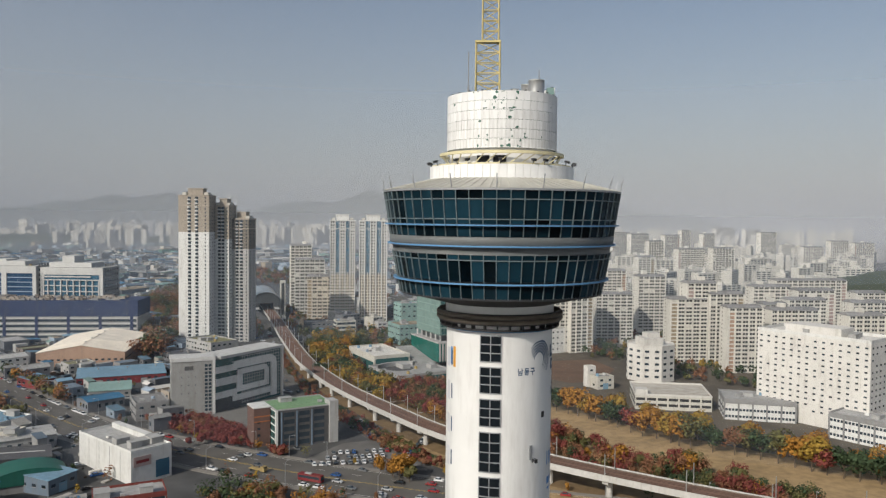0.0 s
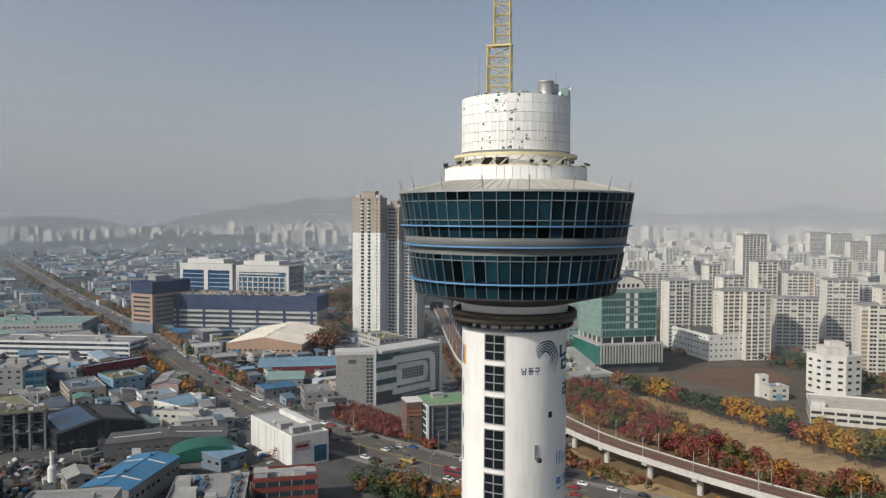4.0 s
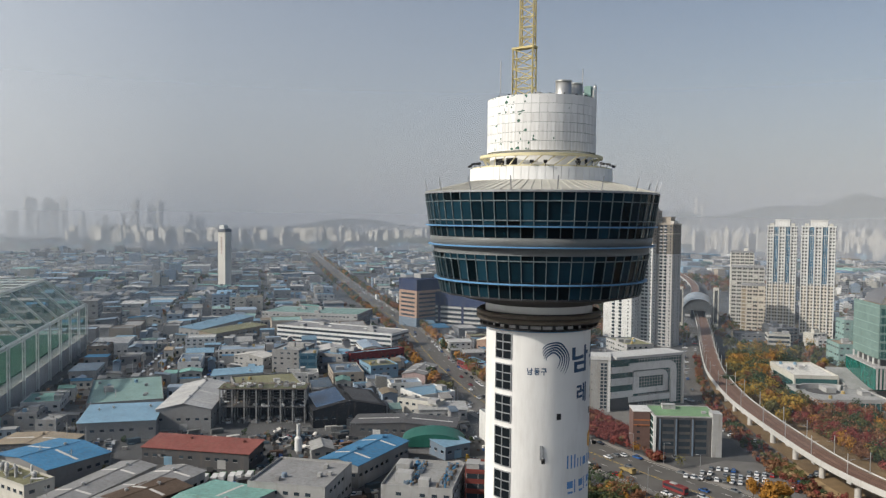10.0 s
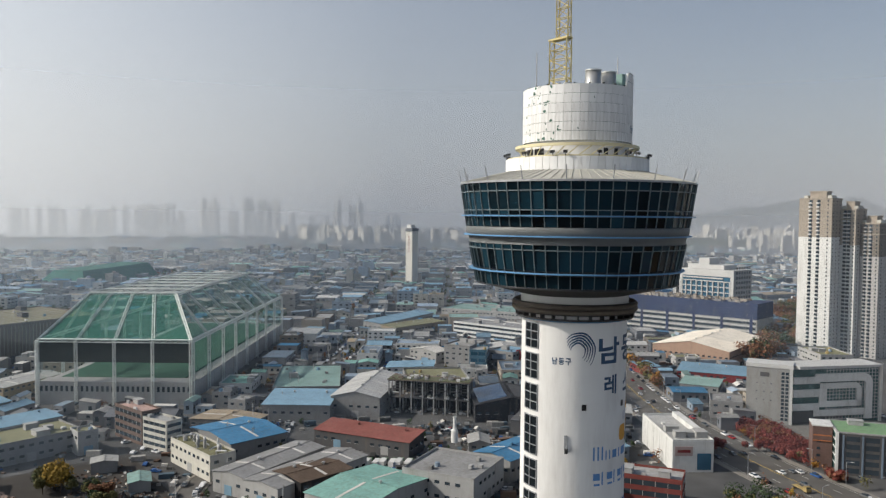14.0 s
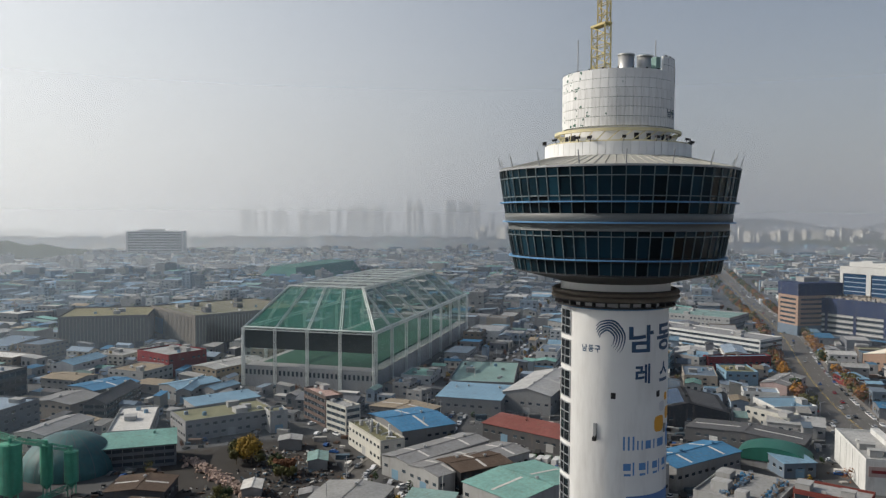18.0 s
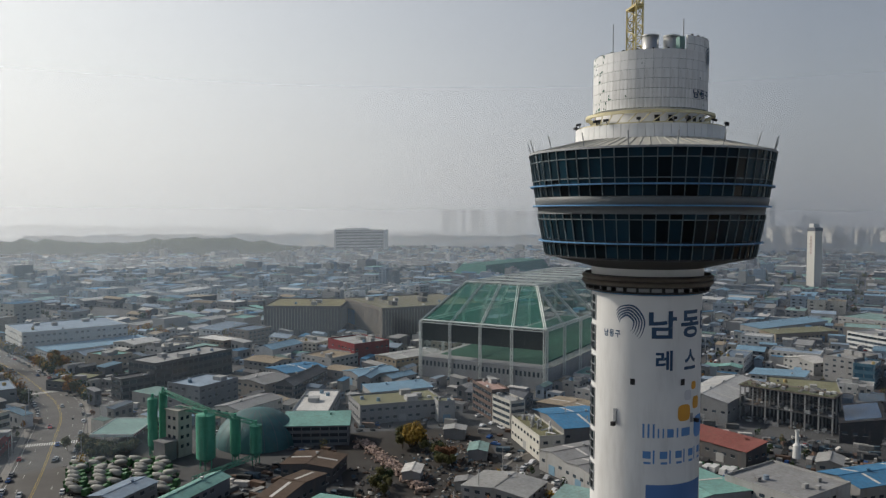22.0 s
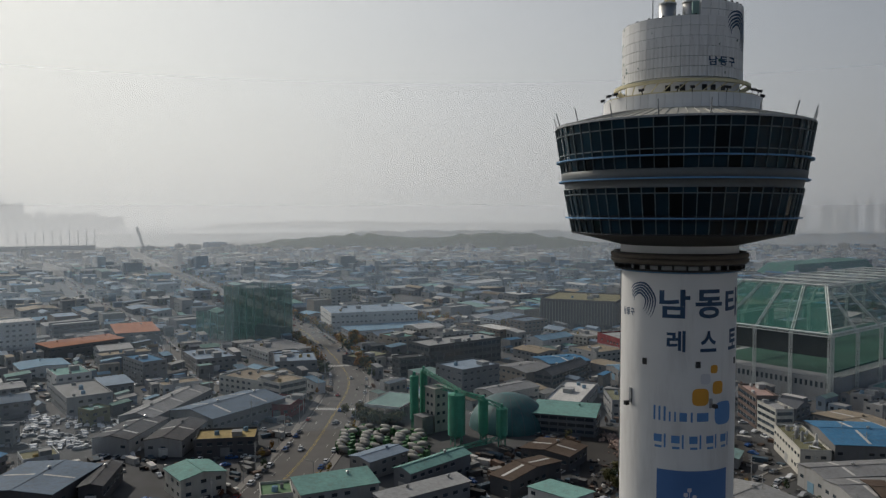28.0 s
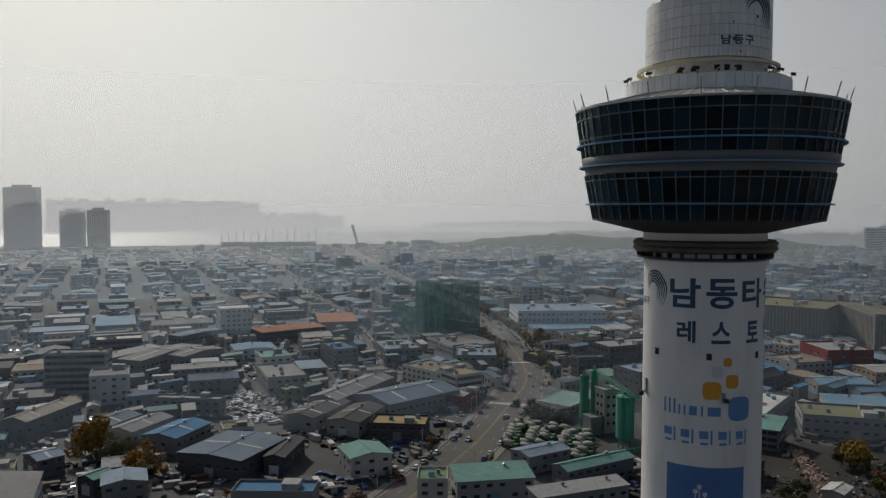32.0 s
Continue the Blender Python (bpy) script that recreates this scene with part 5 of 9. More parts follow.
block(-391.9, -409.9, 41.6, 14.8, 172.3, 8.0, "gable", 1.0, "gray", "slateblue", 1, "shed", "shed with a slate-blue roof")
apartment(183.2, 636.3, 26.1, 13.0, 7.8, 56.0, 19, "aptwhite", "white apartment slab with rows of balconies")
apartment(179.2, 515.4, 29.3, 13.0, 5.6, 48.0, 17, "aptwhite", "white apartment slab with rows of balconies")
apartment(189.2, 517.9, 23.3, 13.0, 7.0, 60.0, 21, "aptwhite", "white apartment slab with rows of balconies")
apartment(207.9, 516.8, 27.2, 13.0, 6.0, 52.0, 18, "aptwhite", "white apartment slab with rows of balconies")
apartment(207.7, 479.2, 25.3, 13.0, 5.1, 46.0, 16, "aptwhite", "white apartment slab with rows of balconies")
apartment(281.6, 611.0, 35.6, 13.0, 6.6, 50.0, 17, "aptwhite", "white apartment slab with rows of balconies")
apartment(246.6, 520.3, 19.3, 13.0, 5.3, 44.0, 15, "aptwhite", "white apartment slab with rows of balconies")
apartment(303.6, 576.9, 32.9, 13.0, 6.3, 50.0, 17, "aptwhite", "white apartment slab with rows of balconies")
apartment(278.7, 538.3, 31.6, 13.0, 5.6, 46.0, 16, "aptwhite", "white apartment slab with rows of balconies")
apartment(253.0, 502.6, 36.8, 13.0, 4.9, 42.0, 14, "aptwhite", "white apartment slab with rows of balconies")
apartment(290.2, 473.6, 27.3, 13.0, 4.7, 42.0, 14, "aptwhite", "white apartment slab with rows of balconies")
apartment(318.8, 522.5, 28.4, 13.0, 5.4, 46.0, 16, "aptwhite", "white apartment slab with rows of balconies")
apartment(339.5, 661.6, 71.1, 13.0, 7.3, 52.0, 18, "aptwhite", "white apartment slab with rows of balconies")
apartment(364.4, 604.3, 27.2, 13.0, 6.1, 46.0, 16, "aptwhite", "white apartment slab with rows of balconies")
apartment(252.4, 923.0, 22.6, 13.0, 11.5, 60.0, 21, "aptwhite", "white apartment slab with rows of balconies")
apartment(165.9, 711.9, 24.7, 13.0, 8.6, 56.0, 19, "aptwhite", "white apartment slab with rows of balconies")
apartment(429.7, 1845.0, 56.0, 13.0, 28.1, 75.0, 26, "aptwhite", "tall white apartment block seen beyond the slabs")
apartment(429.6, 1664.3, 49.7, 13.0, 25.8, 75.0, 26, "aptwhite", "tall white apartment block seen beyond the slabs")
apartment(384.0, 1362.3, 31.9, 13.0, 18.8, 68.0, 23, "aptwhite", "tall white apartment block seen beyond the slabs")
apartment(473.4, 1569.6, 38.6, 13.0, 24.3, 75.0, 26, "aptwhite", "tall white apartment block seen beyond the slabs")
apartment(713.0, 2195.1, 87.9, 13.0, 32.4, 78.0, 27, "aptwhite", "tall white apartment block seen beyond the slabs")
apartment(383.2, 1154.0, 47.1, 13.0, 14.3, 62.0, 21, "aptwhite", "tall white apartment block seen beyond the slabs")
apartment(1030.4, 2806.2, 122.5, 13.0, 37.9, 80.0, 28, "aptwhite", "tall white apartment block seen beyond the slabs")
apartment(430.8, 1147.0, 38.4, 13.0, 14.7, 64.0, 22, "aptwhite", "tall white apartment block seen beyond the slabs")
apartment(966.5, 2384.6, 79.5, 13.0, 34.0, 80.0, 28, "aptwhite", "tall white apartment block seen beyond the slabs")
apartment(810.9, 1893.5, 57.7, 13.0, 28.1, 78.0, 27, "aptwhite", "tall white apartment block seen beyond the slabs")
apartment(632.1, 1809.2, 37.8, 13.0, 25.8, 74.0, 26, "aptwhite", "tall white apartment block seen beyond the slabs")
apartment(674.6, 1367.1, 43.0, 13.0, 15.2, 60.0, 21, "aptwhite", "tall white apartment block seen beyond the slabs")
apartment(851.2, 1619.6, 48.9, 13.0, 18.8, 65.0, 22, "aptwhite", "tall white apartment block seen beyond the slabs")
apartment(890.8, 1593.9, 52.8, 13.0, 17.4, 62.0, 21, "aptwhite", "tall white apartment block seen beyond the slabs")
apartment(49.0, 591.8, 18.8, 13.0, 23.4, 56.0, 19, "aptwhite", "white apartment slab with rows of balconies")
apartment(66.9, 600.8, 20.0, 13.0, 23.3, 54.0, 19, "aptwhite", "white apartment slab with rows of balconies")
apartment(86.7, 555.2, 19.1, 13.0, 23.0, 52.0, 18, "aptwhite", "white apartment slab with rows of balconies")
apartment(104.5, 557.5, 21.0, 13.0, 23.0, 52.0, 18, "aptwhite", "white apartment slab with rows of balconies")
apartment(95.2, 778.9, 14.1, 13.0, 24.4, 58.0, 20, "aptwhite", "white apartment slab with rows of balconies")
apartment(97.6, 648.7, 20.6, 13.0, 23.6, 56.0, 19, "aptwhite", "white apartment slab with rows of balconies")
apartment(167.3, 1010.2, 38.4, 13.0, 30.8, 85.0, 29, "aptwhite", "white apartment slab with rows of balconies")
apartment(136.0, 716.9, 21.0, 13.0, 24.7, 66.0, 23, "aptwhite", "white apartment slab with rows of balconies")
apartment(-210.7, 578.5, 25.4, 18.0, -1.2, 123.0, 40, "aptbeige", "very tall beige apartment tower under completion with white lower storeys")
apartment(-177.0, 868.0, 25.0, 16.0, 15.5, 72.0, 20, "aptwhite", "white mid-rise block with small windows")
apartment(-152.0, 785.0, 32.0, 16.0, 11.1, 60.0, 16, "aptblue", "office block with vertical blue window strips")
apartment(-131.0, 724.0, 26.0, 14.0, 9.0, 46.0, 13, "aptbeige", "beige office block beside taller towers")
apartment(103.0, 566.0, 27.0, 13.0, 5.0, 38.0, 14, "aptwhite", "white apartment slab with rows of balconies")
apartment(142.0, 601.0, 33.0, 13.0, 6.0, 43.0, 15, "aptwhite", "white apartment slab with rows of balconies")
apartment(-191.0, 592.0, 13.0, 16.0, -8.0, 115.0, 38, "aptbeige", "very tall beige apartment tower with a brown top")
apartment(-177.0, 597.0, 16.0, 16.0, -8.0, 104.0, 36, "aptgray", "tall grey apartment tower beside the beige one")
apartment(-107.0, 716.0, 25.0, 18.0, 8.0, 103.0, 34, "aptblue", "tall apartment tower with blue glazed upper balconies")
apartment(-76.0, 716.0, 28.0, 18.0, 6.0, 103.0, 34, "aptblue", "tall apartment tower with blue glazed upper balconies")
WALL["tealpanel"] = mat("wall_tealpanel", (0.045, 0.095, 0.095), 0.25, var=0.25, scale=0.3, spec=0.5)
WALL["brownbrick"] = mat("wall_brownbrick", (0.12, 0.075, 0.065), 0.9, var=0.2, scale=1.5, stain=0.2)
# taller office blocks
for args in ((3.2, 495.6, 41.6, 40.0, 26.0, 57.0),):
    x, y, w, d, rot, h = args
    b = thing("office_building", pose(x, y, 0, 0, 0, rot), "green-glazed office block on a ribbed grey podium", "office")
    USED.append((x, y, 48, 46, rot))
    PALEGREEN = mat("pale_green_glass", (0.17, 0.25, 0.23), 0.22, var=0.2, scale=0.2, spec=0.5)
    PODGREEN = mat("podium_green_glass", (0.012, 0.105, 0.085), 0.15, var=0.25, scale=0.2, spec=0.5)
    part("wall", Mesh().box(-w / 2, w / 2, -d / 2, d / 2, 25, h), PALEGREEN, b, "pale ribbed green glass")
    part("recessed_storey", Mesh().box(-w / 2 + 2.5, w / 2 - 2.5, -d / 2 + 2.5, d / 2 - 2.5, 20, 25), WALL["darkglass"], b)
    for i in range(6):
        for px, py in ((-w / 2 + 0.5 + (w - 1) * i / 5, -d / 2 + 0.5), (-w / 2 + 0.5, -d / 2 + 0.5 + (d - 1) * i / 5)):
            part("column", Mesh().box(px - 0.4, px + 0.4, py - 0.4, py + 0.4, 20, 25), WALL["white"], b)
    for k in range(6):
        z = 25.4 + k * 5.2
        part("window_band", Mesh().box(-w / 2 + 0.6, w / 2 - 0.6, -d / 2 - 0.12, -d / 2 + 0.02, z + 0.3, z + 4.2), TEALGLASS, b)
        part("floor_edge", Mesh().box(-w / 2 - 0.1, w / 2 + 0.1, -d / 2 - 0.45, -d / 2 + 0.02, z + 4.3, z + 4.9), PALEGREEN, b)
        part("side_joint", Mesh().box(-w / 2 - 0.12, -w / 2 + 0.02, -d / 2, d / 2, z + 4.4, z + 4.7), WALL["tealg"], b)
        if 0 < k < 6:
            for px in (-2.6, 3.6):
                part("white_panel", Mesh().box(px, px + 2.6, -d / 2 - 0.3, -d / 2 - 0.1, z + 0.4, z + 4.0), WALL["white"], b)
    for i in range(20):
        px = -w / 2 + w / 20 * (i + 0.5)
        part("mullion", Mesh().box(px - 0.07, px + 0.07, -d / 2 - 0.2, -d / 2 - 0.1, 25.4, 56.6), WALL["tealg"], b)
    part("podium", Mesh().box(-w / 2 - 3, w / 2 + 3, -d / 2 - 4, d / 2 + 3, 7, 20), PODGREEN, b, "deep green glazed podium")
    part("podium_base", Mesh().box(-w / 2 - 1, w / 2 + 1, -d / 2 - 2, d / 2 + 2, 0, 7), WALL["darkglass"], b)
    part("podium_slab", Mesh().box(-w / 2 - 3.3, w / 2 + 3.3, -d / 2 - 4.3, d / 2 + 3.3, 20, 20.8), WALL["lgray"], b)
    for i in range(22):
        px = -w / 2 - 3 + (w + 6) / 22 * (i + 0.5)
        part("podium_fin", Mesh().box(px - 0.5, px + 0.5, -d / 2 - 4.6, -d / 2 - 4, 7.5, 20), WALL["lgray"], b)
    part("roof_deck", Mesh().box(-w / 2 + 0.5, w / 2 - 0.5, -d / 2 + 0.5, d / 2 - 0.5, h, h + 0.25), WALL["tan"], b, "tan roof deck")
    part("roof_edge", Mesh().box(-w / 2, w / 2, -d / 2, -d / 2 + 0.4, h, h + 1.2).box(-w / 2, -w / 2 + 0.4, -d / 2 + 0.4, d / 2, h, h + 1.2), PALEGREEN, b)
    vault, q = Mesh(), 14
    for k in range(q):
        a0, a1 = math.pi * k / q, math.pi * (k + 1) / q
        vault.poly([(17 * math.cos(t), y_, 9.5 * math.sin(t) + (0.3 if lift else 0)) for lift in (0, 1) for t, y_ in ((a0, -10), (a1, -10), (a1, 16), (a0, 16))], [(0, 1, 2, 3), (7, 6, 5, 4), (0, 4, 5, 1), (3, 2, 6, 7)])
    part("roof_vault", vault, WALL["slate"], b, "dark curved roof shell", at=pose(2, 2, h + 0.3))
    part("vault_end", Mesh().poly([(0, -9, 0)] + [(16.6 * math.cos(math.pi * k / q), -9, 9.2 * math.sin(math.pi * k / q)) for k in range(q + 1)], [(0, k + 1, k + 2) for k in range(q)]), WALL["offwhite"], b, at=pose(2, 2, h + 0.3))
    for k in range(7):
        part("vault_window", Mesh().box(-12 + 3.6 * k, -10 + 3.6 * k, -9.1, -9.0, 0.8, 3.4), GLASS, b, at=pose(2, 2, h + 0.3))

hos = thing("hospital", pose(200, 343, 0, 0, 0, -51.5), "large white hospital block with small dark windows above grey podiums", "hospital")
USED.append((200, 343, 67, 67, 45))
part("wall", Mesh().box(-30, 30, -14, 14, 0, 47), WALL["offwhite"], hos)
window_rows(hos, 60, 28, 46, 13, GLASS, False, 6.0, 3, size=(1.5, 0.8), pitch=4.0)
for s in range(4):
    run, off = ((60, 14), (28, 30), (60, 14), (28, 30))[s]
    part("parapet", Mesh().box(-run / 2, run / 2 - 0.3, -off, -off + 0.3, 47, 48.6, at=turn(90 * s)), WALL["white"], hos)
part("roof_house", Mesh().box(-18, 12, -7, 8, 47, 51.5), WALL["offwhite"], hos)
rooftop(hos, 56, 24, 47, 5, 1.5)


def podium(x, y, w, d, rot, h, label):
    """White three-storey wing in a grey frame, ribbon windows split by grey piers."""
    b = thing("clinic_building", pose(x, y, 0, 0, 0, rot), label, "clinic", "hospital wings")
    USED.append((x, y, w, d, rot))
    part("wall", Mesh().box(-w / 2, w / 2, -d / 2, d / 2, 0, h), WALL["white"], b)
    part("roof", Mesh().box(-w / 2 + 0.4, w / 2 - 0.4, -d / 2 + 0.4, d / 2 - 0.4, h, h + 0.15), ROOF["lgray"], b)
    for s in range(4):
        run, off = ((w, d / 2), (d, w / 2), (w, d / 2), (d, w / 2))[s]
        at = turn(90 * s)
        part("grey_cornice", Mesh().box(-run / 2 - 0.3, run / 2 + 0.3, -off - 0.32, -off + 0.1, h - 1.6, h + 0.9, at=at), WALL["gray"], b)
        n = max(2, int(run / 7))
        for i in range(n + 1):
            px = -run / 2 + run * i / n
            part("grey_pier", Mesh().box(px - 0.45, px + 0.45, -off - 0.3, -off, 0, h - 1.6, at=at), WALL["gray"], b)
        for k in range(int(h / 3.7)):
            z = 1.3 + 3.6 * k
            for i in range(n):
                for q in range(4):
                    px = -run / 2 + run / n * (i + 0.15 + 0.235 * q)
                    part("window", Mesh().box(px - 0.62, px + 0.62, -off - 0.07, -off + 0.02, z, z + 1.3, at=at), GLASS, b)
    rooftop(b, w * 0.8, d * 0.7, h, int(w + d), 1.3)


podium(168.0, 352.0, 36, 24, -12.6, 10.5, "white three-storey hospital wing in a grey frame")
podium(207.0, 303.0, 36, 20, -52.0, 12.0, "long white hospital wing with grey piers and cornice")
cp = thing("car_park", pose(128.0, 379.0, 0, 0, 0, 171.6), "low pale concrete car park with dark plates for deck slots", "car park")
USED.append((128, 379, 42, 34, 171.6))
part("wall", Mesh().box(-21, 21, -17, 17, 0, 8), WALL["cream"], cp)
part("top_deck", Mesh().box(-20.6, 20.6, -16.6, 16.6, 8, 8.15), mat("pale_deck", (0.42, 0.39, 0.34), 0.9, var=0.2, scale=0.3, stain=0.5), cp, "stained pale upper deck")
for s in range(4):
    run, off = ((42, 17), (34, 21), (42, 17), (34, 21))[s]
    part("deck_rail", Mesh().box(-run / 2, run / 2, -off - 0.15, -off + 0.15, 8, 9.0, at=turn(90 * s)), WALL["offwhite"], cp)
    for k in range(2):
        n = int(run / 6)
        for i in range(n):
            px = -run / 2 + run / n * (i + 0.5)
            # near-black plate on the wall imitates the shade inside an open slot
            part("deck_slot", Mesh().box(px - run / n * 0.42, px + run / n * 0.42, -off - 0.05, -off + 0.02, 2.0 + 3.2 * k, 3.5 + 3.2 * k, at=turn(90 * s)), DARK, cp)
part("stair_core", Mesh().box(14, 20.5, 10, 16.5, 8.15, 11.2), WALL["offwhite"], cp)
ax = thing("annex_building", pose(136.0, 452.0, 0, 0, 0, 12) @ Matrix.Diagonal((1.25, 1.25, 1.06, 1)), "cream eight-sided hospital annex with small windows", "annex")
USED.append((136, 452, 34, 34, 12))
part("wall", Mesh().lathe([(13.2, 0), (13.2, 22), (0, 22)], 8), WALL["offwhite"], ax)
part("parapet", Mesh().lathe([(13.3, 22), (13.3, 23), (12.9, 23), (12.9, 22)], 8, closed=True), WALL["offwhite"], ax)
part("roof_house", Mesh().box(-6, 5, -5, 6, 22, 26.5).box(-2, 5, -1, 6, 26.5, 29), WALL["offwhite"], ax)
for k in range(5):
    for i in range(8):
        for o in (-2.6, 2.6):
            part("window", Mesh().box(12.1, 12.28, o - 1.1, o + 1.1, 3 + 3.9 * k, 4.4 + 3.9 * k), GLASS, ax, at=turn(22.5 + 45 * i))
school = block(69.0, 577.0, 34, 70, 28.0, 19.0, "flat", 0, "white", "dgray", 4, "school", "long white building with rows of small dark windows", windows=False)
window_rows(school, 34, 70, 19, 4, GLASS, False, 1.0, 3, size=(1.5, 1.1), pitch=4.0)
upper_hall = block(-51.0, 486.0, 27, 48, 28.0, 11.0, "flat", 0, "cream", "offwhite", 2, "hall", "low civic hall with a pale stone roof", windows=False)
part("clerestory", Mesh().box(-12.5, 12.5, -24.1, -23.98, 6.2, 9.6), TEALGLASS, upper_hall, "dark green glass band under the roof")
part("clerestory", Mesh().box(-13.6, -13.48, -22, 16, 1.0, 7.5), TEALGLASS, upper_hall)
civic = block(-26.0, 446.0, 42, 42, 33.0, 6.0, "flat", 0, "lgray", "concrete", 1, "hall", "low glazed civic hall with a broad grey terrace roof", windows=False)
part("glass_front", Mesh().box(-20.5, 20.5, -21.12, -20.98, 0.5, 4.8), TEALGLASS, civic, "green glass front")
part("glass_front", Mesh().box(-21.12, -20.98, -20, 18, 0.5, 4.8), TEALGLASS, civic)
for i in range(15):
    part("glass_fin", Mesh().box(-20.6 + 2.93 * i, -20.4 + 2.93 * i, -21.4, -21.1, 0.3, 5.6), WALL["lgray"], civic)
crescent = Mesh()
for i in range(20):
    a0, a1 = radians(20 + 7 * i), radians(27 + 7 * i)
    crescent.poly([(r_ * math.cos(a), r_ * 0.5 * math.sin(a), z_) for a in (a0, a1) for z_ in (6.0, 9.0) for r_ in (13.0, 15.5)], [(2, 3, 7, 6), (0, 2, 6, 4), (1, 5, 7, 3)])
part("curved_canopy", crescent, WALL["lgray"], civic, "curved grey canopy over the sunken court", at=pose(-6, 6, 0))
part("sunken_court", Mesh().lathe([(0, 6.03), (9.5, 6.03)], 36), WALL["dgray"], civic, at=pose(-6, 5, 0))
block(-19.0, 486.0, 24, 40, 28.0, 6.0, "mono", 6.0, "lgray", "concrete", 1, "hall", "civic hall with a long sloping grey roof", windows=False)
block(97.0, 420.0, 12, 9, 20.0, 7.5, "flat", 0, "cream", "lgray", 2, "pavilion", "small cream pavilion with a flat roof")
block(90.0, 425.0, 6, 5, 20.0, 12.5, "flat", 0, "offwhite", "lgray", 3, "stair tower", "slim pale stair tower beside a pavilion", clutter=False)
block(-35.0, 596.0, 26, 26, 26.0, 16.0, "flat", 0, "tealg", "tan", 3, "office", "low glazed office with a tan roof terrace")
block(-36.0, 620.0, 20, 18, 26.0, 31.0, "flat", 0, "tealg", "lgray", 7, "office", "pale green glazed office block behind the low one")
stop = thing("railway_station", pose(-199.0, 770.0, 0, 0, 0, 16.3), "elevated station with blue-grey vaulted roof and two pale lift towers", "station")
USED.append((-199, 770, 36, 84, 16.3))
part("concourse", Mesh().box(-13.5, 13.5, -40, 40, 0, 8.8, bottom=False), WALL["slate"], stop, "dark lower concourse")
part("platform_wall", Mesh().box(-14, -7, -40, 40, 8.8, 17).box(7, 14, -40, 40, 8.8, 17), WALL["darkglass"], stop, "dark glazed platform walls")
vault, arc_ = Mesh(), [(15.0 * math.cos(radians(180 - 15 * k)), 17 + 11.5 * math.sin(radians(15 * k))) for k in range(13)]
vault.poly([(x_, y_, z_) for y_ in (-42, 42) for x_, z_ in arc_], [(k, k + 1, k + 14, k + 13) for k in range(12)])
part("vaulted_roof", vault, ROOF["bluegray"], stop, "blue-grey sheet metal vault")
gable_ = [(0.95 * x_, -40.5, z_ - 0.3) for x_, z_ in arc_]
part("gable_glazing", Mesh().poly(gable_, [tuple(range(13))]), WALL["darkglass"], stop, "dark glazed gable")
part("gable_glazing", Mesh().poly([(x_, 40.5, z_) for x_, y_, z_ in gable_], [tuple(range(12, -1, -1))]), WALL["darkglass"], stop)
for i in range(9):
    rib_ = Mesh().poly([(x_ * q, y_, z_ + u) for y_ in (-40.2 + 10 * i, -39.7 + 10 * i) for q, u in ((1.0, 0.0), (1.012, 0.25)) for x_, z_ in arc_], [(13 + k, 14 + k, 40 + k, 39 + k) for k in range(12)] + [(k, k + 1, k + 14, k + 13) for k in range(12)])
    part("roof_rib", rib_, WALL["lgray"], stop)
for s in (-1, 1):
    part("lift_tower", Mesh().box(s * 17.2 - 2.6, s * 17.2 + 2.6, -38, -32, 0, 40), WALL["cream"], stop, "pale lift tower")
    part("tower_recess", Mesh().box(s * 17.2 - 1.5, s * 17.2 + 1.5, -38.15, -37.98, 4, 37.5), WALL["darkglass"], stop, "dark glazed recess")
    part("platform_canopy", Mesh().box(s * 10 - 2.5, s * 10 + 2.5, -60, -40, 12.6, 12.9), WALL["lgray"], stop)
block(-120.0, 655.0, 28, 14, 20.0, 9.0, "flat", 0, "slate", "gray", 2, "shop", "low dark shop building near the railway")
block(-95.0, 640.0, 18, 14, 20.0, 12.0, "flat", 0, "cream", "gray", 3, "shop", "small cream shop building near the railway")


PALE_CLADDING = mat("pale_cladding", (0.47, 0.47, 0.46), 0.7, var=0.12, scale=0.4, stain=0.3)


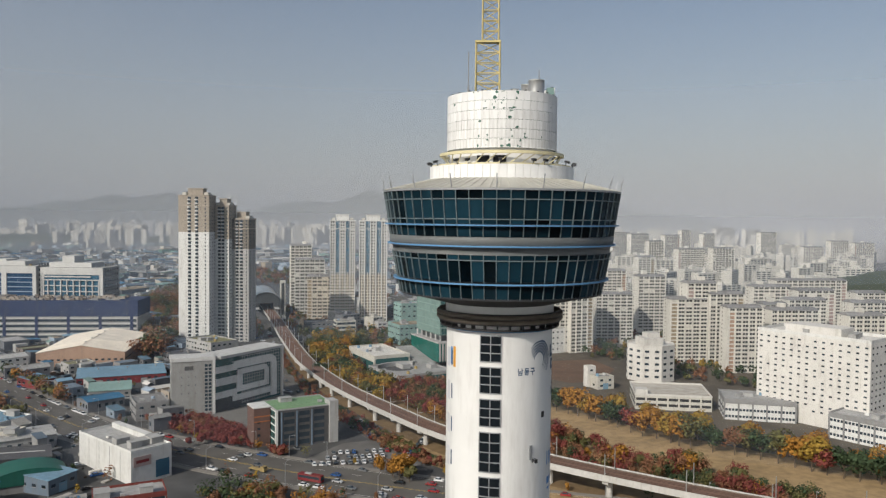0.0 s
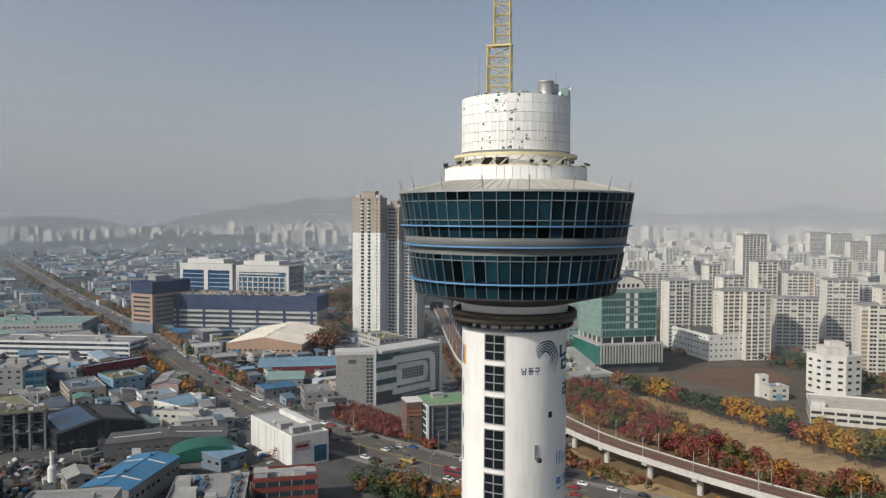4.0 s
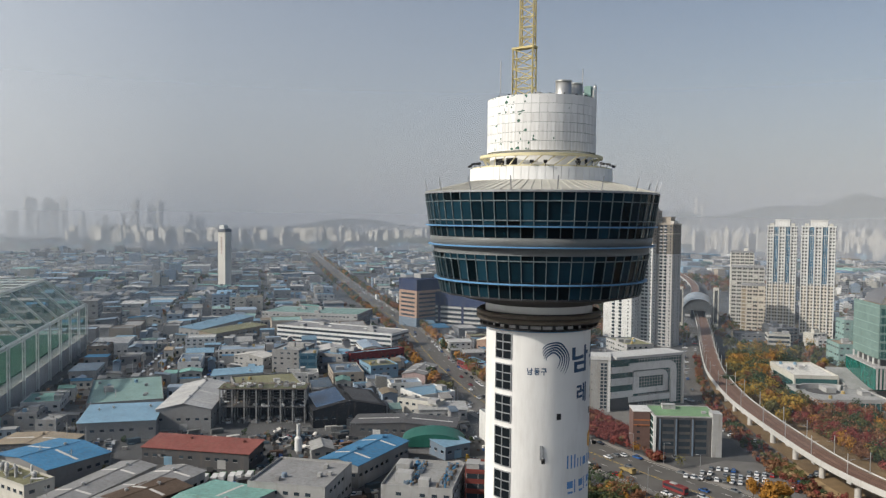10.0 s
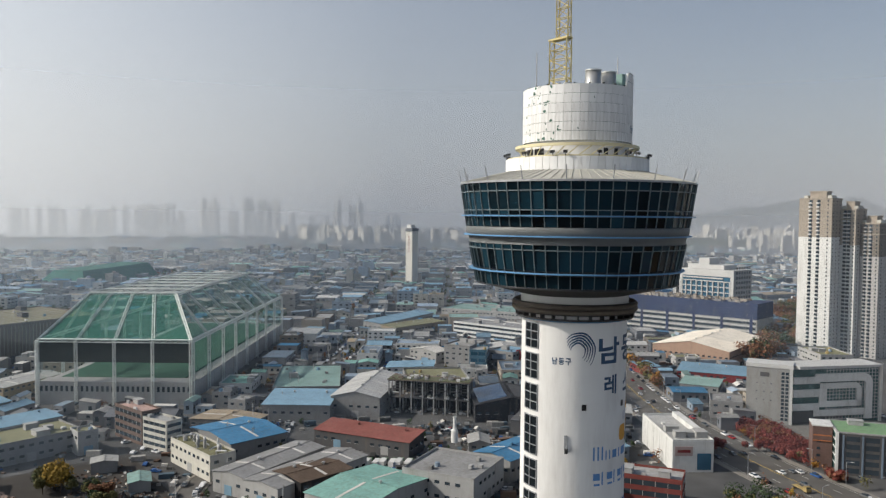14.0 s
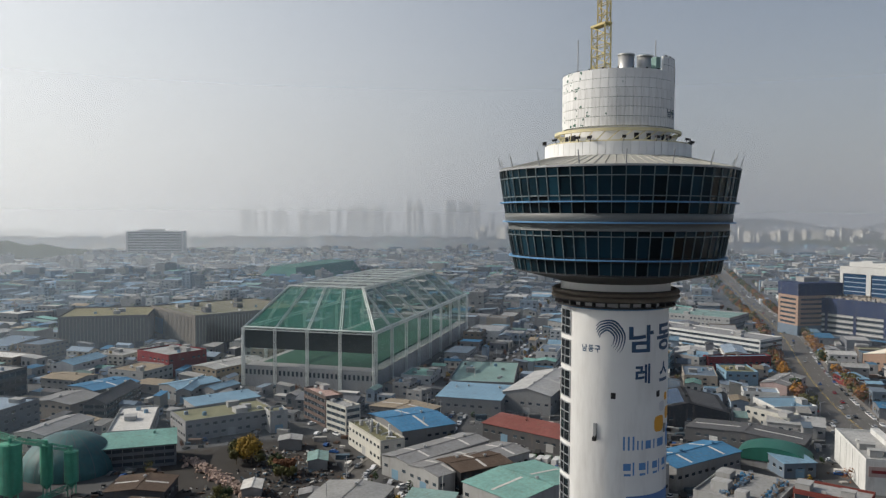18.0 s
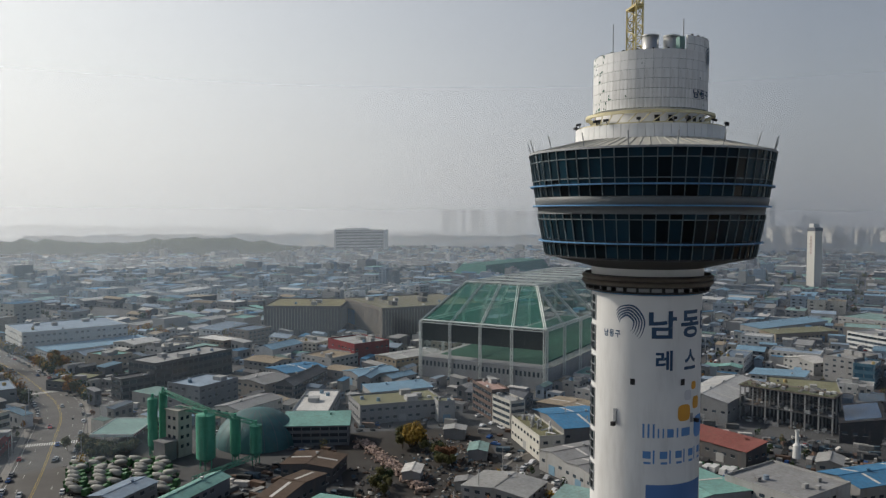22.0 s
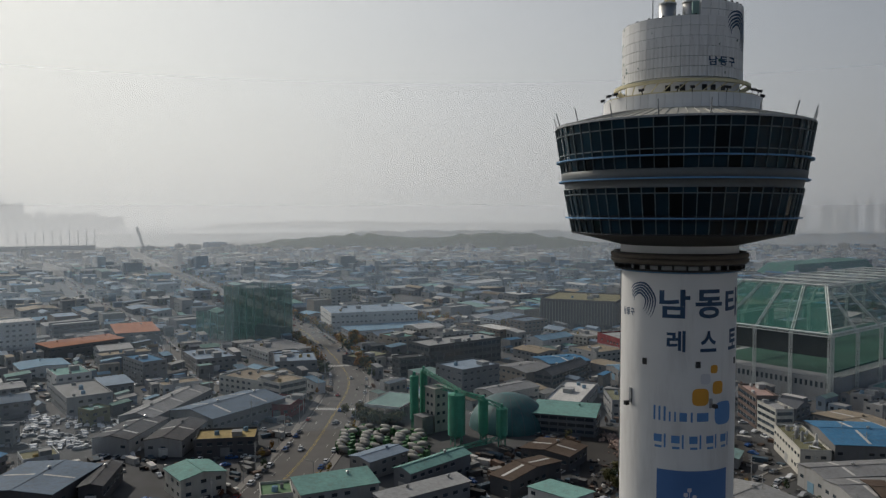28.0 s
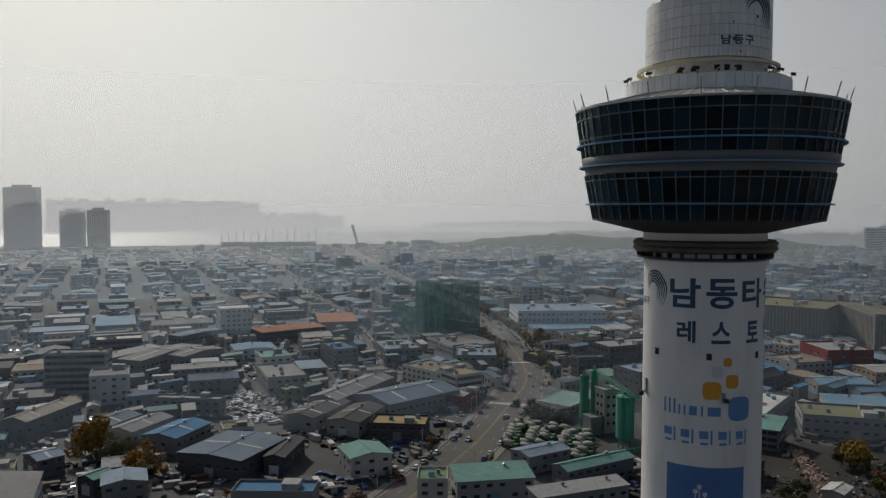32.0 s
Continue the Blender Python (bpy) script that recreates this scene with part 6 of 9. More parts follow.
def framed_office(x, y, w, d, rot, h, cols, rows_, glass, label, grid=True):
    """A white slab whose front is one deep frame, filled with glass and, if wanted, a grid of white bars."""
    b = thing("office_building", pose(x, y, 0, 0, 0, rot), label, "office")
    USED.append((x, y, w, d, rot))
    part("wall", Mesh().box(-w / 2, w / 2, -d / 2 + 1.5, d / 2, 0, h), WALL["lgray"], b)
    part("frame", Mesh().box(-w / 2, -w / 2 + 3.5, -d / 2, -d / 2 + 1.5, 0, h).box(w / 2 - 3.5, w / 2, -d / 2, -d / 2 + 1.5, 0, h).box(-w / 2 + 3.5, w / 2 - 3.5, -d / 2, -d / 2 + 1.5, h - 7, h), PALE_CLADDING, b)
    if not grid:
        part("middle_pier", Mesh().box(-2.5, 2.5, -d / 2, -d / 2 + 1.0, 0, h - 7), PALE_CLADDING, b)
        for k in range(11):
            part("spandrel", Mesh().box(-w / 2 + 3.5, w / 2 - 3.5, -d / 2 + 0.9, -d / 2 + 0.99, 3 + 4.6 * k, 3.9 + 4.6 * k), WALL["bluegray"] if "bluegray" in WALL else WALL["slate"], b)
    part("curtain_glass", Mesh().box(-w / 2 + 3.5, w / 2 - 3.5, -d / 2 + 1.0, -d / 2 + 1.48, 0, h - 7), glass, b)
    if grid:
        top = h - 12
        for k in range(rows_ + 1):
            z = top - 5.6 * k
            part("grid_bar", Mesh().box(-w / 2 + 1, w / 2 - 3.6, -d / 2 - 0.6, -d / 2 + 0.9, z - 0.45, z + 0.45), PALE_CLADDING, b)
        for i in range(cols + 1):
            px = -w / 2 + 1.5 + (w - 5.5) * i / cols
            part("grid_post", Mesh().box(px - 0.45, px + 0.45, -d / 2 - 0.65, -d / 2 + 0.85, 0, top), PALE_CLADDING, b)
        part("upper_bar", Mesh().box(-w / 2 + 3.5, w / 2 - 12, -d / 2 - 0.2, -d / 2 + 0.95, h - 9.5, h - 8.2), PALE_CLADDING, b)
    part("penthouse", Mesh().box(-w / 2 + 6, w / 2 - 14, -d / 2 + 6, d / 2 - 4, h, h + 4.5).box(-w / 2 + 18, -w / 2 + 30, -d / 2 + 8, d / 2 - 8, h + 4.5, h + (11 if grid else 6)), PALE_CLADDING, b)
    rooftop(b, w * 0.9, d * 0.8, h, int(w), 1.2)
    for k in range(11):
        for i in range(6):
            part("window", Mesh().box(w / 2, w / 2 + 0.08, -d / 2 + 5 + 5 * i, -d / 2 + 8 + 5 * i, 6 + 5 * k, 8.6 + 5 * k), GLASS, b)


DEEPBLUE = mat("deep_blue_glass", (0.015, 0.045, 0.10), 0.12, var=0.2, scale=0.1, spec=0.5)
framed_office(-366.0, 702.0, 62.0, 36.0, -2.0, 55.0, 9, 6, BLUEGLASS, "white office block with a square grid of blue windows")
framed_office(-433.0, 704.0, 64.0, 36.0, -2.0, 56.0, 9, 6, DEEPBLUE, "white framed office block with a sheer dark blue glass front", False)
nh = thing("factory_hall", pose(-342.7, 600.8, 0, 0, 0, 5.1), "long factory hall with a navy-blue upper storey over grey floors", "factory")
USED.append((-342.7, 600.8, 152.3, 36.7, 5.1))
part("wall", Mesh().box(-76, 76, -18.2, 18.2, 0, 33.5), WALL["lgray"], nh)
part("navy_band", Mesh().box(-76.3, 76.3, -18.6, 18.6, 20.5, 34), WALL["navy"], nh, "sheer navy-blue cladding")
for k in range(4):
    part("ribbon_window", Mesh().box(-75, 75, -18.35, -18.1, 2.2 + 4.6 * k, 4.2 + 4.6 * k), GLASS, nh)
    part("floor_band", Mesh().box(-75.5, 75.5, -18.75, -18.1, 4.9 + 4.6 * k, 5.7 + 4.6 * k), WALL["offwhite"], nh)
for k in range(6):
    part("navy_pier", Mesh().box(-60 + 26 * k, -57.5 + 26 * k, -18.9, -18.1, 0, 20.5), WALL["navy"], nh)
heap = Mesh()
for _ in range(420):
    px, py, q = rng.uniform(-74, 60), rng.uniform(-16, 16), rng.uniform(0.5, 1.8)
    heap.box(px - q, px + q, py - q * 0.7, py + q * 0.7, 34, 34 + q * rng.uniform(0.5, 1.6), rng.randrange(3))
part("roof_clutter", heap, [WALL["beige"], WALL["brownwall"], WALL["gray"]], nh, "ducts and stacks crowding the roof", kind="stuff")
crane = part("mast_crane", lattice(1.2, 0, 22, 2.0, 0.12, 0.07), STEEL, nh, at=pose(-10, 0, 34))
end = thing("office_tower", pose(-424.0, 580.0, 0, 0, 0, -14.0), "beige end tower of the factory with a navy-blue top", "office")
USED.append((-424, 580, 40, 46, -14))
part("wall", Mesh().box(-7, 20, -23, 23, 0, 36), WALL["peach"], end)
part("navy_top", Mesh().box(-7.3, 20.3, -23.3, 23.3, 36, 47), WALL["navy"], end)
part("navy_plinth", Mesh().box(-7.2, 20.2, -23.2, 23.2, 0, 9), WALL["slateblue"], end)
for k in range(6):
    part("ribbon_window", Mesh().box(20, 20.1, -20, 20, 10.5 + 4.2 * k, 12.3 + 4.2 * k), GLASS, end)
    part("ribbon_window", Mesh().box(-4, 17, -23.1, -23, 10.5 + 4.2 * k, 12.3 + 4.2 * k), GLASS, end)
part("stair_head", Mesh().box(-2, 8, -8, 8, 47, 51).box(-2.3, 8.3, -8.3, 8.3, 51, 51.4), WALL["lgray"], end)

# concrete office by the main road: a blank slab and, at an angle to it, a wing behind nested rounded frames
LW, H_ = 53.4, 30.0
b = thing("office_building", pose(-128.1, 345.0, 0, 0, 0, -30.7), "grey concrete office block with nested rounded pale frames", "office")
USED.append((-122, 373, 22, 62, -30.7))
USED.append((-142, 347, 24, 18, 21.9))
slab = turn(52.6)
part("wall", Mesh().box(-22.2, 0, 0, 13, 0, H_ - 0.8, at=slab), WALL["concrete"], b, "blank concrete front")
part("wing_wall", Mesh().box(-16, -0.9, 0.5, LW, 0, H_ - 1), WALL["gray"], b)
part("roof_cap", Mesh().box(-22.6, 0.4, -0.4, 13.3, H_ - 0.8, H_ + 1.2, at=slab), WALL["silver"], b)
part("wing_roof", Mesh().box(-16.4, 0.5, 4, LW + 0.5, H_ - 1, H_ + 0.5), WALL["silver"], b)
part("sign_plate", Mesh().box(-15.5, -11.0, -0.15, 0.02, H_ - 5.6, H_ - 3.4, at=slab), WALL["dgray"], b, "dark lettering shown as a plain bar")
slot = Mesh().box(-0.75, 0.75, -0.08, 0.02, -0.7, 0.7).mesh("window", GLASS)
for k in range(13):
    for px in (-4.4, -2.4):
        part("window", slot, None, b, at=slab @ pose(px, 0, 2.6 + 2.0 * k))
for k in range(3):
    for px in (-17, -13.5, -10):
        part("window", slot, None, b, at=slab @ pose(px, 0, 12 + 4.4 * k) @ Matrix.Diagonal((0.4, 1, 0.3, 1)))
part("corner_post", Mesh().box(-1.1, 0.3, -0.3, 0.6, 0, H_, at=slab), WALL["silver"], b)
part("wing_glass", Mesh().box(-0.9, -0.3, 0.6, LW - 0.3, 0.5, H_ - 1.2), WALL["tealpanel"], b, "grey-green glazing of the wing")
part("entrance_glass", Mesh().box(-0.32, -0.2, 1, 30, 0.5, 7), WALL["darkglass"], b)
for k in range(15):
    z = 2.0 + 1.85 * k
    part("wing_transom", Mesh().box(-0.32, -0.12, 20, LW - 0.3, z, z + 0.42), WALL["lgray"], b)
for k in range(17):
    yy = 20.4 + 1.95 * k
    part("wing_mullion", Mesh().box(-0.32, -0.1, yy, yy + 0.4, 1.5, H_ - 1.3), WALL["lgray"], b)


def portal(y0, y1, z0, z1, r, t, x0, x1):
    """A flat frame with a rounded far side, t thick, between two depths."""
    m, out, inn, n = Mesh(), [], [], 10
    for k in range(n + 1):
        a = math.pi / 2 * k / n
        out.append((y1 - r + r * math.sin(a), z1 - r + r * math.cos(a)))
        q = max(r - t, 0.3)
        inn.append((y1 - r + q * math.sin(a), z1 - r + q * math.cos(a)))
    out, inn = [(y0, z1)] + out + [(y1, z0)], [(y0, z1 - t)] + inn + [(y1 - t, z0)]
    k = len(out)
    pts = [(x, y, z) for x in (x0, x1) for y, z in out + inn]
    f = []
    for i in range(k - 1):
        f += [(i, i + 1, k + i + 1, k + i), (2 * k + i, 3 * k + i, 3 * k + i + 1, 2 * k + i + 1), (i, 2 * k + i, 2 * k + i + 1, i + 1), (k + i, k + i + 1, 3 * k + i + 1, 3 * k + i)]
    return m.poly(pts, f)


part("outer_frame", portal(13, 47.5, 2, H_ - 3.5, 6, 4.2, -0.3, 0.9), WALL["white"], b, "pale rounded frame")
part("inner_frame", portal(16, 41, 9, H_ - 8.5, 4, 3.0, -0.3, 0.7), WALL["white"], b, "pale rounded inner frame")
part("inner_sill", Mesh().box(-0.3, 0.7, 16, 41, 9, 12), WALL["white"], b)
part("inner_jamb", Mesh().box(-0.3, 0.7, 16, 20, 12, H_ - 11.5), WALL["white"], b)
for z0, z1 in ((21.5, 25.0), (14.5, 18.5), (7.5, 11.0)):
    part("floor_band", Mesh().box(-0.3, 0.5, 0.6, 16, z0, z1), WALL["white"], b)
part("lower_band", Mesh().box(-0.3, 0.5, 13, 44, 4.2, 7.4), WALL["white"], b)
part("end_post", Mesh().box(-0.9, 0.6, LW - 1.2, LW + 0.2, 0, H_), WALL["offwhite"], b)

# green-roofed office with a brick stair tower beside its car park
gb = thing("office_building", pose(-73.8, 297.7, 0, 0, 0, 30) @ Matrix.Diagonal((1.15, 1.15, 0.93, 1)), "dark-walled office with a green roof and a brown brick tower", "office")
USED.append((-75, 297, 40, 23, 30))
part("wall", Mesh().box(-12.7, 12.7, -9.4, 9.4, 0, 19), WALL["dgray"], gb)
part("roof", Mesh().box(-12.4, 12.4, -9.1, 9.1, 19, 19.25), ROOF["green"], gb, "faded green roof coating")
part("parapet", Mesh().box(-12.7, 12.7, -9.4, -9.1, 19, 19.7).box(-12.7, 12.7, 9.1, 9.4, 19, 19.7).box(-12.7, -12.4, -9.1, 9.1, 19, 19.7).box(12.4, 12.7, -9.1, 9.1, 19, 19.7), WALL["lgray"], gb)
part("end_pier", Mesh().box(9.6, 13.4, -10.3, -4.5, 0, 21.5), WALL["lgray"], gb, "pale grey stair pier")
for px in (-10.6, -4.2, 2.2):
    part("pilaster", Mesh().box(px - 0.3, px + 0.3, -9.7, -9.4, 0, 18.2), WALL["slateblue"], gb)
for k in range(5):
    part("glass_band", Mesh().box(-12.85, -12.7, -8.8, 8.8, 1.2 + 3.6 * k, 3.9 + 3.6 * k), TEALGLASS, gb)
    part("white_sill", Mesh().box(-12.95, -12.7, -9.2, 9.2, 4.0 + 3.6 * k, 4.5 + 3.6 * k), WALL["white"], gb)
    for px in (-7.4, -1.0, 5.4):
        part("window", Mesh().box(px - 2.2, px + 2.2, -9.48, -9.38, 1.2 + 3.6 * k, 3.4 + 3.6 * k), GLASS, gb)
part("corner_post", Mesh().box(-13.2, -12.2, -9.9, -9.0, 0, 19.4), WALL["white"], gb)
part("brick_tower", Mesh().box(-20, -13.2, -3, 6, 0, 19.5), WALL["brownbrick"], gb, "brown brick stair tower")
part("tower_cap", Mesh().box(-20.2, -13.0, -3.2, 6.2, 19.5, 20.1), WALL["white"], gb)
part("tower_rail", Mesh().box(-19.8, -13.4, -3.05, -2.9, 15.0, 15.6).box(-19.8, -13.4, -3.3, -3.0, 12.6, 13.0), WALL["orange"], gb)
for k in range(4):
    part("window", Mesh().box(-18.5, -17.3, -3.08, -2.98, 2 + 3.3 * k, 3.2 + 3.3 * k), GLASS, gb)
rooftop(gb, 20, 14, 19.25, 8, 0.8)

# things fixed to neighbouring buildings
part("red_sign", Mesh().box(SW / 2, SW / 2 + 0.25, -SD / 2 + 1.0, -SD / 2 + 8.5, 7.0, 11.0), WALL["pinkish"], showroom, "faded red sign board, its writing a plain field")
part("sign_bar", Mesh().box(SW / 2 + 0.25, SW / 2 + 0.3, -SD / 2 + 2.0, -SD / 2 + 7.5, 8.4, 9.6), WALL["redpanel"], showroom)
part("corner_window", Mesh().box(SW / 2, SW / 2 + 0.1, SD / 2 - 7, SD / 2 - 1, 1.0, 8.0), BLUEGLASS, showroom)
for k in range(4):
    part("joint", Mesh().box(-SW / 2 + 9 * (k + 1), -SW / 2 + 9 * (k + 1) + 0.2, -SD / 2 - 0.06, -SD / 2, 0, 12.5), WALL["gray"], showroom)
part("upstand", Mesh().box(-SW / 2 + 2, SW / 2 - 14, SD / 2 - 4, SD / 2 - 0.6, 13, 15.2), WALL["white"], showroom)

# solar panels on the black shed, blue ducts and plant on the flat roofs
for k in range(9):
    for s in (-1, 1):
        part("solar_panel", Mesh().poly([(s * 2.0, -16 + 3.6 * k, 12.95), (s * 17.0, -16 + 3.6 * k, 9.75), (s * 17.0, -13 + 3.6 * k, 9.75), (s * 2.0, -13 + 3.6 * k, 12.95), (s * 2.0, -16 + 3.6 * k, 13.05), (s * 17.0, -16 + 3.6 * k, 9.85), (s * 17.0, -13 + 3.6 * k, 9.85), (s * 2.0, -13 + 3.6 * k, 13.05)],
             [(3, 2, 1, 0), (4, 5, 6, 7), (0, 1, 5, 4), (1, 2, 6, 5), (2, 3, 7, 6), (3, 0, 4, 7)]), DEEPBLUE if s < 0 else WALL["dgray"], blackshed, "dark solar panel")
drums = Mesh()
for _ in range(150):
    px, py = rng.choice((rng.uniform(-11, -7), rng.uniform(1, 6))), rng.uniform(-13, 13)
    drums.lathe([(0.45, 10.0), (0.45, 10.0 + rng.uniform(0.8, 1.5)), (0, 11.2)], 7, rng.randrange(3), pose(px, py, 0))
part("stock", drums, [ROOF["blue"], WALL["slateblue"], WALL["brownwall"]], ductworks, "rows of small blue drums and rusty boxes", kind="stuff")
for x, y, w, d, h in ((6, 8, 3, 2.5, 3.6), (9, -5, 2.6, 3.2, 3.0), (-2, 11, 2, 2, 2.4)):
    part("stair_head", Mesh().box(x - w, x + w, y - d, y + d, 10, 10 + h).box(x - w + 0.4, x + w - 0.4, y - d + 0.4, y + d - 0.4, 10 + h, 10.1 + h), WALL["lgray"], ductworks)

# steel-framed works, its bays open
frm = thing("steel_frame", pose(-270, 220, 0, 0, 0, 36.0) @ Matrix.Diagonal((1.45, 1.1, 1.0, 1)), "rusty open steel frame of a half-dismantled factory hall", "steel frame")
USED.extend(((-270, 220, 45, 16, 36), (-256, 207, 34, 24, 36)))
for i in range(8):
    for j in range(3):
        part("column", Mesh().box(-15.2 + 4.3 * i, -14.7 + 4.3 * i, -6.2 + 6 * j, -5.8 + 6 * j, 0, 18), WALL["gray"], frm)
for z in (8.4, 13.0, 17.4):
    for j in range(3):
        part("beam", Mesh().box(-15.2, 15.4, -6.2 + 6 * j, -5.8 + 6 * j, z, z + 0.4), WALL["dgray"], frm)
part("roof_deck", Mesh().box(-15.6, 15.8, -6.6, 6.6, 18, 18.4), WALL["brownwall"], frm)
part("back_wall", Mesh().box(-15, 15, 6.1, 6.4, 0, 18), WALL["black"], frm)
part("floor_deck", Mesh().box(-15.2, 15.4, -5.6, 6.0, 8.1, 8.35), WALL["dgray"], frm)
part("green_terrace", Mesh().box(-15.2, 15.4, -6.2, 2.5, 18.4, 18.7), mat("mossy_terrace", (0.10, 0.105, 0.06), 0.95, var=0.4, scale=0.5, bump=0.3), frm, "mossy roof terrace")
junk = Mesh()
for _ in range(160):
    px, py, q = rng.uniform(-14.5, 14.5), rng.uniform(-5.5, 5.5), rng.uniform(0.25, 0.8)
    z = rng.choice((0, 0, 8.35, 18.7, 18.7))
    junk.box(px - q, px + q, py - q, py + q, z, z + q * rng.uniform(0.8, 2.2), rng.randrange(3))
part("storage", junk, [WALL["brownwall"], WALL["gray"], WALL["white"]], frm, "goods stacked on the open floors", kind="stuff")

# golf practice range: a base building, lattice posts, a tent of green net
NET = bpy.data.materials.new("green_net")
NET.use_nodes = True
nn_, ll_ = NET.node_tree.nodes, NET.node_tree.links
dif, tra, mx = nn_.new("ShaderNodeBsdfDiffuse"), nn_.new("ShaderNodeBsdfTransparent"), nn_.new("ShaderNodeMixShader")
dif.inputs["Color"].default_value = (0.035, 0.16, 0.12, 1)
nz = nn_.new("ShaderNodeTexNoise")
nz.inputs["Scale"].default_value = 0.15
mr = nn_.new("ShaderNodeMapRange")
mr.inputs["To Min"].default_value, mr.inputs["To Max"].default_value = 0.34, 0.66
tc = nn_.new("ShaderNodeTexCoord")
ll_.new(tc.outputs["Object"], nz.inputs["Vector"])
ll_.new(nz.outputs["Fac"], mr.inputs["Value"])
ll_.new(mr.outputs["Result"], mx.inputs["Fac"])
ll_.new(tra.outputs[0], mx.inputs[1])
ll_.new(dif.outputs[0], mx.inputs[2])
ll_.new(mx.outputs[0], nn_["Material Output"].inputs["Surface"])
NETTHIN = NET.copy()
NETTHIN.name = "thin_green_net"
for q in NETTHIN.node_tree.nodes:
    if q.bl_idname == "ShaderNodeMapRange":
        q.inputs["To Min"].default_value, q.inputs["To Max"].default_value = 0.10, 0.34
    if q.bl_idname == "ShaderNodeBsdfDiffuse":
        q.inputs["Color"].default_value = (0.10, 0.26, 0.20, 1)
NETDARK = mat("dark_net_skirt", (0.025, 0.032, 0.03), 0.9, var=0.3, scale=0.3)
TURF = mat("green_turf", (0.025, 0.085, 0.055), 0.95, var=0.35, scale=0.2)
golf = thing("golf_range", pose(-366.0, 127.0, 0, 0, 0, 47.8), "golf practice range under green net on white lattice posts", "golf range")
# local x runs back along the front from the near corner, y runs to the rear
FW, FD, EAVE, TOP = -85.0, 240.0, 36.0, 58.0
USED.append((-483, 177, 90, 246, 47.8))
part("base_wall", Mesh().box(FW, 0, 0, 12, 0, 13), WALL["lgray"], golf)
part("side_wall", Mesh().box(-8, 0, 12, FD, 0, 12), WALL["lgray"], golf)
part("rear_wall", Mesh().box(FW, 0, FD, FD + 4, 0, 13), WALL["lgray"], golf)
part("far_wall", Mesh().box(FW, FW + 6, 12, FD, 0, 12), WALL["lgray"], golf)
for i in range(30):
    px = FW + 85 / 30 * (i + 0.5)
    part("window", Mesh().box(px - 0.7, px + 0.7, -0.06, 0.02, 7.5, 10.5), GLASS, golf)
part("turf", Mesh().box(FW + 6, -8, 12, FD, 12.2, 12.8), TURF, golf, "worn green artificial turf")
part("dark_skirt", Mesh().box(FW, 0, -0.4, 0.2, 24, EAVE), NETDARK, golf, "dark cloth skirt under the eaves")


def truss(p, q, wdt, bay, leg=0.22, brace=0.11):
    """A square lattice girder between two places."""
    p, q = Vector(p), Vector(q)
    at = Matrix.Translation(p) @ (q - p).to_track_quat("Z", "Y").to_matrix().to_4x4()
    src = lattice(wdt, 0, (q - p).length, bay, leg, brace)
    m = Mesh()
    m.poly(src.v, src.f, 0, at)
    return m


NETSTEEL = mat("white_lattice_steel", (0.60, 0.62, 0.60), 0.5, 0.2, var=0.1, scale=0.5)
for i in range(5):
    px = FW * i / 4
    part("front_post", truss((px, -1, 0), (px, -1, EAVE), 1.3, 3, 0.15, 0.08), NETSTEEL, golf)
    part("front_rafter", truss((px, 0, EAVE), (FW * 0.27 + px * 0.61, 42, TOP), 1.3, 3, 0.16, 0.08), NETSTEEL, golf)
for j in range(9):
    py = FD * j / 8
    part("side_post", truss((1, py, 0), (1, py, EAVE), 1.3, 3, 0.16, 0.08), NETSTEEL, golf)
    part("side_post", truss((FW - 1, py, 0), (FW - 1, py, EAVE), 1.3, 3, 0.16, 0.08), NETSTEEL, golf)
    yy = max(42, min(FD - 30, py))
    part("side_rafter", truss((0, py, EAVE), (FW * 0.27, yy, TOP), 1.1, 3, 0.15, 0.07), NETSTEEL, golf)
    part("side_rafter", truss((FW, py, EAVE), (FW * 0.88, yy, TOP), 1.1, 3, 0.15, 0.07), NETSTEEL, golf)
for j in range(8):
    py = 42 + (FD - 72) * j / 7
    part("ridge_girder", truss((FW * 0.27, py, TOP), (FW * 0.88, py, TOP), 1.6, 3), NETSTEEL, golf)
for a, c in ((0.27, 0.27), (0.88, 0.88), (0.5, 0.5)):
    part("top_girder", truss((FW * a, 42, TOP), (FW * c, FD - 30, TOP), 1.6, 3), NETSTEEL, golf)
part("eave_girder", truss((FW, 0, EAVE), (0, 0, EAVE), 1.6, 3), NETSTEEL, golf)
part("eave_girder", truss((0, 0, EAVE), (0, FD, EAVE), 1.6, 3), NETSTEEL, golf)
part("eave_girder", truss((FW, 0, EAVE), (FW, FD, EAVE), 1.6, 3), NETSTEEL, golf)
x0, x1, x2, x3 = FW, FW * 0.88, FW * 0.27, 0
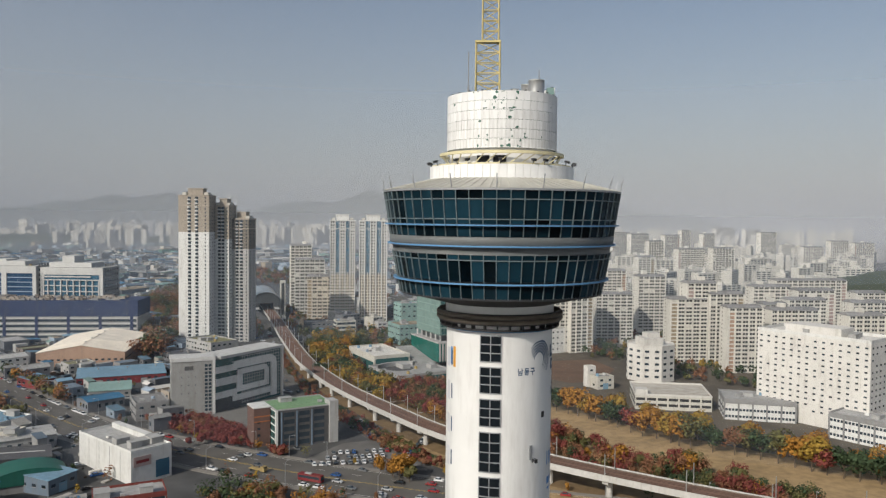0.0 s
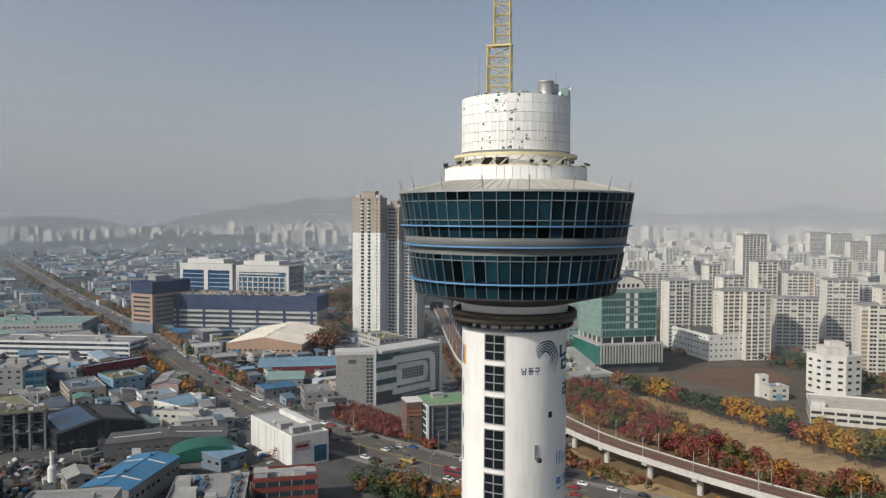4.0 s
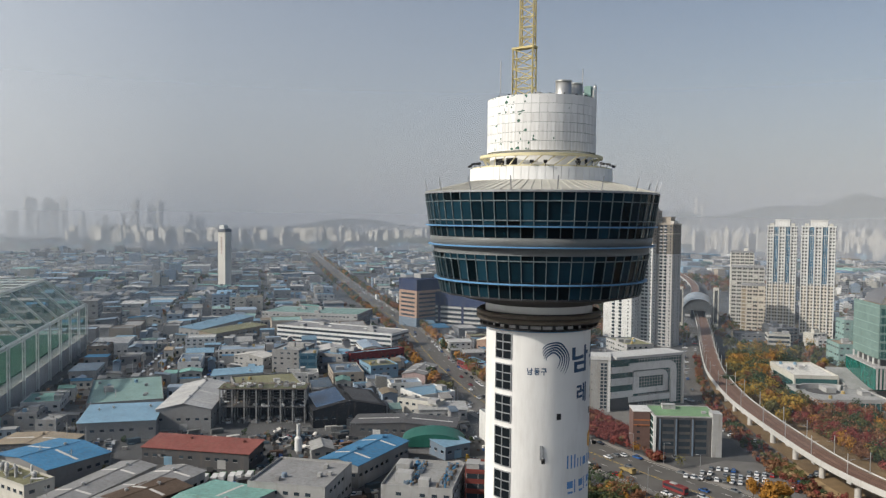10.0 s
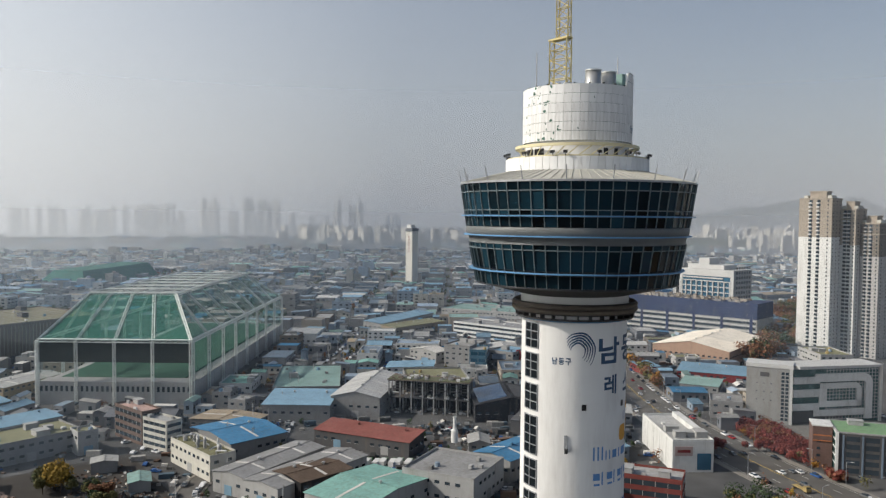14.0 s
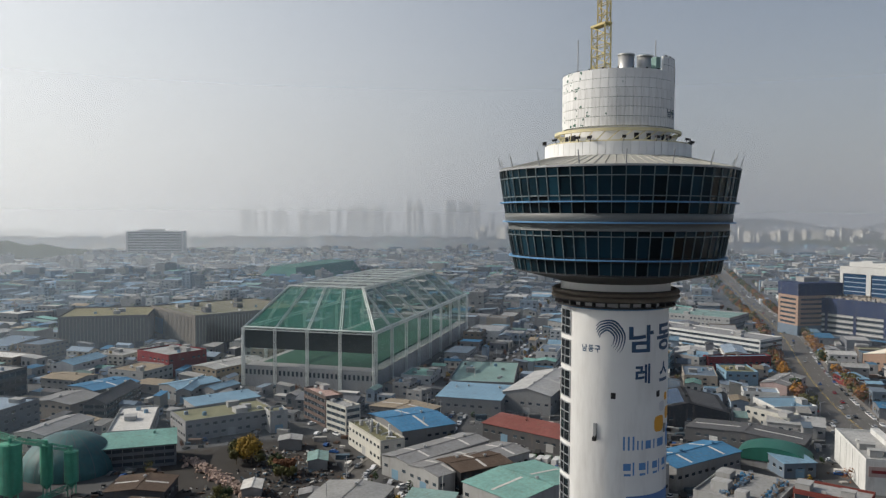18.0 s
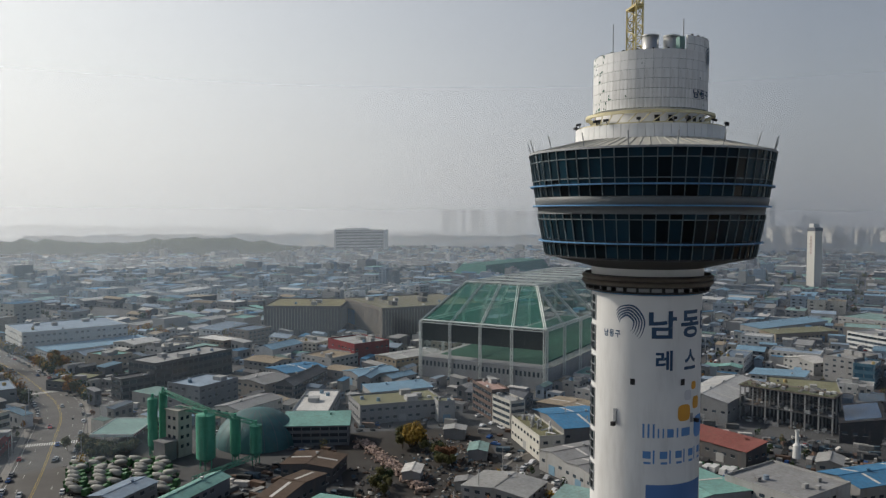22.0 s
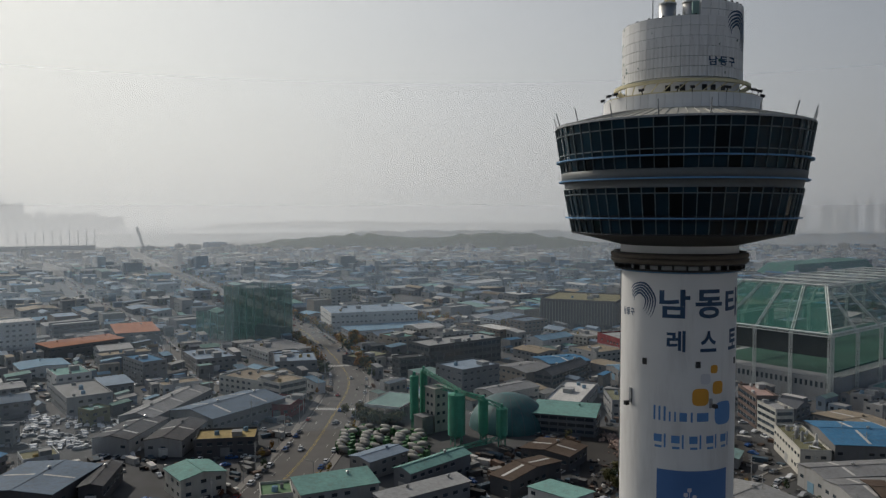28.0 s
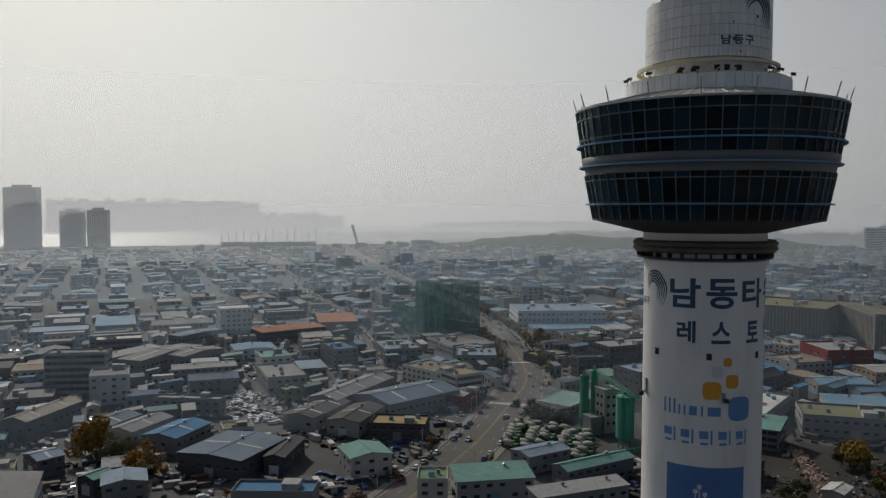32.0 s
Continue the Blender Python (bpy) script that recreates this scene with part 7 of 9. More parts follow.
for nm, q in (("front_net", [(x0, 0, EAVE), (x3, 0, EAVE), (x2, 42, TOP), (x1, 42, TOP)]), ("side_net", [(x3, 0, EAVE), (x3, FD, EAVE), (x2, FD - 30, TOP), (x2, 42, TOP)]),
              ("side_net", [(x0, FD, EAVE), (x0, 0, EAVE), (x1, 42, TOP), (x1, FD - 30, TOP)]), ("rear_net", [(x3, FD, EAVE), (x0, FD, EAVE), (x1, FD - 30, TOP), (x2, FD - 30, TOP)]),
              ("side_curtain", [(x3, 0, 12), (x3, FD, 12), (x3, FD, EAVE), (x3, 0, EAVE)]), ("side_curtain", [(x0, 0, 12), (x0, FD, 12), (x0, FD, EAVE), (x0, 0, EAVE)]),
              ("rear_curtain", [(x3, FD, 12), (x0, FD, 12), (x0, FD, EAVE), (x3, FD, EAVE)])):
    part(nm, Mesh().poly(q, [(0, 1, 2, 3)]), NET if nm == "front_net" else NETTHIN, golf, "translucent green netting")

# market hall: ribs on its roof, window slots, a blue gap in its front
for i in range(19):
    part("roof_rib", Mesh().box(-43.5 + 4.8 * i, -43.1 + 4.8 * i, -47, 47, 27.0, 27.14), WALL["lgray"], market)
cross = Mesh()
for i in range(13):
    cross.box(-43.5, 43.5, -46 + 7.6 * i, -45.6 + 7.6 * i, 27.0, 27.12)
part("cross_ribs", cross, WALL["lgray"], market, kind="stuff")
for host, half, deep, top in ((market, 44.05, 47.9, 27.0), (annexe, 32.9, 31.0, 25.0)):
    for q in (0, 90, 180, 270):
        run, off = (half, deep) if q % 180 == 0 else (deep, half)
        fins = Mesh()
        for i in range(int(run * 2 / 2.6)):
            fins.box(-run + 2.6 * i + 0.4, -run + 2.6 * i + 0.75, -off - 0.35, -off + 0.02, 5.5, top - 1.5, at=turn(q))
        part("wall_fins", fins, WALL["beige"], host, "close row of upright cladding fins", kind="stuff")
        for k in range(5):
            px = -run + run * 2 / 5 * (k + 0.5)
            part("loading_door", Mesh().box(px - 3, px + 3, -off - 0.12, -off + 0.02, 0, 4.6, at=turn(q)), WALL["dgray"], host)
part("blue_mural", Mesh().box(-35, -18, -48.4, -48.25, 6, 19), ROOF["blue"], market, "faded blue picture panel")
part("glazed_gap", Mesh().box(-44.4, -44.05, -47, -34, 2, 25), WALL["blueglass"], market)
for x, y in ((-20, -20), (10, 5), (25, -30), (-30, 25)):
    part("roof_plant", Mesh().box(x - 4, x + 4, y - 2.5, y + 2.5, 27.5, 30.5), WALL["dgray"], market)

# smaller practice net by the avenue
NETDENSE = NET.copy()
NETDENSE.name = "dense_green_net"
for q in NETDENSE.node_tree.nodes:
    if q.bl_idname == "ShaderNodeMapRange":
        q.inputs["To Min"].default_value, q.inputs["To Max"].default_value = 0.35, 0.65
    if q.bl_idname == "ShaderNodeBsdfDiffuse":
        q.inputs["Color"].default_value = (0.03, 0.20, 0.145, 1)
net = thing("practice_net", pose(-526, -231, 0, 0, 0, 245.0), "tall box of dark green practice netting on steel posts", "practice net")
USED.append((-515, -260, 60, 60, 45))
for nm, x0, x1, y0, y1, h in (("net_box", 0, 34, 0, 40, 43.0), ("net_box", 34, 68, 0, 40, 21.0)):
    part(nm, Mesh().box(x0, x1, y0, y1, 0, h, top=False, bottom=False), NETDENSE if h < 30 else NET, net, "translucent dark green netting")
    for k in range(5):
        for yy in (y0, y1):
            px = x0 + (x1 - x0) * k / 4
            part("net_post", Mesh().rod((px, yy, 0), (px, yy, h), 0.35, 5), WALL["tealg"], net)
    part("net_wall", Mesh().box(x0 + 1, x1 - 1, y0 + 2, y0 + 8, 0, 9), WALL["slate"], net)

# concrete works: green silos, conveyors, dome shed
plant = thing("concrete_plant", pose(0, 0, 0), "concrete batching plant with faded green silos and conveyors", "concrete plant")
SILO = mat("faded_green_silo", (0.075, 0.30, 0.205), 0.65, var=0.25, scale=0.4, stain=0.45)
USED.append((-275, -62, 57, 57, 45))
for x, y, r, h, z0 in ((-285.5, -82.0, 2.1, 25.0, 2), (-288.5, -78.0, 1.8, 27.0, 2), (-263.0, -58.5, 3.9, 22.5, 2), (-264.0, -46.8, 2.2, 20.0, 3), (-262.5, -38.5, 2.5, 17.0, 3)):
    silo = part("silo", Mesh().lathe([(0.4, z0), (r, z0 + 2.2), (r, h - 0.5), (r * 0.4, h), (0, h)], 20), SILO, plant, "round green silo", False, pose(x, y, 0))
    for k in range(4):
        a = radians(45 + 90 * k)
        part("silo_leg", Mesh().rod((r * 0.8 * math.cos(a), r * 0.8 * math.sin(a), 0), (r * 0.8 * math.cos(a), r * 0.8 * math.sin(a), z0 + 3.8), 0.2, 5), SILO, silo)
    part("silo_band", Mesh().lathe([(r, h * 0.5), (r + 0.12, h * 0.5), (r + 0.12, h * 0.5 + 0.3), (r, h * 0.5 + 0.3)], 20, closed=True), SILO, silo)
    for k in range(2, 8, 2):
        part("silo_seam", Mesh().lathe([(r, h * k / 9 + 2), (r + 0.07, h * k / 9 + 2), (r + 0.07, h * k / 9 + 2.12), (r, h * k / 9 + 2.12)], 16, closed=True), SILO, silo)
    part("ladder", lattice(0.6, 0, h + 0.8, 1.0, 0.06, 0.04), SILO, silo, at=pose(r + 0.4, 0, 0))
    part("filter_box", Mesh().box(-0.7, 0.7, -0.5, 0.5, h, h + 1.6), SILO, silo)
    part("silo_rail", Mesh().lathe([(r * 0.98, h - 0.2), (r, h - 0.2), (r, h - 0.1), (r * 0.98, h - 0.1)], 20, closed=True), SILO, silo)
mixer = part("mixing_tower", Mesh().box(-4.0, 4.0, -3.6, 3.6, 0, 20).box(-4.4, 4.4, -4, 4, 20, 20.4), WALL["cream"], plant, "beige mixing tower", at=pose(-283.5, -71.0, 0, 0, 0, 45))
for p, q in (((-288, -78, 27), (-262.5, -57, 23.5)), ((-284, -72, 20.5), (-264, -47, 20.5)), ((-263, -56, 23), (-262.5, -39, 17.5)), ((-262, -38, 4), (-243, -62, 2))):
    part("conveyor", truss(p, q, 1.5, 1.8, 0.13, 0.08), SILO, plant)
for k in range(4):
    for i in range(2):
        part("window", Mesh().box(-2.6 + 3.2 * i, -1.0 + 3.2 * i, -3.68, -3.58, 4 + 4 * k, 5.4 + 4 * k), GLASS, mixer)
        part("window", Mesh().box(3.98, 4.08, -2.4 + 3.0 * i, -1.0 + 3.0 * i, 4 + 4 * k, 5.4 + 4 * k), GLASS, mixer)
part("lower_hopper", Mesh().box(-3.5, 3.5, -3, 3, 0, 8).box(-3.8, 3.8, -3.3, 3.3, 8, 8.3), WALL["gray"], plant, at=pose(-277.5, -76, 0, 0, 0, 45))
dome = thing("dome_shed", pose(-296, -38, 0, 0, 0, 45), "dark blue-green domed storage shed of the concrete plant", "shed")
USED.append((-296, -38, 39, 39, 45))
bulge = Mesh().lathe([(19.0 * math.cos(radians(6 * k)), 15.5 * math.sin(radians(6 * k))) for k in range(16)], 40)
part("dome_shell", bulge, mat("teal_sheet", (0.05, 0.125, 0.13), 0.6, var=0.25, scale=0.3, stain=0.35), dome, "dark blue-green sheet shell", True)
for k in range(20):
    part("dome_rib", Mesh().poly([((19.1 * math.cos(radians(a)) + 0.02) * 1.0, o, 15.6 * math.sin(radians(a))) for a in range(0, 90, 10) for o in (-0.12, 0.12)], [(2 * q, 2 * q + 1, 2 * q + 3, 2 * q + 2) for q in range(8)]), WALL["slate"], dome, at=turn(18 * k))
barrel = thing("barrel_shed", pose(-168, 229, 0, 0, 0, 33), "small shed with a dark green barrel roof", "shed")
USED.append((-168, 229, 21, 21, 45))
arch = Mesh()
for k in range(14):
    a0, a1 = math.pi * k / 14, math.pi * (k + 1) / 14
    arch.poly([(15 * math.cos(a0), -7, 3 + 6 * math.sin(a0)), (15 * math.cos(a0), 9, 3 + 6 * math.sin(a0)), (15 * math.cos(a1), 9, 3 + 6 * math.sin(a1)), (15 * math.cos(a1), -7, 3 + 6 * math.sin(a1))], [(0, 3, 2, 1)])
DGREEN = mat("dark_green_sheet", (0.02, 0.105, 0.08), 0.5, var=0.2, scale=0.4, ribs=1.5)
part("barrel_roof", arch, DGREEN, barrel, smooth=True)
part("wall", Mesh().box(-14.8, 14.8, -6.5, 8.5, 0, 3.2), WALL["gray"], barrel)
part("end_wall", Mesh().poly([(0, -6.9, 3)] + [(15 * math.cos(math.pi * k / 14), -6.9, 3 + 6 * math.sin(math.pi * k / 14)) for k in range(15)], [(0, k + 1, k + 2) for k in range(14)]), DGREEN, barrel)

# fuel station on the avenue
gas = thing("fuel_station", pose(-313, -98, 0, 0, 0, 77), "fuel station with a flat white and teal canopy", "fuel station")
USED.append((-313, -98, 25, 25, 45))
part("canopy", Mesh().box(-9.5, 9.5, -14, 14, 5.2, 6.0), ROOF["tealg"], gas)
part("canopy_edge", Mesh().box(-9.8, 9.8, -14.3, -14, 5.0, 6.3).box(-9.8, 9.8, 14, 14.3, 5.0, 6.3).box(-9.8, -9.5, -14.3, 14.3, 5.0, 6.3).box(9.5, 9.8, -14.3, 14.3, 5.0, 6.3), WALL["white"], gas)
part("red_stripe", Mesh().box(9.8, 9.86, -14.3, 14.3, 5.2, 5.7), WALL["redpanel"], gas)
for i in (-1, 1):
    for j in (-1, 0, 1):
        part("canopy_post", Mesh().box(5 * i - 0.25, 5 * i + 0.25, 9 * j - 0.25, 9 * j + 0.25, 0, 5.2), WALL["white"], gas)
part("kiosk", Mesh().box(-4, 4, 15, 22, 0, 4.2), WALL["moss"], gas)

# slender white tower far off in the industrial district
far = thing("distant_tower", pose(-870, 709, 0, 0, 0, 8), "slender square white tower with a dark balcony ring", "tower")
USED.append((-870, 709, 22, 22, 45))
part("shaft", Mesh().box(-6.6, 6.6, -6.6, 6.6, 0, 84), WALL["aptwhite"], far)
part("balcony", Mesh().box(-7.6, 7.6, -7.6, 7.6, 84, 85).box(-7.2, 7.2, -7.2, 7.2, 85, 88.5), WALL["slate"], far, "dark balcony ring")
part("roof_house", Mesh().box(-5.6, 2.5, -5.0, 5.0, 88.5, 94), WALL["white"], far)
for k in range(6):
    part("faded_sign", Mesh().box(-1.6, 1.6, -6.68, -6.58, 52 + 4.4 * k, 55 + 4.4 * k), WALL["pinkish"], far, "faded sign panel shown as a bar")
farnet = thing("practice_net", pose(-1247, 378, 0, 0, 0, 124), "far practice range under dark green net", "practice net")
part("net_roof", Mesh().poly([(-95, -40, 0), (95, -40, 0), (95, 40, 0), (-95, 40, 0), (-80, -26, 20), (82, -26, 24), (82, 26, 24), (-80, 26, 20)], [(4, 5, 6, 7), (0, 1, 5, 4), (1, 2, 6, 5), (2, 3, 7, 6), (3, 0, 4, 7)]), mat("far_green_net", (0.03, 0.11, 0.085), 0.9, var=0.3, scale=0.05), farnet)
chim = thing("factory_chimney", pose(-192, 165, 0), "white factory chimney with a wide round base", "chimney")
part("flue", Mesh().lathe([(1.5, 11), (1.5, 16), (0.7, 17), (0.7, 21.5), (0.9, 21.5), (0.9, 22)], 16), WALL["white"], chim, smooth=False)

# ---- the rest of the district, block by block on the street grid ----
GRID = 47.0
cg, sg = math.cos(radians(GRID)), math.sin(radians(GRID))


def near_line(x, y, pad):
    for line, half in LINES:
        for p in line[::2]:
            if abs(p.x - x) < half + pad + 14 and abs(p.y - y) < half + pad + 14 and (p.x - x) ** 2 + (p.y - y) ** 2 < (half + pad) ** 2:
                return True
    return False


def clear(x, y, w, d, rot, gap=2.0):
    """True where an upright box of that plan touches neither a building nor a street."""
    rad = math.hypot(w, d) / 2
    for ux, uy, uw, ud, ur in USED:
        dx, dy = x - ux, y - uy
        if dx * dx + dy * dy > (rad + math.hypot(uw, ud) / 2 + gap) ** 2:
            continue
        apart = False
        for base in (rot, ur):
            for q in (0, 90):
                ax, ay = math.cos(radians(base + q)), math.sin(radians(base + q))
                reach = gap
                for ww, dd, rr in ((w, d, rot), (uw, ud, ur)):
                    c, s = math.cos(radians(rr)), math.sin(radians(rr))
                    reach += abs(ww / 2 * (c * ax + s * ay)) + abs(dd / 2 * (-s * ax + c * ay))
                if abs(dx * ax + dy * ay) > reach:
                    apart = True
        if not apart:
            return False
    return not near_line(x, y, rad * 0.8 + 1.5)


def in_district(x, y):
    """West of the railway and the park, within the part of the plain that is built up."""
    a = math.degrees(math.atan2(y, x)) % 360
    r = math.hypot(x, y)
    if r < 185 or (y > 240 and x > -120 - (y - 240) * 0.22):
        return False
    if -300 < x < -195 and -120 < y < -60:     # truck yard of the concrete plant
        return False
    if -300 < x < -205 and -5 < y < 66:        # scrap yard
        return False
    if -285 < x < -215 and -285 < y < -205:    # vehicle yard
        return False
    if -120 < x < -30 and 165 < y < 262:      # planted corner by the main road
        return False
    return 108 < a < 262


ROOFS = ["gray", "lgray", "skyblue", "skyblue", "bluegray", "bluegray", "tealg", "mint", "gray", "gray", "tan", "slate", "offwhite", "slateblue", "moss", "lgray", "silver", "concrete"]
WALLS = ["white", "lgray", "cream", "gray", "lgray", "slate", "beige", "white", "brownwall", "concrete"]
plots = []
i = -60
while i < 60:
    j = -60
    while j < 60:
        u, v = i * 30 + (i // 3) * 9, j * 40 + (j // 2) * 10
        x, y = u * cg - v * sg, u * sg + v * cg
        r = math.hypot(x, y)
        if in_district(x, y) and r < 2300:
            plots.append((r, x + rng.uniform(-3, 3), y + rng.uniform(-3, 3)))
        j += 1
    i += 1
plots.sort()
NAMES = dict(gray="grey", lgray="pale grey", skyblue="light blue", bluegray="blue-grey", blue="blue", tealg="grey-green", mint="mint-green", dgray="dark grey", tan="tan", red="rust-red", slate="slate-grey",
             offwhite="off-white", slateblue="slate-blue", moss="mossy", silver="silver", concrete="concrete")
rest = Mesh()
rest_keys = ["white", "lgray", "bluegray", "gray", "slate", "cream"]
roof_keys = ["gray", "lgray", "skyblue", "bluegray", "blue", "tealg", "dgray", "tan", "offwhite", "slateblue", "skyblue", "concrete", "mint", "offwhite", "bluegray"]
REST_MATS = [mat("district_wall_" + k, tuple(0.58 * v for v in PAINT[k]), 0.85, var=0.14, scale=0.25, island=0.3, stain=0.3) for k in rest_keys] + [mat("district_roof_" + k, tuple(0.54 * v for v in PAINT[k]), 0.72, var=0.2, scale=0.25, island=0.4, spec=0.05, stain=0.3) for k in roof_keys] + [GLASS]
made = 0
for r, x, y in plots:
    w, d = rng.uniform(13, 28), rng.uniform(18, 37)
    if rng.random() < 0.12:
        w, d = w * 1.3, d * 1.5
    h = rng.choice((5, 6, 6.5, 7, 8, 8, 9, 10, 12)) if rng.random() < 0.93 else rng.uniform(14, 24)
    if r > 700:
        h = h * 0.85
    rot = GRID + rng.choice((0, 90, 180, 270)) + rng.uniform(-2, 2)
    if rng.random() < (0.10 if r < 700 else 0.16):
        continue
    if not clear(x, y, w, d, rot):
        w, d = w * 0.6, d * 0.55
        h = min(h, 8)
        if not clear(x, y, w, d, rot):
            continue
    kind = "flat" if h > 9 or rng.random() < 0.35 else rng.choice(("gable", "gable", "mono"))
    if r < 720 and made < 260:
        wall, rk = rng.choice(WALLS), rng.choice(ROOFS)
        if kind == "flat" and rk in ("blue", "skyblue", "red"):
            rk = rng.choice(("concrete", "lgray", "moss", "gray"))
        block(x, y, w, d, rot, h, kind, 0 if kind == "flat" else rng.uniform(1, 2.4), wall, rk, max(1, round(h / 3.8)), rng.choice(("shed", "workshop")) if h < 11 else "office",
              "%s-roofed %s building of the industrial district" % (NAMES[rk], "low" if h < 9 else "mid-rise"), windows=r < 640, clutter=r < 560, hand=False)
        made += 1
        continue
    if r < 900:
        USED.append((x, y, w, d, rot))
    lots = [(0.0, w, d, h)] if r < 700 or rng.random() < 0.3 else [(-w * 0.27, w * 0.5, d * rng.uniform(0.7, 1.0), h * rng.uniform(0.7, 1.2)), (w * 0.27, w * 0.5, d * rng.uniform(0.6, 1.0), h * rng.uniform(0.6, 1.1))]
    for shift, w, d, h in lots:
        at = pose(x, y, 0, 0, 0, rot) @ pose(shift, 0, 0)
        wi, ri = rng.randrange(len(rest_keys)), len(rest_keys) + rng.randrange(len(roof_keys))
        rest.poly(*(lambda q: (q.v, q.f))(wall_mesh(kind, w, d, h, 1.8)), wi, at)
        rest.poly(*(lambda q: (q.v, q.f))(roof_mesh(kind, w, d, h, 1.8)), ri, at)
        if kind == "flat" and rng.random() < 0.7:
            px, py = rng.uniform(-0.3, 0.3) * w, rng.uniform(-0.3, 0.3) * d
            rest.box(px - 2, px + 2, py - 2, py + 2, h, h + 3, wi, at)
        if r < 1150:
            for k in range(max(1, int(h / 3.8))):
                z = 1.6 + 3.6 * k
                for s, run, off in ((0, w, d / 2), (1, d, w / 2), (2, w, d / 2), (3, d, w / 2)):
                    n = int(run / 6)
                    for q in range(n):
                        if rng.random() < 0.7:
                            px = -run / 2 + run / n * (q + 0.5)
                            rest.box(px - 1.5, px + 1.5, -off - 0.08, -off, z, z + 1.4, len(REST_MATS) - 1, at @ turn(90 * s), top=False, bottom=False)
for _ in range(5200):
    a, r = radians(rng.uniform(108, 262)), rng.uniform(330, 760)
    x, y = r * math.cos(a), r * math.sin(a)
    if not in_district(x, y):
        continue
    w, d = rng.choice(((16, 20), (12, 16), (9, 13), (6, 9), (5, 12), (4, 7)))
    rot = GRID + rng.choice((0, 90)) + rng.uniform(-3, 3)
    if not clear(x, y, w, d, rot, 1.0):
        continue
    USED.append((x, y, w, d, rot))
    h, kind = rng.uniform(3, 7.5), rng.choice(("flat", "gable", "mono"))
    at = pose(x, y, 0, 0, 0, rot)
    wi, ri = rng.randrange(len(rest_keys)), len(rest_keys) + rng.randrange(len(roof_keys))
    rest.poly(*(lambda q: (q.v, q.f))(wall_mesh(kind, w, d, h, 1.2)), wi, at)
    rest.poly(*(lambda q: (q.v, q.f))(roof_mesh(kind, w, d, h, 1.2, 0.3, 0.18)), ri, at)
    for s, run, off in ((0, w, d / 2), (1, d, w / 2), (2, w, d / 2), (3, d, w / 2)):
        for q in range(int(run / 4)):
            if rng.random() < 0.6:
                px = -run / 2 + 4 * (q + 0.5)
                rest.box(px - 0.9, px + 0.9, -off - 0.06, -off, h * 0.35, h * 0.7, len(REST_MATS) - 1, at @ turn(90 * s), top=False, bottom=False)
setting("far_sheds", rest, REST_MATS, "countless far factory sheds with grey and blue roofs", "industrial district", kind="stuff")

# farther plain: low roofs and apartment ranks as one mass
city = Mesh()
for _ in range(5200):
    a, r = radians(rng.uniform(62, 262)), rng.uniform(1500, 4300)
    x, y = r * math.cos(a), r * math.sin(a)
    az = math.degrees(a)
    if az > 196 and r > 2250:
        continue
    w, d, h = rng.uniform(18, 60), rng.uniform(15, 40), rng.uniform(6, 16)
    if r < 2300 and az > 112:
        continue
    city.box(-w / 2, w / 2, -d / 2, d / 2, 0, h, rng.randrange(len(REST_MATS) - 1), pose(x, y, 0, 0, 0, GRID + rng.choice((0, 90))), bottom=False)
setting("far_roofs", city, REST_MATS, "hazy plain of low roofs far away", "city", kind="stuff")
ranks = Mesh()
for a0, a1, r0, r1, n, h0, h1 in ((60, 92, 900, 2600, 330, 24, 46), (92, 119, 3500, 4200, 200, 48, 84), (92, 118, 2600, 3400, 160, 40, 75), (118, 150, 3000, 4300, 260, 35, 65), (62, 100, 2400, 4200, 240, 40, 75)):
    for _ in range(n):
        a, r = radians(rng.uniform(a0, a1)), rng.uniform(r0, r1)
        x, y = r * math.cos(a), r * math.sin(a)
        if not clear(x, y, 34, 14, 0):
            continue
        w, h = rng.uniform(24, 48), rng.uniform(h0, h1)
        at = pose(x, y, 0, 0, 0, rng.choice((5, 25, 95, 60)) + rng.uniform(-5, 5))
        ranks.box(-w / 2, w / 2, -6.5, 6.5, 0, h, 0, at, bottom=False)
        ranks.box(-3, 3, -3, 3, h, h + 4, 0, at, bottom=False)
        for k in range(int(h / 2.9)):
            for s in (-1, 1):
                for q in range(int(w / 8)):
                    px = -w / 2 + 8 * (q + 0.5)
                    y0, y1 = sorted((s * 6.5, s * 6.6))
                    ranks.box(px - 2.6, px + 2.6, y0, y1, 2.9 * k + 1.0, 2.9 * k + 2.3, 1, at, top=False, bottom=False) if r < 1900 else None
setting("far_apartments", ranks, [mat("rank_wall", tuple(0.72 * v for v in PAINT["aptwhite"]), 0.8, var=0.08, scale=0.1, island=0.12), GLASS], "ranks of white apartment blocks in the distance", "apartment district", kind="stuff")

skyline = Mesh()
for a0, a1, n, h0, h1 in ((143.6, 146.5, 7, 140, 180), (149.0, 152.4, 12, 152, 188), (154.0, 155.4, 4, 160, 192), (157.3, 161.4, 18, 125, 155), (140.5, 163.0, 22, 80, 118), (161.4, 167.5, 18, 95, 135), (105.0, 105.6, 2, 205, 225)):
    for _ in range(n):
        a, r = radians(rng.uniform(a0, a1)), rng.uniform(3850, 4300)
        h, half = rng.uniform(h0, h1), rng.uniform(9, 15)
        at = pose(r * math.cos(a), r * math.sin(a), 0, 0, 0, math.degrees(a) + rng.choice((60, 90, 120)))
        skyline.box(-half, half, -9, 9, 0, h, 0, at, bottom=False).box(-half * 0.5, half * 0.5, -5, 5, h, h + 9, 0, at, bottom=False)
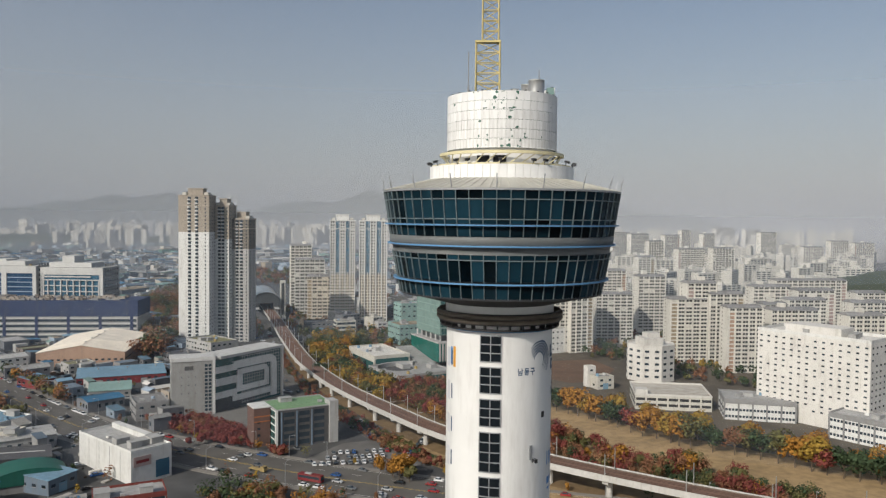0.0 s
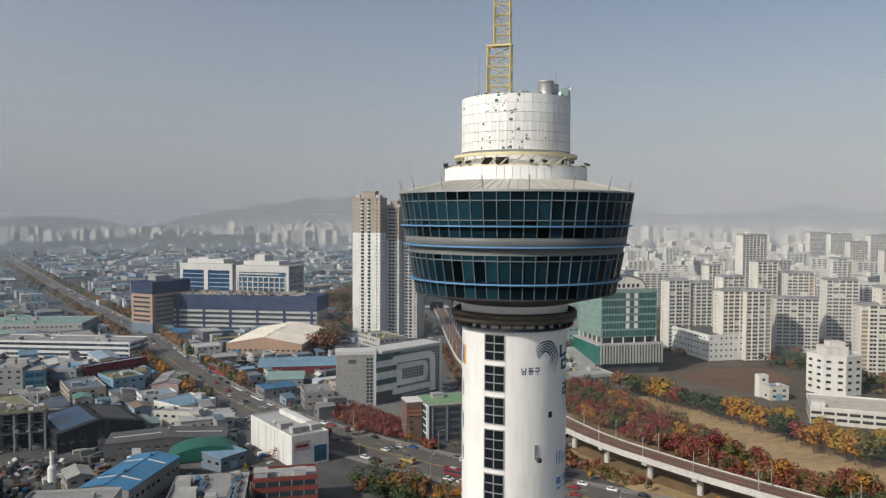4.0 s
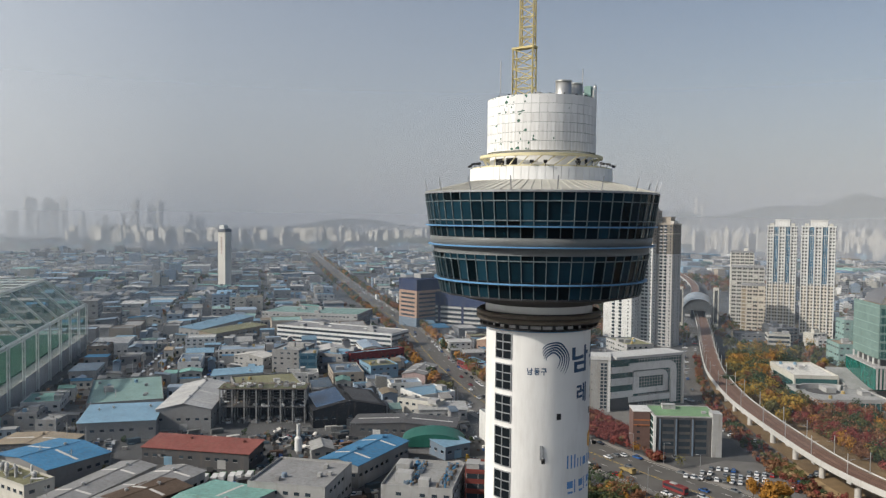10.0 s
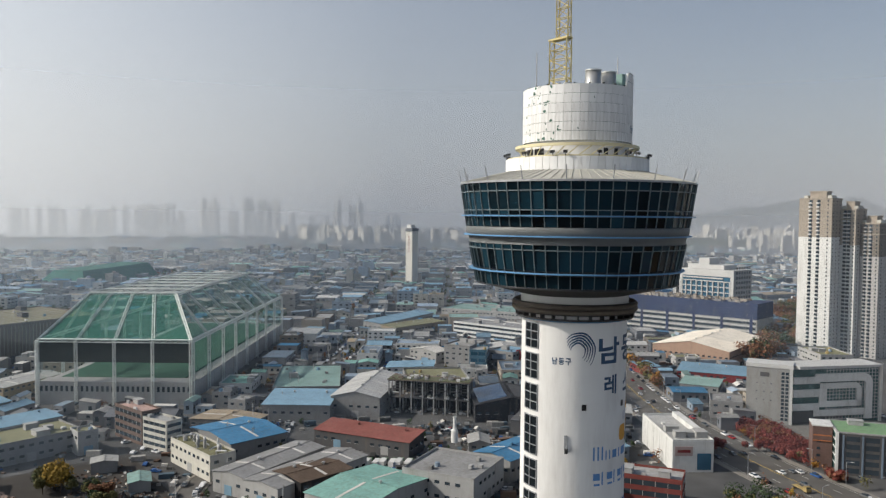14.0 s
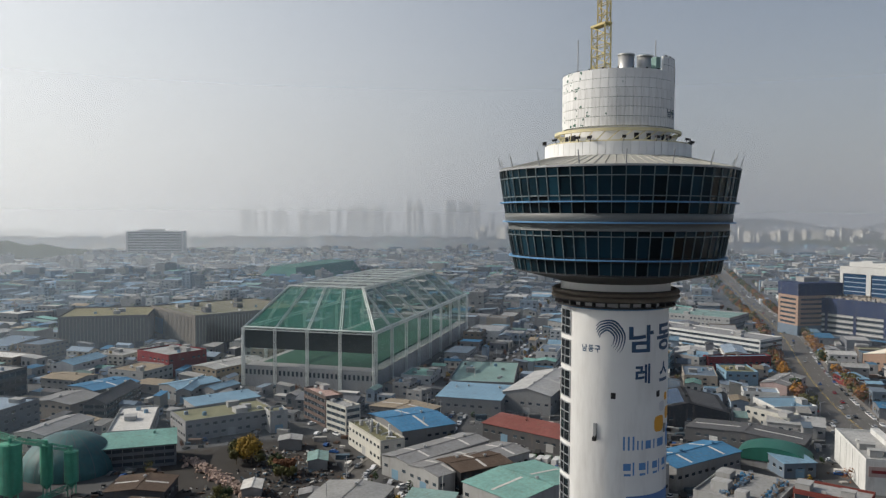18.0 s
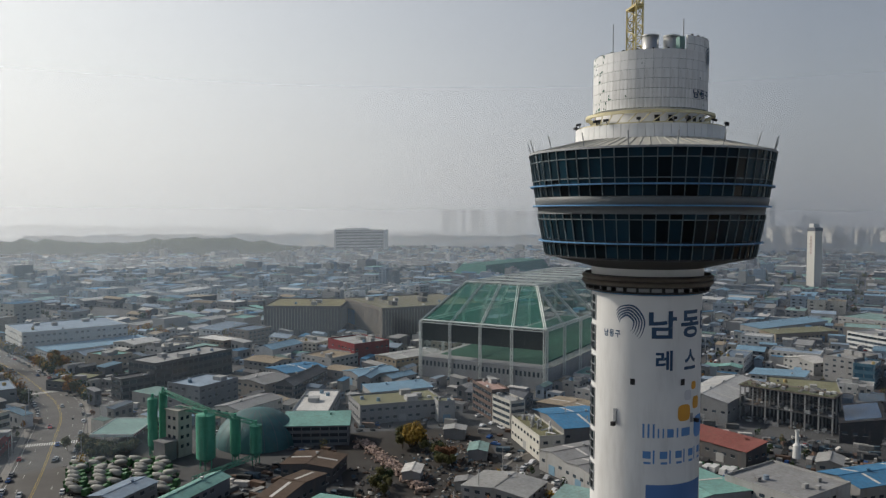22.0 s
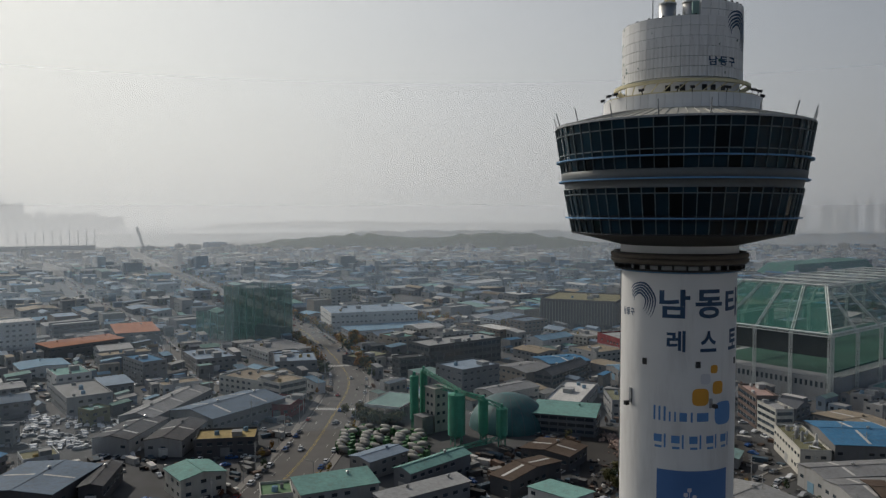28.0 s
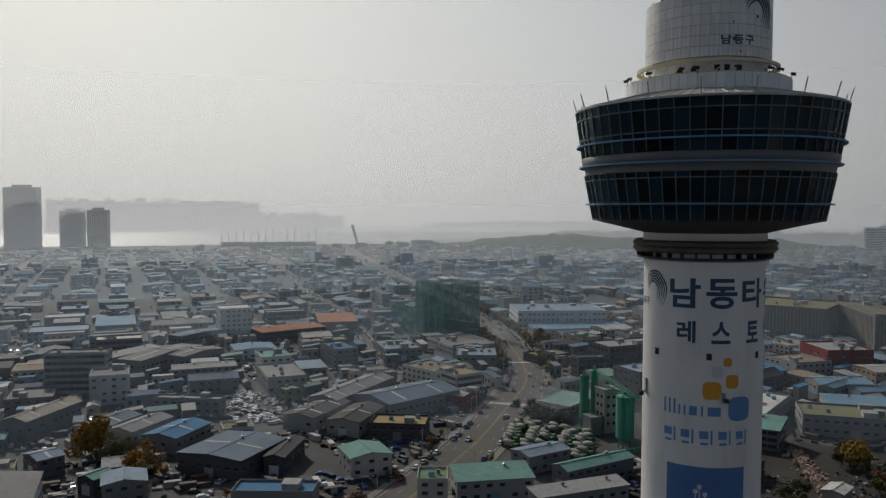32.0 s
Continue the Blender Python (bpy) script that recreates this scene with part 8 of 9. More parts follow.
setting("skyline_towers", skyline, [WALL["aptwhite"]], "slim apartment towers standing faint in the haze", "apartment district", kind="stuff")

# towers by the water, hills, the sea
for x, y, w, h, lab in ((-1402, -1930, 92, 163, "very tall grey apartment tower in the haze by the water"), (-1463, -1810, 62, 98, "grey apartment tower in the haze"), (-1494, -1747, 54, 101, "grey apartment tower in the haze")):
    b = thing("apartment_tower", pose(x, y, 0, 0, 0, 118), lab, "apartment tower")
    part("wall", Mesh().box(-w / 2, w / 2, -12, 12, 0, h).box(-w / 4, w / 4, -8, 8, h, h + 7), WALL["aptgray"], b)
    face = Mesh()
    for k in range(int(h / 3)):
        for q in range(int(w / 6)):
            px = -w / 2 + 6 * (q + 0.6)
            face.box(px - 1.8, px + 1.8, 12, 12.2, 3 * k + 1, 3 * k + 2.4, 0, None).box(px - 1.8, px + 1.8, -12.2, -12, 3 * k + 1, 3 * k + 2.4)
    part("glazing", face, GLASS, b, kind="stuff")
wall33 = Mesh()
for k in range(30):
    az = radians(128 + 13.0 * k / 29)
    wall33.box(-rng.uniform(18, 32), rng.uniform(18, 32), -8, 8, 0, rng.uniform(132, 165), 0, pose(71 - 4250 * math.sin(az), 8 + 4250 * math.cos(az), 0, 0, 0, math.degrees(az)), bottom=False)
for k in range(14):
    az = radians(122 + 6.0 * k / 14)
    wall33.box(-25, 25, -8, 8, 0, rng.uniform(60, 95), 0, pose(71 - 4400 * math.sin(az), 8 + 4400 * math.cos(az), 0, 0, 0, math.degrees(az)), bottom=False)
setting("shore_towers", wall33, [WALL["aptgray"]], "rank of hazy apartment towers across the water", "apartment district", kind="stuff")
blk = thing("office_slab", pose(-2075, 228, 0, 0, 0, 72), "broad pale office slab standing alone in the plain", "office")
part("wall", Mesh().box(-70, 70, -25, 25, 0, 62).box(-40, 20, -10, 10, 62, 67), WALL["white"], blk)
face = Mesh()
for k in range(14):
    for s in (-1, 1):
        face.box(-66, 66, *sorted((s * 25, s * 25.2)), 4 + 4.1 * k, 6 + 4.1 * k)
part("glazing", face, GLASS, blk, kind="stuff")
sea = Mesh()
sea.poly([(-1250, -2250, 0.02), (-1500, -1760, 0.02), (-1850, -1500, 0.02), (-2050, -1180, 0.02), (-3000, -900, 0.02), (-4600, -1250, 0.02), (-3900, -2900, 0.02), (-2600, -4100, 0.02)], [tuple(range(8))])
WATER = mat("grey_water", (0.16, 0.17, 0.18), 0.36, var=0.1, scale=0.02, bump=0.05, spec=0.6)
setting("water", sea, WATER, "pale grey tidal water of the bay", "water")
FOREST = mat("far_woodland", (0.045, 0.055, 0.03), 0.95, var=0.35, scale=0.02, bump=0.3)


def hill(name, pts, half, label):
    """A wooded ridge: heights along a line, falling off to both sides, roughened."""
    m, n = Mesh(), 7
    line = smooth_line([(x, y, z) for x, y, z in pts], 24)
    nn = sides([Vector((p.x, p.y)) for p in line])
    v, f = [], []
    for p, s in zip(line, nn):
        for k in range(n):
            t = -1 + 2 * k / (n - 1)
            z = max(0, p.z * (1 - t * t) ** 1.2 + noise.noise((p.x * 0.006 + t, p.y * 0.006, 3.0)) * p.z * 0.22 + abs(noise.noise((p.x * 0.021, p.y * 0.021, t))) * 16 * (1 - t * t))
            v.append((p.x + s.x * half * t, p.y + s.y * half * t, z if abs(t) < 1 else -1))
    for i in range(len(line) - 1):
        for k in range(n - 1):
            f.append((i * n + k, i * n + k + 1, (i + 1) * n + k + 1, (i + 1) * n + k))
    return setting(name, m.poly(v, f), FOREST, label, "hill", True)


hill("hill_park", [(350, 760, 5), (470, 800, 45), (640, 860, 62), (900, 950, 70), (1200, 1000, 60)], 120, "dark wooded hill among the apartments")
hill("hill_north", [(-2600, 3500, 20), (-2000, 3800, 150), (-1500, 4000, 210), (-1100, 4150, 140), (-700, 4250, 190), (-200, 4350, 230), (300, 4380, 120), (900, 4350, 170), (1500, 4150, 90)], 420, "hazy blue mountain ridge")
hill("hill_northwest", [(-3500, 3000, 15), (-3250, 3250, 50), (-2960, 3480, 105), (-2750, 3640, 65), (-2500, 3800, 15)], 200, "hazy low ridge")
hill("hill_shore", [(-1900, -860, 8), (-1960, -640, 32), (-2000, -400, 27), (-2020, -160, 37), (-2010, 60, 14)], 110, "dark low wooded ridge along the shore")
hill("hill_plain", [(-2000, 2300, 8), (-1720, 2520, 26), (-1450, 2650, 32), (-1150, 2800, 27), (-900, 2900, 20), (-650, 2980, 8)], 160, "dark low wooded ridge across the plain")
hill("hill_far_shore", [(-4300, -2100, 20), (-4500, -1300, 34), (-4600, -700, 26), (-4650, 0, 20)], 200, "faint hills beyond the bay")

far_net = thing("range_net", pose(-1726, -1347, 0, 0, 0, 127), "distant row of tall practice net posts by the water", "practice net")
for i in range(14):
    part("net_post", Mesh().rod((-130 + 20 * i, 0, 0), (-130 + 20 * i, 0, 42 + 14 * i / 13), 0.9, 5), STEEL, far_net)
part("base_wall", Mesh().box(-130, 130, 0, 20, 0, 12), WALL["lgray"], far_net)
boom = thing("crane", pose(-1864, -1140, 0, 0, 0, 120), "far leaning crane boom against the haze", "crane")
part("boom", lattice(5, 0, 62, 6, 0.9, 0.5), STEEL, boom, at=pose(0, 0, 0, 0, -16, 0))

# ---- trees ----


def tree_meshes(seed, height, crown):
    """Trunk with limbs, and a crown of many small leaf clumps."""
    r = random.Random(seed)
    wood, leaf = Mesh(), Mesh()
    wood.rod((0, 0, 0), (0.1, 0.05, height * 0.45), 0.16, 6)
    for _ in range(6):
        a = r.uniform(0, math.tau)
        z = height * r.uniform(0.25, 0.45)
        wood.rod((0.05, 0, z), (math.cos(a) * crown * 0.6, math.sin(a) * crown * 0.6, z + height * 0.28), 0.07, 4)
    lobes = [(Vector((r.uniform(-0.5, 0.5) * crown, r.uniform(-0.5, 0.5) * crown, height * r.uniform(0.45, 0.82))), crown * r.uniform(0.42, 0.68)) for _ in range(9)]
    for _ in range(620):
        c, q = r.choice(lobes)
        n = Vector((r.gauss(0, 1), r.gauss(0, 1), r.gauss(0, 1))).normalized()
        p = c + n * q * r.uniform(0.65, 1.05)
        u = n.orthogonal().normalized()
        u = Matrix.Rotation(r.uniform(0, math.tau), 3, n) @ u
        v = n.cross(u)
        s = r.uniform(0.22, 0.5)
        k = n * r.uniform(-0.2, 0.2)
        leaf.poly([p + u * s, p + v * s + k, p - u * s, p - v * s - k], [(0, 1, 2, 3)])
    return wood.mesh("trunk", BARK), leaf


TREES = {}
for kk, (colour, m) in enumerate(LEAF.items()):
    for q in range(2):
        hgt, cr = (7.5, 3.0) if q == 0 else (9.5, 3.9)
        w_, l_ = tree_meshes(kk * 3 + q, hgt, cr)
        TREES[colour, q] = (w_, l_.mesh("crown", m))
LEAFWORD = dict(orange="orange", russet="russet brown", red="dark red", green="dark green", yellow="yellow", olive="olive green")


def tree(x, y, colour, q=0, s=1.0, broad=1.0):
    t = thing("tree", pose(x, y, 0, 0, 0, rng.uniform(0, 360)) @ Matrix.Diagonal((s * broad, s * broad, s, 1)), "autumn tree with a %s crown" % LEAFWORD[colour], "tree", "autumn trees")
    w_, l_ = TREES[colour, q]
    part("trunk", w_, None, t)
    part("crown", l_, None, t)


def grove(cx, cy, rx, ry, rot, n, colours, s0=0.8, s1=1.25):
    c, s = math.cos(radians(rot)), math.sin(radians(rot))
    for _ in range(n):
        a, q = rng.uniform(0, math.tau), math.sqrt(rng.random())
        u, v = rx * q * math.cos(a), ry * q * math.sin(a)
        tree(cx + u * c - v * s, cy + u * s + v * c, rng.choice(colours), rng.randrange(2), rng.uniform(s0, s1))


WARM = ("orange", "russet", "red", "russet", "orange", "olive")
grove(-62, 402, 8, 52, 30, 14, ("russet", "olive", "yellow", "green"))
grove(4, 330, 9, 44, 32, 26, ("red", "russet", "red", "olive", "orange"))
grove(50, 296, 7, 24, 46, 12, WARM)
grove(96, 250, 7, 28, 56, 12, WARM)
for x, y, n in ((90, 338, 3), (104, 326, 3), (122, 302, 3), (140, 290, 3), (160, 268, 4), (176, 252, 4), (188, 240, 4)):
    grove(x, y, 6, 6, 0, n, ("orange", "orange", "yellow"), 1.25, 1.65)
grove(-112, 290, 3, 40, -48, 15, ("red", "red", "russet"), 0.55, 0.8)
grove(-60, 560, 14, 60, 12, 8, ("olive", "yellow", "russet"))
grove(-22, 246, 9, 12, -20, 8, ("russet", "olive", "orange"))
grove(-153, -252, 4, 4, 0, 3, ("orange", "yellow"), 1.5, 1.9)
grove(-146, -220, 2, 2, 0, 2, ("orange",), 1.1, 1.3)
grove(-272, 30, 9, 6, 0, 13, ("olive", "olive", "green", "yellow"), 0.8, 1.2)
grove(-248, 40, 8, 7, 0, 8, ("olive", "green", "russet"), 0.7, 1.1)
grove(-222, 8, 10, 4, 0, 6, ("olive", "green"), 0.6, 0.9)
grove(-500, -168, 5, 34, -64, 16, ("orange", "yellow", "olive"), 0.8, 1.15)
grove(-425, -146, 4, 20, -70, 8, ("orange", "olive"), 0.7, 1.0)
grove(-600, -60, 14, 14, 0, 8, ("yellow", "orange"), 1.0, 1.3)
grove(-300, -118, 3, 9, 20, 5, ("olive", "russet"), 0.5, 0.8)
LEAFLIST = list(LEAF.values())


def clump(m, x, y, h, w, col, n, leaf, z0=0.0):
    """One crown in a mass of foliage: a few lobes of loose leaf sprays over a short stem."""
    lobes = [(Vector((x + rng.uniform(-0.45, 0.45) * w, y + rng.uniform(-0.45, 0.45) * w, z0 + h * rng.uniform(0.4, 0.75))), w * rng.uniform(0.4, 0.6)) for _ in range(4)]
    for _ in range(n):
        c, q = rng.choice(lobes)
        d = Vector((rng.gauss(0, 1), rng.gauss(0, 1), rng.gauss(0.25, 1))).normalized()
        p = c + Vector((d.x * q, d.y * q, d.z * q * min(1.6, h / w * 0.7))) * rng.uniform(0.6, 1.06)
        e = d.orthogonal().normalized() * leaf * rng.uniform(0.6, 1.3)
        f = d.cross(e) * rng.uniform(0.6, 1.0)
        m.poly([p + e, p + f, p - e, p - f], [(0, 1, 2, 3)], col)


def inside(x, y, poly):
    hit = False
    for (x0, y0), (x1, y1) in zip(poly, poly[1:] + poly[:1]):
        if (y0 > y) != (y1 > y) and x < x0 + (y - y0) / (y1 - y0) * (x1 - x0):
            hit = not hit
    return hit


def rail_gap(x, y):
    return min((p.x - x) ** 2 + (p.y - y) ** 2 for p in RAILLINE) ** 0.5


def wood(name, label, poly, n, cols, h0, h1, leaf, sprays, category="woodland", off_rail=8.5):
    m = Mesh()
    xs, ys = [p[0] for p in poly], [p[1] for p in poly]
    left = n * 16
    while n and left:
        left -= 1
        x, y = rng.uniform(min(xs), max(xs)), rng.uniform(min(ys), max(ys))
        if not inside(x, y, poly) or rail_gap(x, y) < off_rail or not clear(x, y, 3, 3, 0, 0.5):
            continue
        n -= 1
        h = rng.uniform(h0, h1)
        tone = noise.noise((x * 0.05, y * 0.05, 2)) * 1.6 + rng.uniform(-0.5, 0.5)
        col = cols[int(max(0, min(0.999, 0.5 + tone * 0.5)) * len(cols))]
        clump(m, x, y, h, h * rng.uniform(0.52, 0.72), LEAFWORD_KEYS.index(col), sprays, leaf)
    return setting(name, m, LEAFLIST, label, category, kind="stuff")


LEAFWORD_KEYS = list(LEAF)
MIX = ("green", "green", "olive", "russet", "red", "russet", "red", "orange")
wood("park_trees", "loose red, russet and green autumn trees beside the viaduct", [(-119, 590), (-69, 428), (-41, 384), (-17, 344), (10, 310), (28, 286), (60, 252), (110, 216), (140, 196), (150, 205), (112, 244), (96, 256), (74, 276), (58, 300), (42, 332), (24, 362), (4, 392), (-8, 425), (-40, 430), (-56, 440), (-80, 545)], 520, MIX, 5.5, 9.5, 0.42, 250)
wood("viaduct_grove", "tall green, yellow and orange trees beside the viaduct", [(-128, 612), (-93, 480), (-72, 425), (-45, 380), (-30, 388), (-50, 428), (-72, 470), (-70, 520), (-78, 600)], 150, ("green", "green", "olive", "yellow", "orange", "olive", "green"), 8.0, 13.0, 0.7, 170)
strip_edge = smooth_line([(8, 412), (24, 396), (44, 376), (64, 352), (82, 330), (96, 310), (113, 289), (128, 280), (150, 262), (175, 240), (205, 220)], 6.5)
HEDGEROW = ("russet", "olive", "green", "olive", "orange", "yellow", "red", "green", "green", "green", "green", "orange", "orange", "yellow", "orange", "green", "green", "red", "orange", "orange", "yellow", "orange", "olive", "green")
for i, p in enumerate(strip_edge):
    col = HEDGEROW[i % len(HEDGEROW)]
    tree(p.x + rng.uniform(-1.5, 1.5), p.y + rng.uniform(-1.5, 1.5), col, 1, rng.uniform(1.25, 1.4) if col in ("green", "red") else rng.uniform(1.4, 1.75), 1.2)
wood("roadside_shrubs", "low red and russet shrubs along the main road", [(-166, 333), (-126, 299), (-96, 279), (-76, 268), (-74, 276), (-92, 300), (-118, 322), (-152, 348)], 300, ("russet", "red", "red", "red", "russet"), 3.0, 5.5, 0.4, 90)
wood("corner_trees", "green and orange trees on the corner by the main road", [(-94, 232), (-70, 224), (-40, 210), (-34, 186), (-66, 190), (-96, 210)], 90, ("green", "green", "olive", "russet", "orange"), 4.0, 8.0, 0.42, 150)
wood("viaduct_scrub", "scrub and small trees under the viaduct", [(-125, 560), (-95, 470), (-60, 380), (-34, 325), (-6, 280), (24, 250), (12, 240), (-24, 268), (-52, 318), (-80, 370), (-112, 460), (-142, 555)], 420, ("olive", "russet", "russet", "red", "green"), 1.5, 4.0, 0.35, 90, off_rail=6.5)
wood("tall_wood", "stand of tall rust-brown conifers beside the road", [(-236, 480), (-215, 490), (-232, 600), (-262, 690), (-330, 930), (-372, 985), (-344, 800), (-290, 660), (-252, 560)], 330, ("russet", "russet", "olive", "russet", "green"), 12.0, 19.0, 0.9, 130)
wood("estate_trees", "trees between the apartment blocks", [(-60, 500), (20, 540), (90, 560), (130, 490), (170, 430), (240, 400), (330, 420), (400, 560), (400, 700), (250, 760), (80, 760), (-40, 700), (-100, 620)], 1150, ("green", "olive", "green", "russet", "olive", "green", "yellow"), 4.5, 9.5, 0.75, 80)
wood("park_hill_trees", "brown and green trees covering the hill foot", [(300, 700), (420, 720), (900, 860), (1100, 900), (900, 1000), (500, 900), (330, 800)], 260, ("russet", "olive", "green"), 8, 13, 1.2, 60)
def street_row(name, label, line, off, x0, x1, chance, cols, h0, h1, leaf, sprays):
    """Trees along both kerbs of a road, with gaps where buildings stand close."""
    m, step = Mesh(), 0.0
    nn = sides(line)
    for p, q, n in zip(line, line[1:], nn):
        run = (q - p).length
        while step < run:
            c = p + (q - p) * (step / run)
            step += 5.5
            for s in (-1, 1):
                x, y = c.x + n.x * s * off + rng.uniform(-0.8, 0.8), c.y + n.y * s * off + rng.uniform(-0.8, 0.8)
                if not x0 < x < x1 or rng.random() > chance or noise.noise((x * 0.02, y * 0.02, 9)) < -0.3:
                    continue
                h = rng.uniform(h0, h1)
                clump(m, x, y, h, h * rng.uniform(0.5, 0.68), LEAFWORD_KEYS.index(rng.choice(cols)), sprays, leaf)
        step -= run
    setting(name, m, LEAFLIST, label, "street trees", kind="stuff")


street_row("main_road_trees", "green and rust-brown street trees lining the main road", MAIN, 17.0, -1300, -215, 0.9, ("green", "olive", "russet", "olive", "orange"), 6.5, 10.5, 0.85, 110)
street_row("avenue_trees", "orange and green street trees along the wide road", AVENUE, 14.5, -900, -385, 0.88, ("orange", "green", "olive", "yellow"), 6.0, 9.5, 0.7, 110)
quarter = Mesh()
quarter_green = Mesh()
for _ in range(900):
    y = 650 + 1750 * rng.random() ** 1.4
    x = -60 - (y - 650) * 0.09 + rng.uniform(-1, 1) * (70 + (y - 650) * 0.12)
    if not clear(x, y, 14, 14, 0, 1.0) or rail_gap(x, y) < 20:
        continue
    if rng.random() < 0.45:
        h = rng.uniform(5, 9)
        for k in range(3):
            clump(quarter_green, x + rng.uniform(-7, 7), y + rng.uniform(-7, 7), h, h * 0.55, LEAFWORD_KEYS.index(rng.choice(("green", "olive", "russet"))), 50, 0.9)
        continue
    w, d, h = rng.uniform(9, 22), rng.uniform(9, 16), rng.choice((7, 9, 10, 12, 12, 15))
    at = pose(x, y, 0, 0, 0, rng.choice((20, 110, 47)) + rng.uniform(-4, 4))
    if y < 1500:
        USED.append((x, y, w, d, 20))
    wi = rng.randrange(len(rest_keys))
    quarter.box(-w / 2, w / 2, -d / 2, d / 2, 0, h, wi, at, bottom=False)
    quarter.box(-2.5, 2.5, -2, 2, h, h + 2.6, wi, at, bottom=False)
    for k in range(int(h / 3)):
        for s in (-1, 1):
            for q in range(int(w / 4)):
                px = -w / 2 + 4 * (q + 0.5)
                quarter.box(px - 1.2, px + 1.2, *sorted((s * d / 2, s * (d / 2 + 0.08))), 3 * k + 1, 3 * k + 2.3, len(REST_MATS) - 1, at, top=False, bottom=False)
setting("low_quarter", quarter, REST_MATS, "low white and grey houses behind the apartment estate", "houses", kind="stuff")
setting("quarter_trees", quarter_green, LEAFLIST, "green and brown trees between the low houses", "trees", kind="stuff")
setting("quarter_ground", Mesh().poly([(x, y, 0.02) for x, y in ((-140, 640), (-50, 640), (-36, 900), (290, 1000), (250, 2400), (-300, 2400), (-190, 1000))], [tuple(range(7))]), mat("quarter_earth", (0.13, 0.11, 0.08), 0.95, var=0.5, scale=0.04, bump=0.3), "brown earth and lanes between the low houses", "ground")
wood("yard_trees", "orange and yellow autumn trees between the low sheds", [(-168, -262), (-148, -262), (-136, -210), (-150, -208), (-168, -240)], 12, ("orange", "yellow", "orange", "olive"), 7.0, 12.0, 0.45, 260)
wood("far_grove", "yellow and orange trees behind the large white hall", [(-690, -150), (-620, -160), (-600, -120), (-680, -100)], 34, ("orange", "yellow", "olive"), 6.0, 9.0, 0.6, 90)
wood("plant_trees", "dark green trees round the mixer truck yard", [(-306, -128), (-215, -128), (-212, -114), (-284, -114), (-288, -90), (-300, -90)], 95, ("green", "olive", "green"), 3.0, 5.5, 0.4, 120)
street_green = Mesh()
for i in range(-20, 20):
    for j in range(-60, 60):
        for along in range(2):
            u = (3 * i + 2) * 30 + i * 9 + 19.5 + rng.uniform(-2, 2) if along else j * 30 + rng.uniform(-12, 12)
            v = j * 40 + (j // 2) * 10 + rng.uniform(-20, 20) if along else i * 120 + 25 + rng.uniform(-2, 2)
            x, y = u * cg - v * sg, u * sg + v * cg
            if not (620 < math.hypot(x, y) < 1500 and in_district(x, y)) or noise.noise((x * 0.006, y * 0.006, 5)) < -0.05 or near_line(x, y, 2):
                continue
            for k in range(rng.choice((1, 2, 3))):
                px, py = x + rng.uniform(-7, 7), y + rng.uniform(-7, 7)
                if math.hypot(px, py) > 900 or clear(px, py, 3, 3, 0, 0.5):
                    h = rng.uniform(4.5, 9.0)
                    clump(street_green, px, py, h, h * 0.55, LEAFWORD_KEYS.index(rng.choice(("green", "olive", "olive", "russet", "green"))), 45, 0.9)
setting("street_trees", street_green, LEAFLIST, "dark green and brown trees along the streets of the industrial district", "street trees", kind="stuff")
wood("far_wood", "brown autumn woods beyond the railway", [(-430, 1120), (-250, 1100), (-215, 1260), (-250, 1420), (-430, 1380)], 150, ("russet", "russet", "olive", "green"), 9, 15, 1.3, 60)
wood("hall_trees", "trees round the factory halls by the railway", [(-225, 560), (-140, 620), (-110, 760), (-170, 820), (-260, 760), (-240, 640)], 130, ("olive", "russet", "green"), 5, 9, 0.7, 70)
roadside = Mesh()
for line, k in ((MAIN, 1), (AVENUE, 1), (LANE, 0), (CROSS, 0), (SIDE, 0)):
    nn = sides(line)
    for i in range(2, len(line) - 2):
        p = line[i]
        if 180 < p.length < 1300:
            for s in (-1, 1):
                o = (18.0 if line is MAIN else 15.5 if k else 8) * s + rng.uniform(-1, 1)
                if rng.random() < (0.55 if k else 0.3):
                    h = rng.uniform(3.5, 6.5)
                    clump(roadside, p.x + nn[i].x * o, p.y + nn[i].y * o, h, h * 0.42, rng.choice((0, 1, 5, 5, 3, 4)), 80, 0.4)
for _ in range(2600):
    a, q = radians(rng.uniform(108, 262)), rng.uniform(190, 1100)
    x, y = q * math.cos(a), q * math.sin(a)
    if in_district(x, y) and noise.noise((x * 0.012, y * 0.012, 9)) > 0.02 and clear(x, y, 3, 3, 0, 0.2):
        h = rng.uniform(2.5, 6.0)
        clump(roadside, x, y, h, h * 0.45, rng.choice((3, 5, 5, 3, 1, 4)), 60, 0.45)
setting("street_trees", roadside, LEAFLIST, "small street trees and bushes between the factories", "trees", kind="stuff")
setting("brown_field", Mesh().poly([(x, y, 0.018) for x, y in ((50, 462), (79, 434), (102, 440), (119, 483), (110, 520), (80, 513), (40, 486))], [tuple(range(7))]), mat("bare_brown_soil", (0.12, 0.074, 0.048), 0.95, var=0.3, scale=0.08, bump=0.3), "bare brown soil of a cleared field", "ground")
setting("estate_ground", Mesh().poly([(x, y, 0.01) for x, y in ((-125, 640), (-60, 440), (20, 372), (80, 345), (190, 245), (420, 300), (620, 760), (300, 1000), (-40, 900))], [tuple(range(9))]), mat("estate_earth_and_lawn", (0.09, 0.076, 0.058), 0.95, var=0.5, scale=0.05, bump=0.3), "brown earth, lawns and lanes between the apartment blocks", "ground")
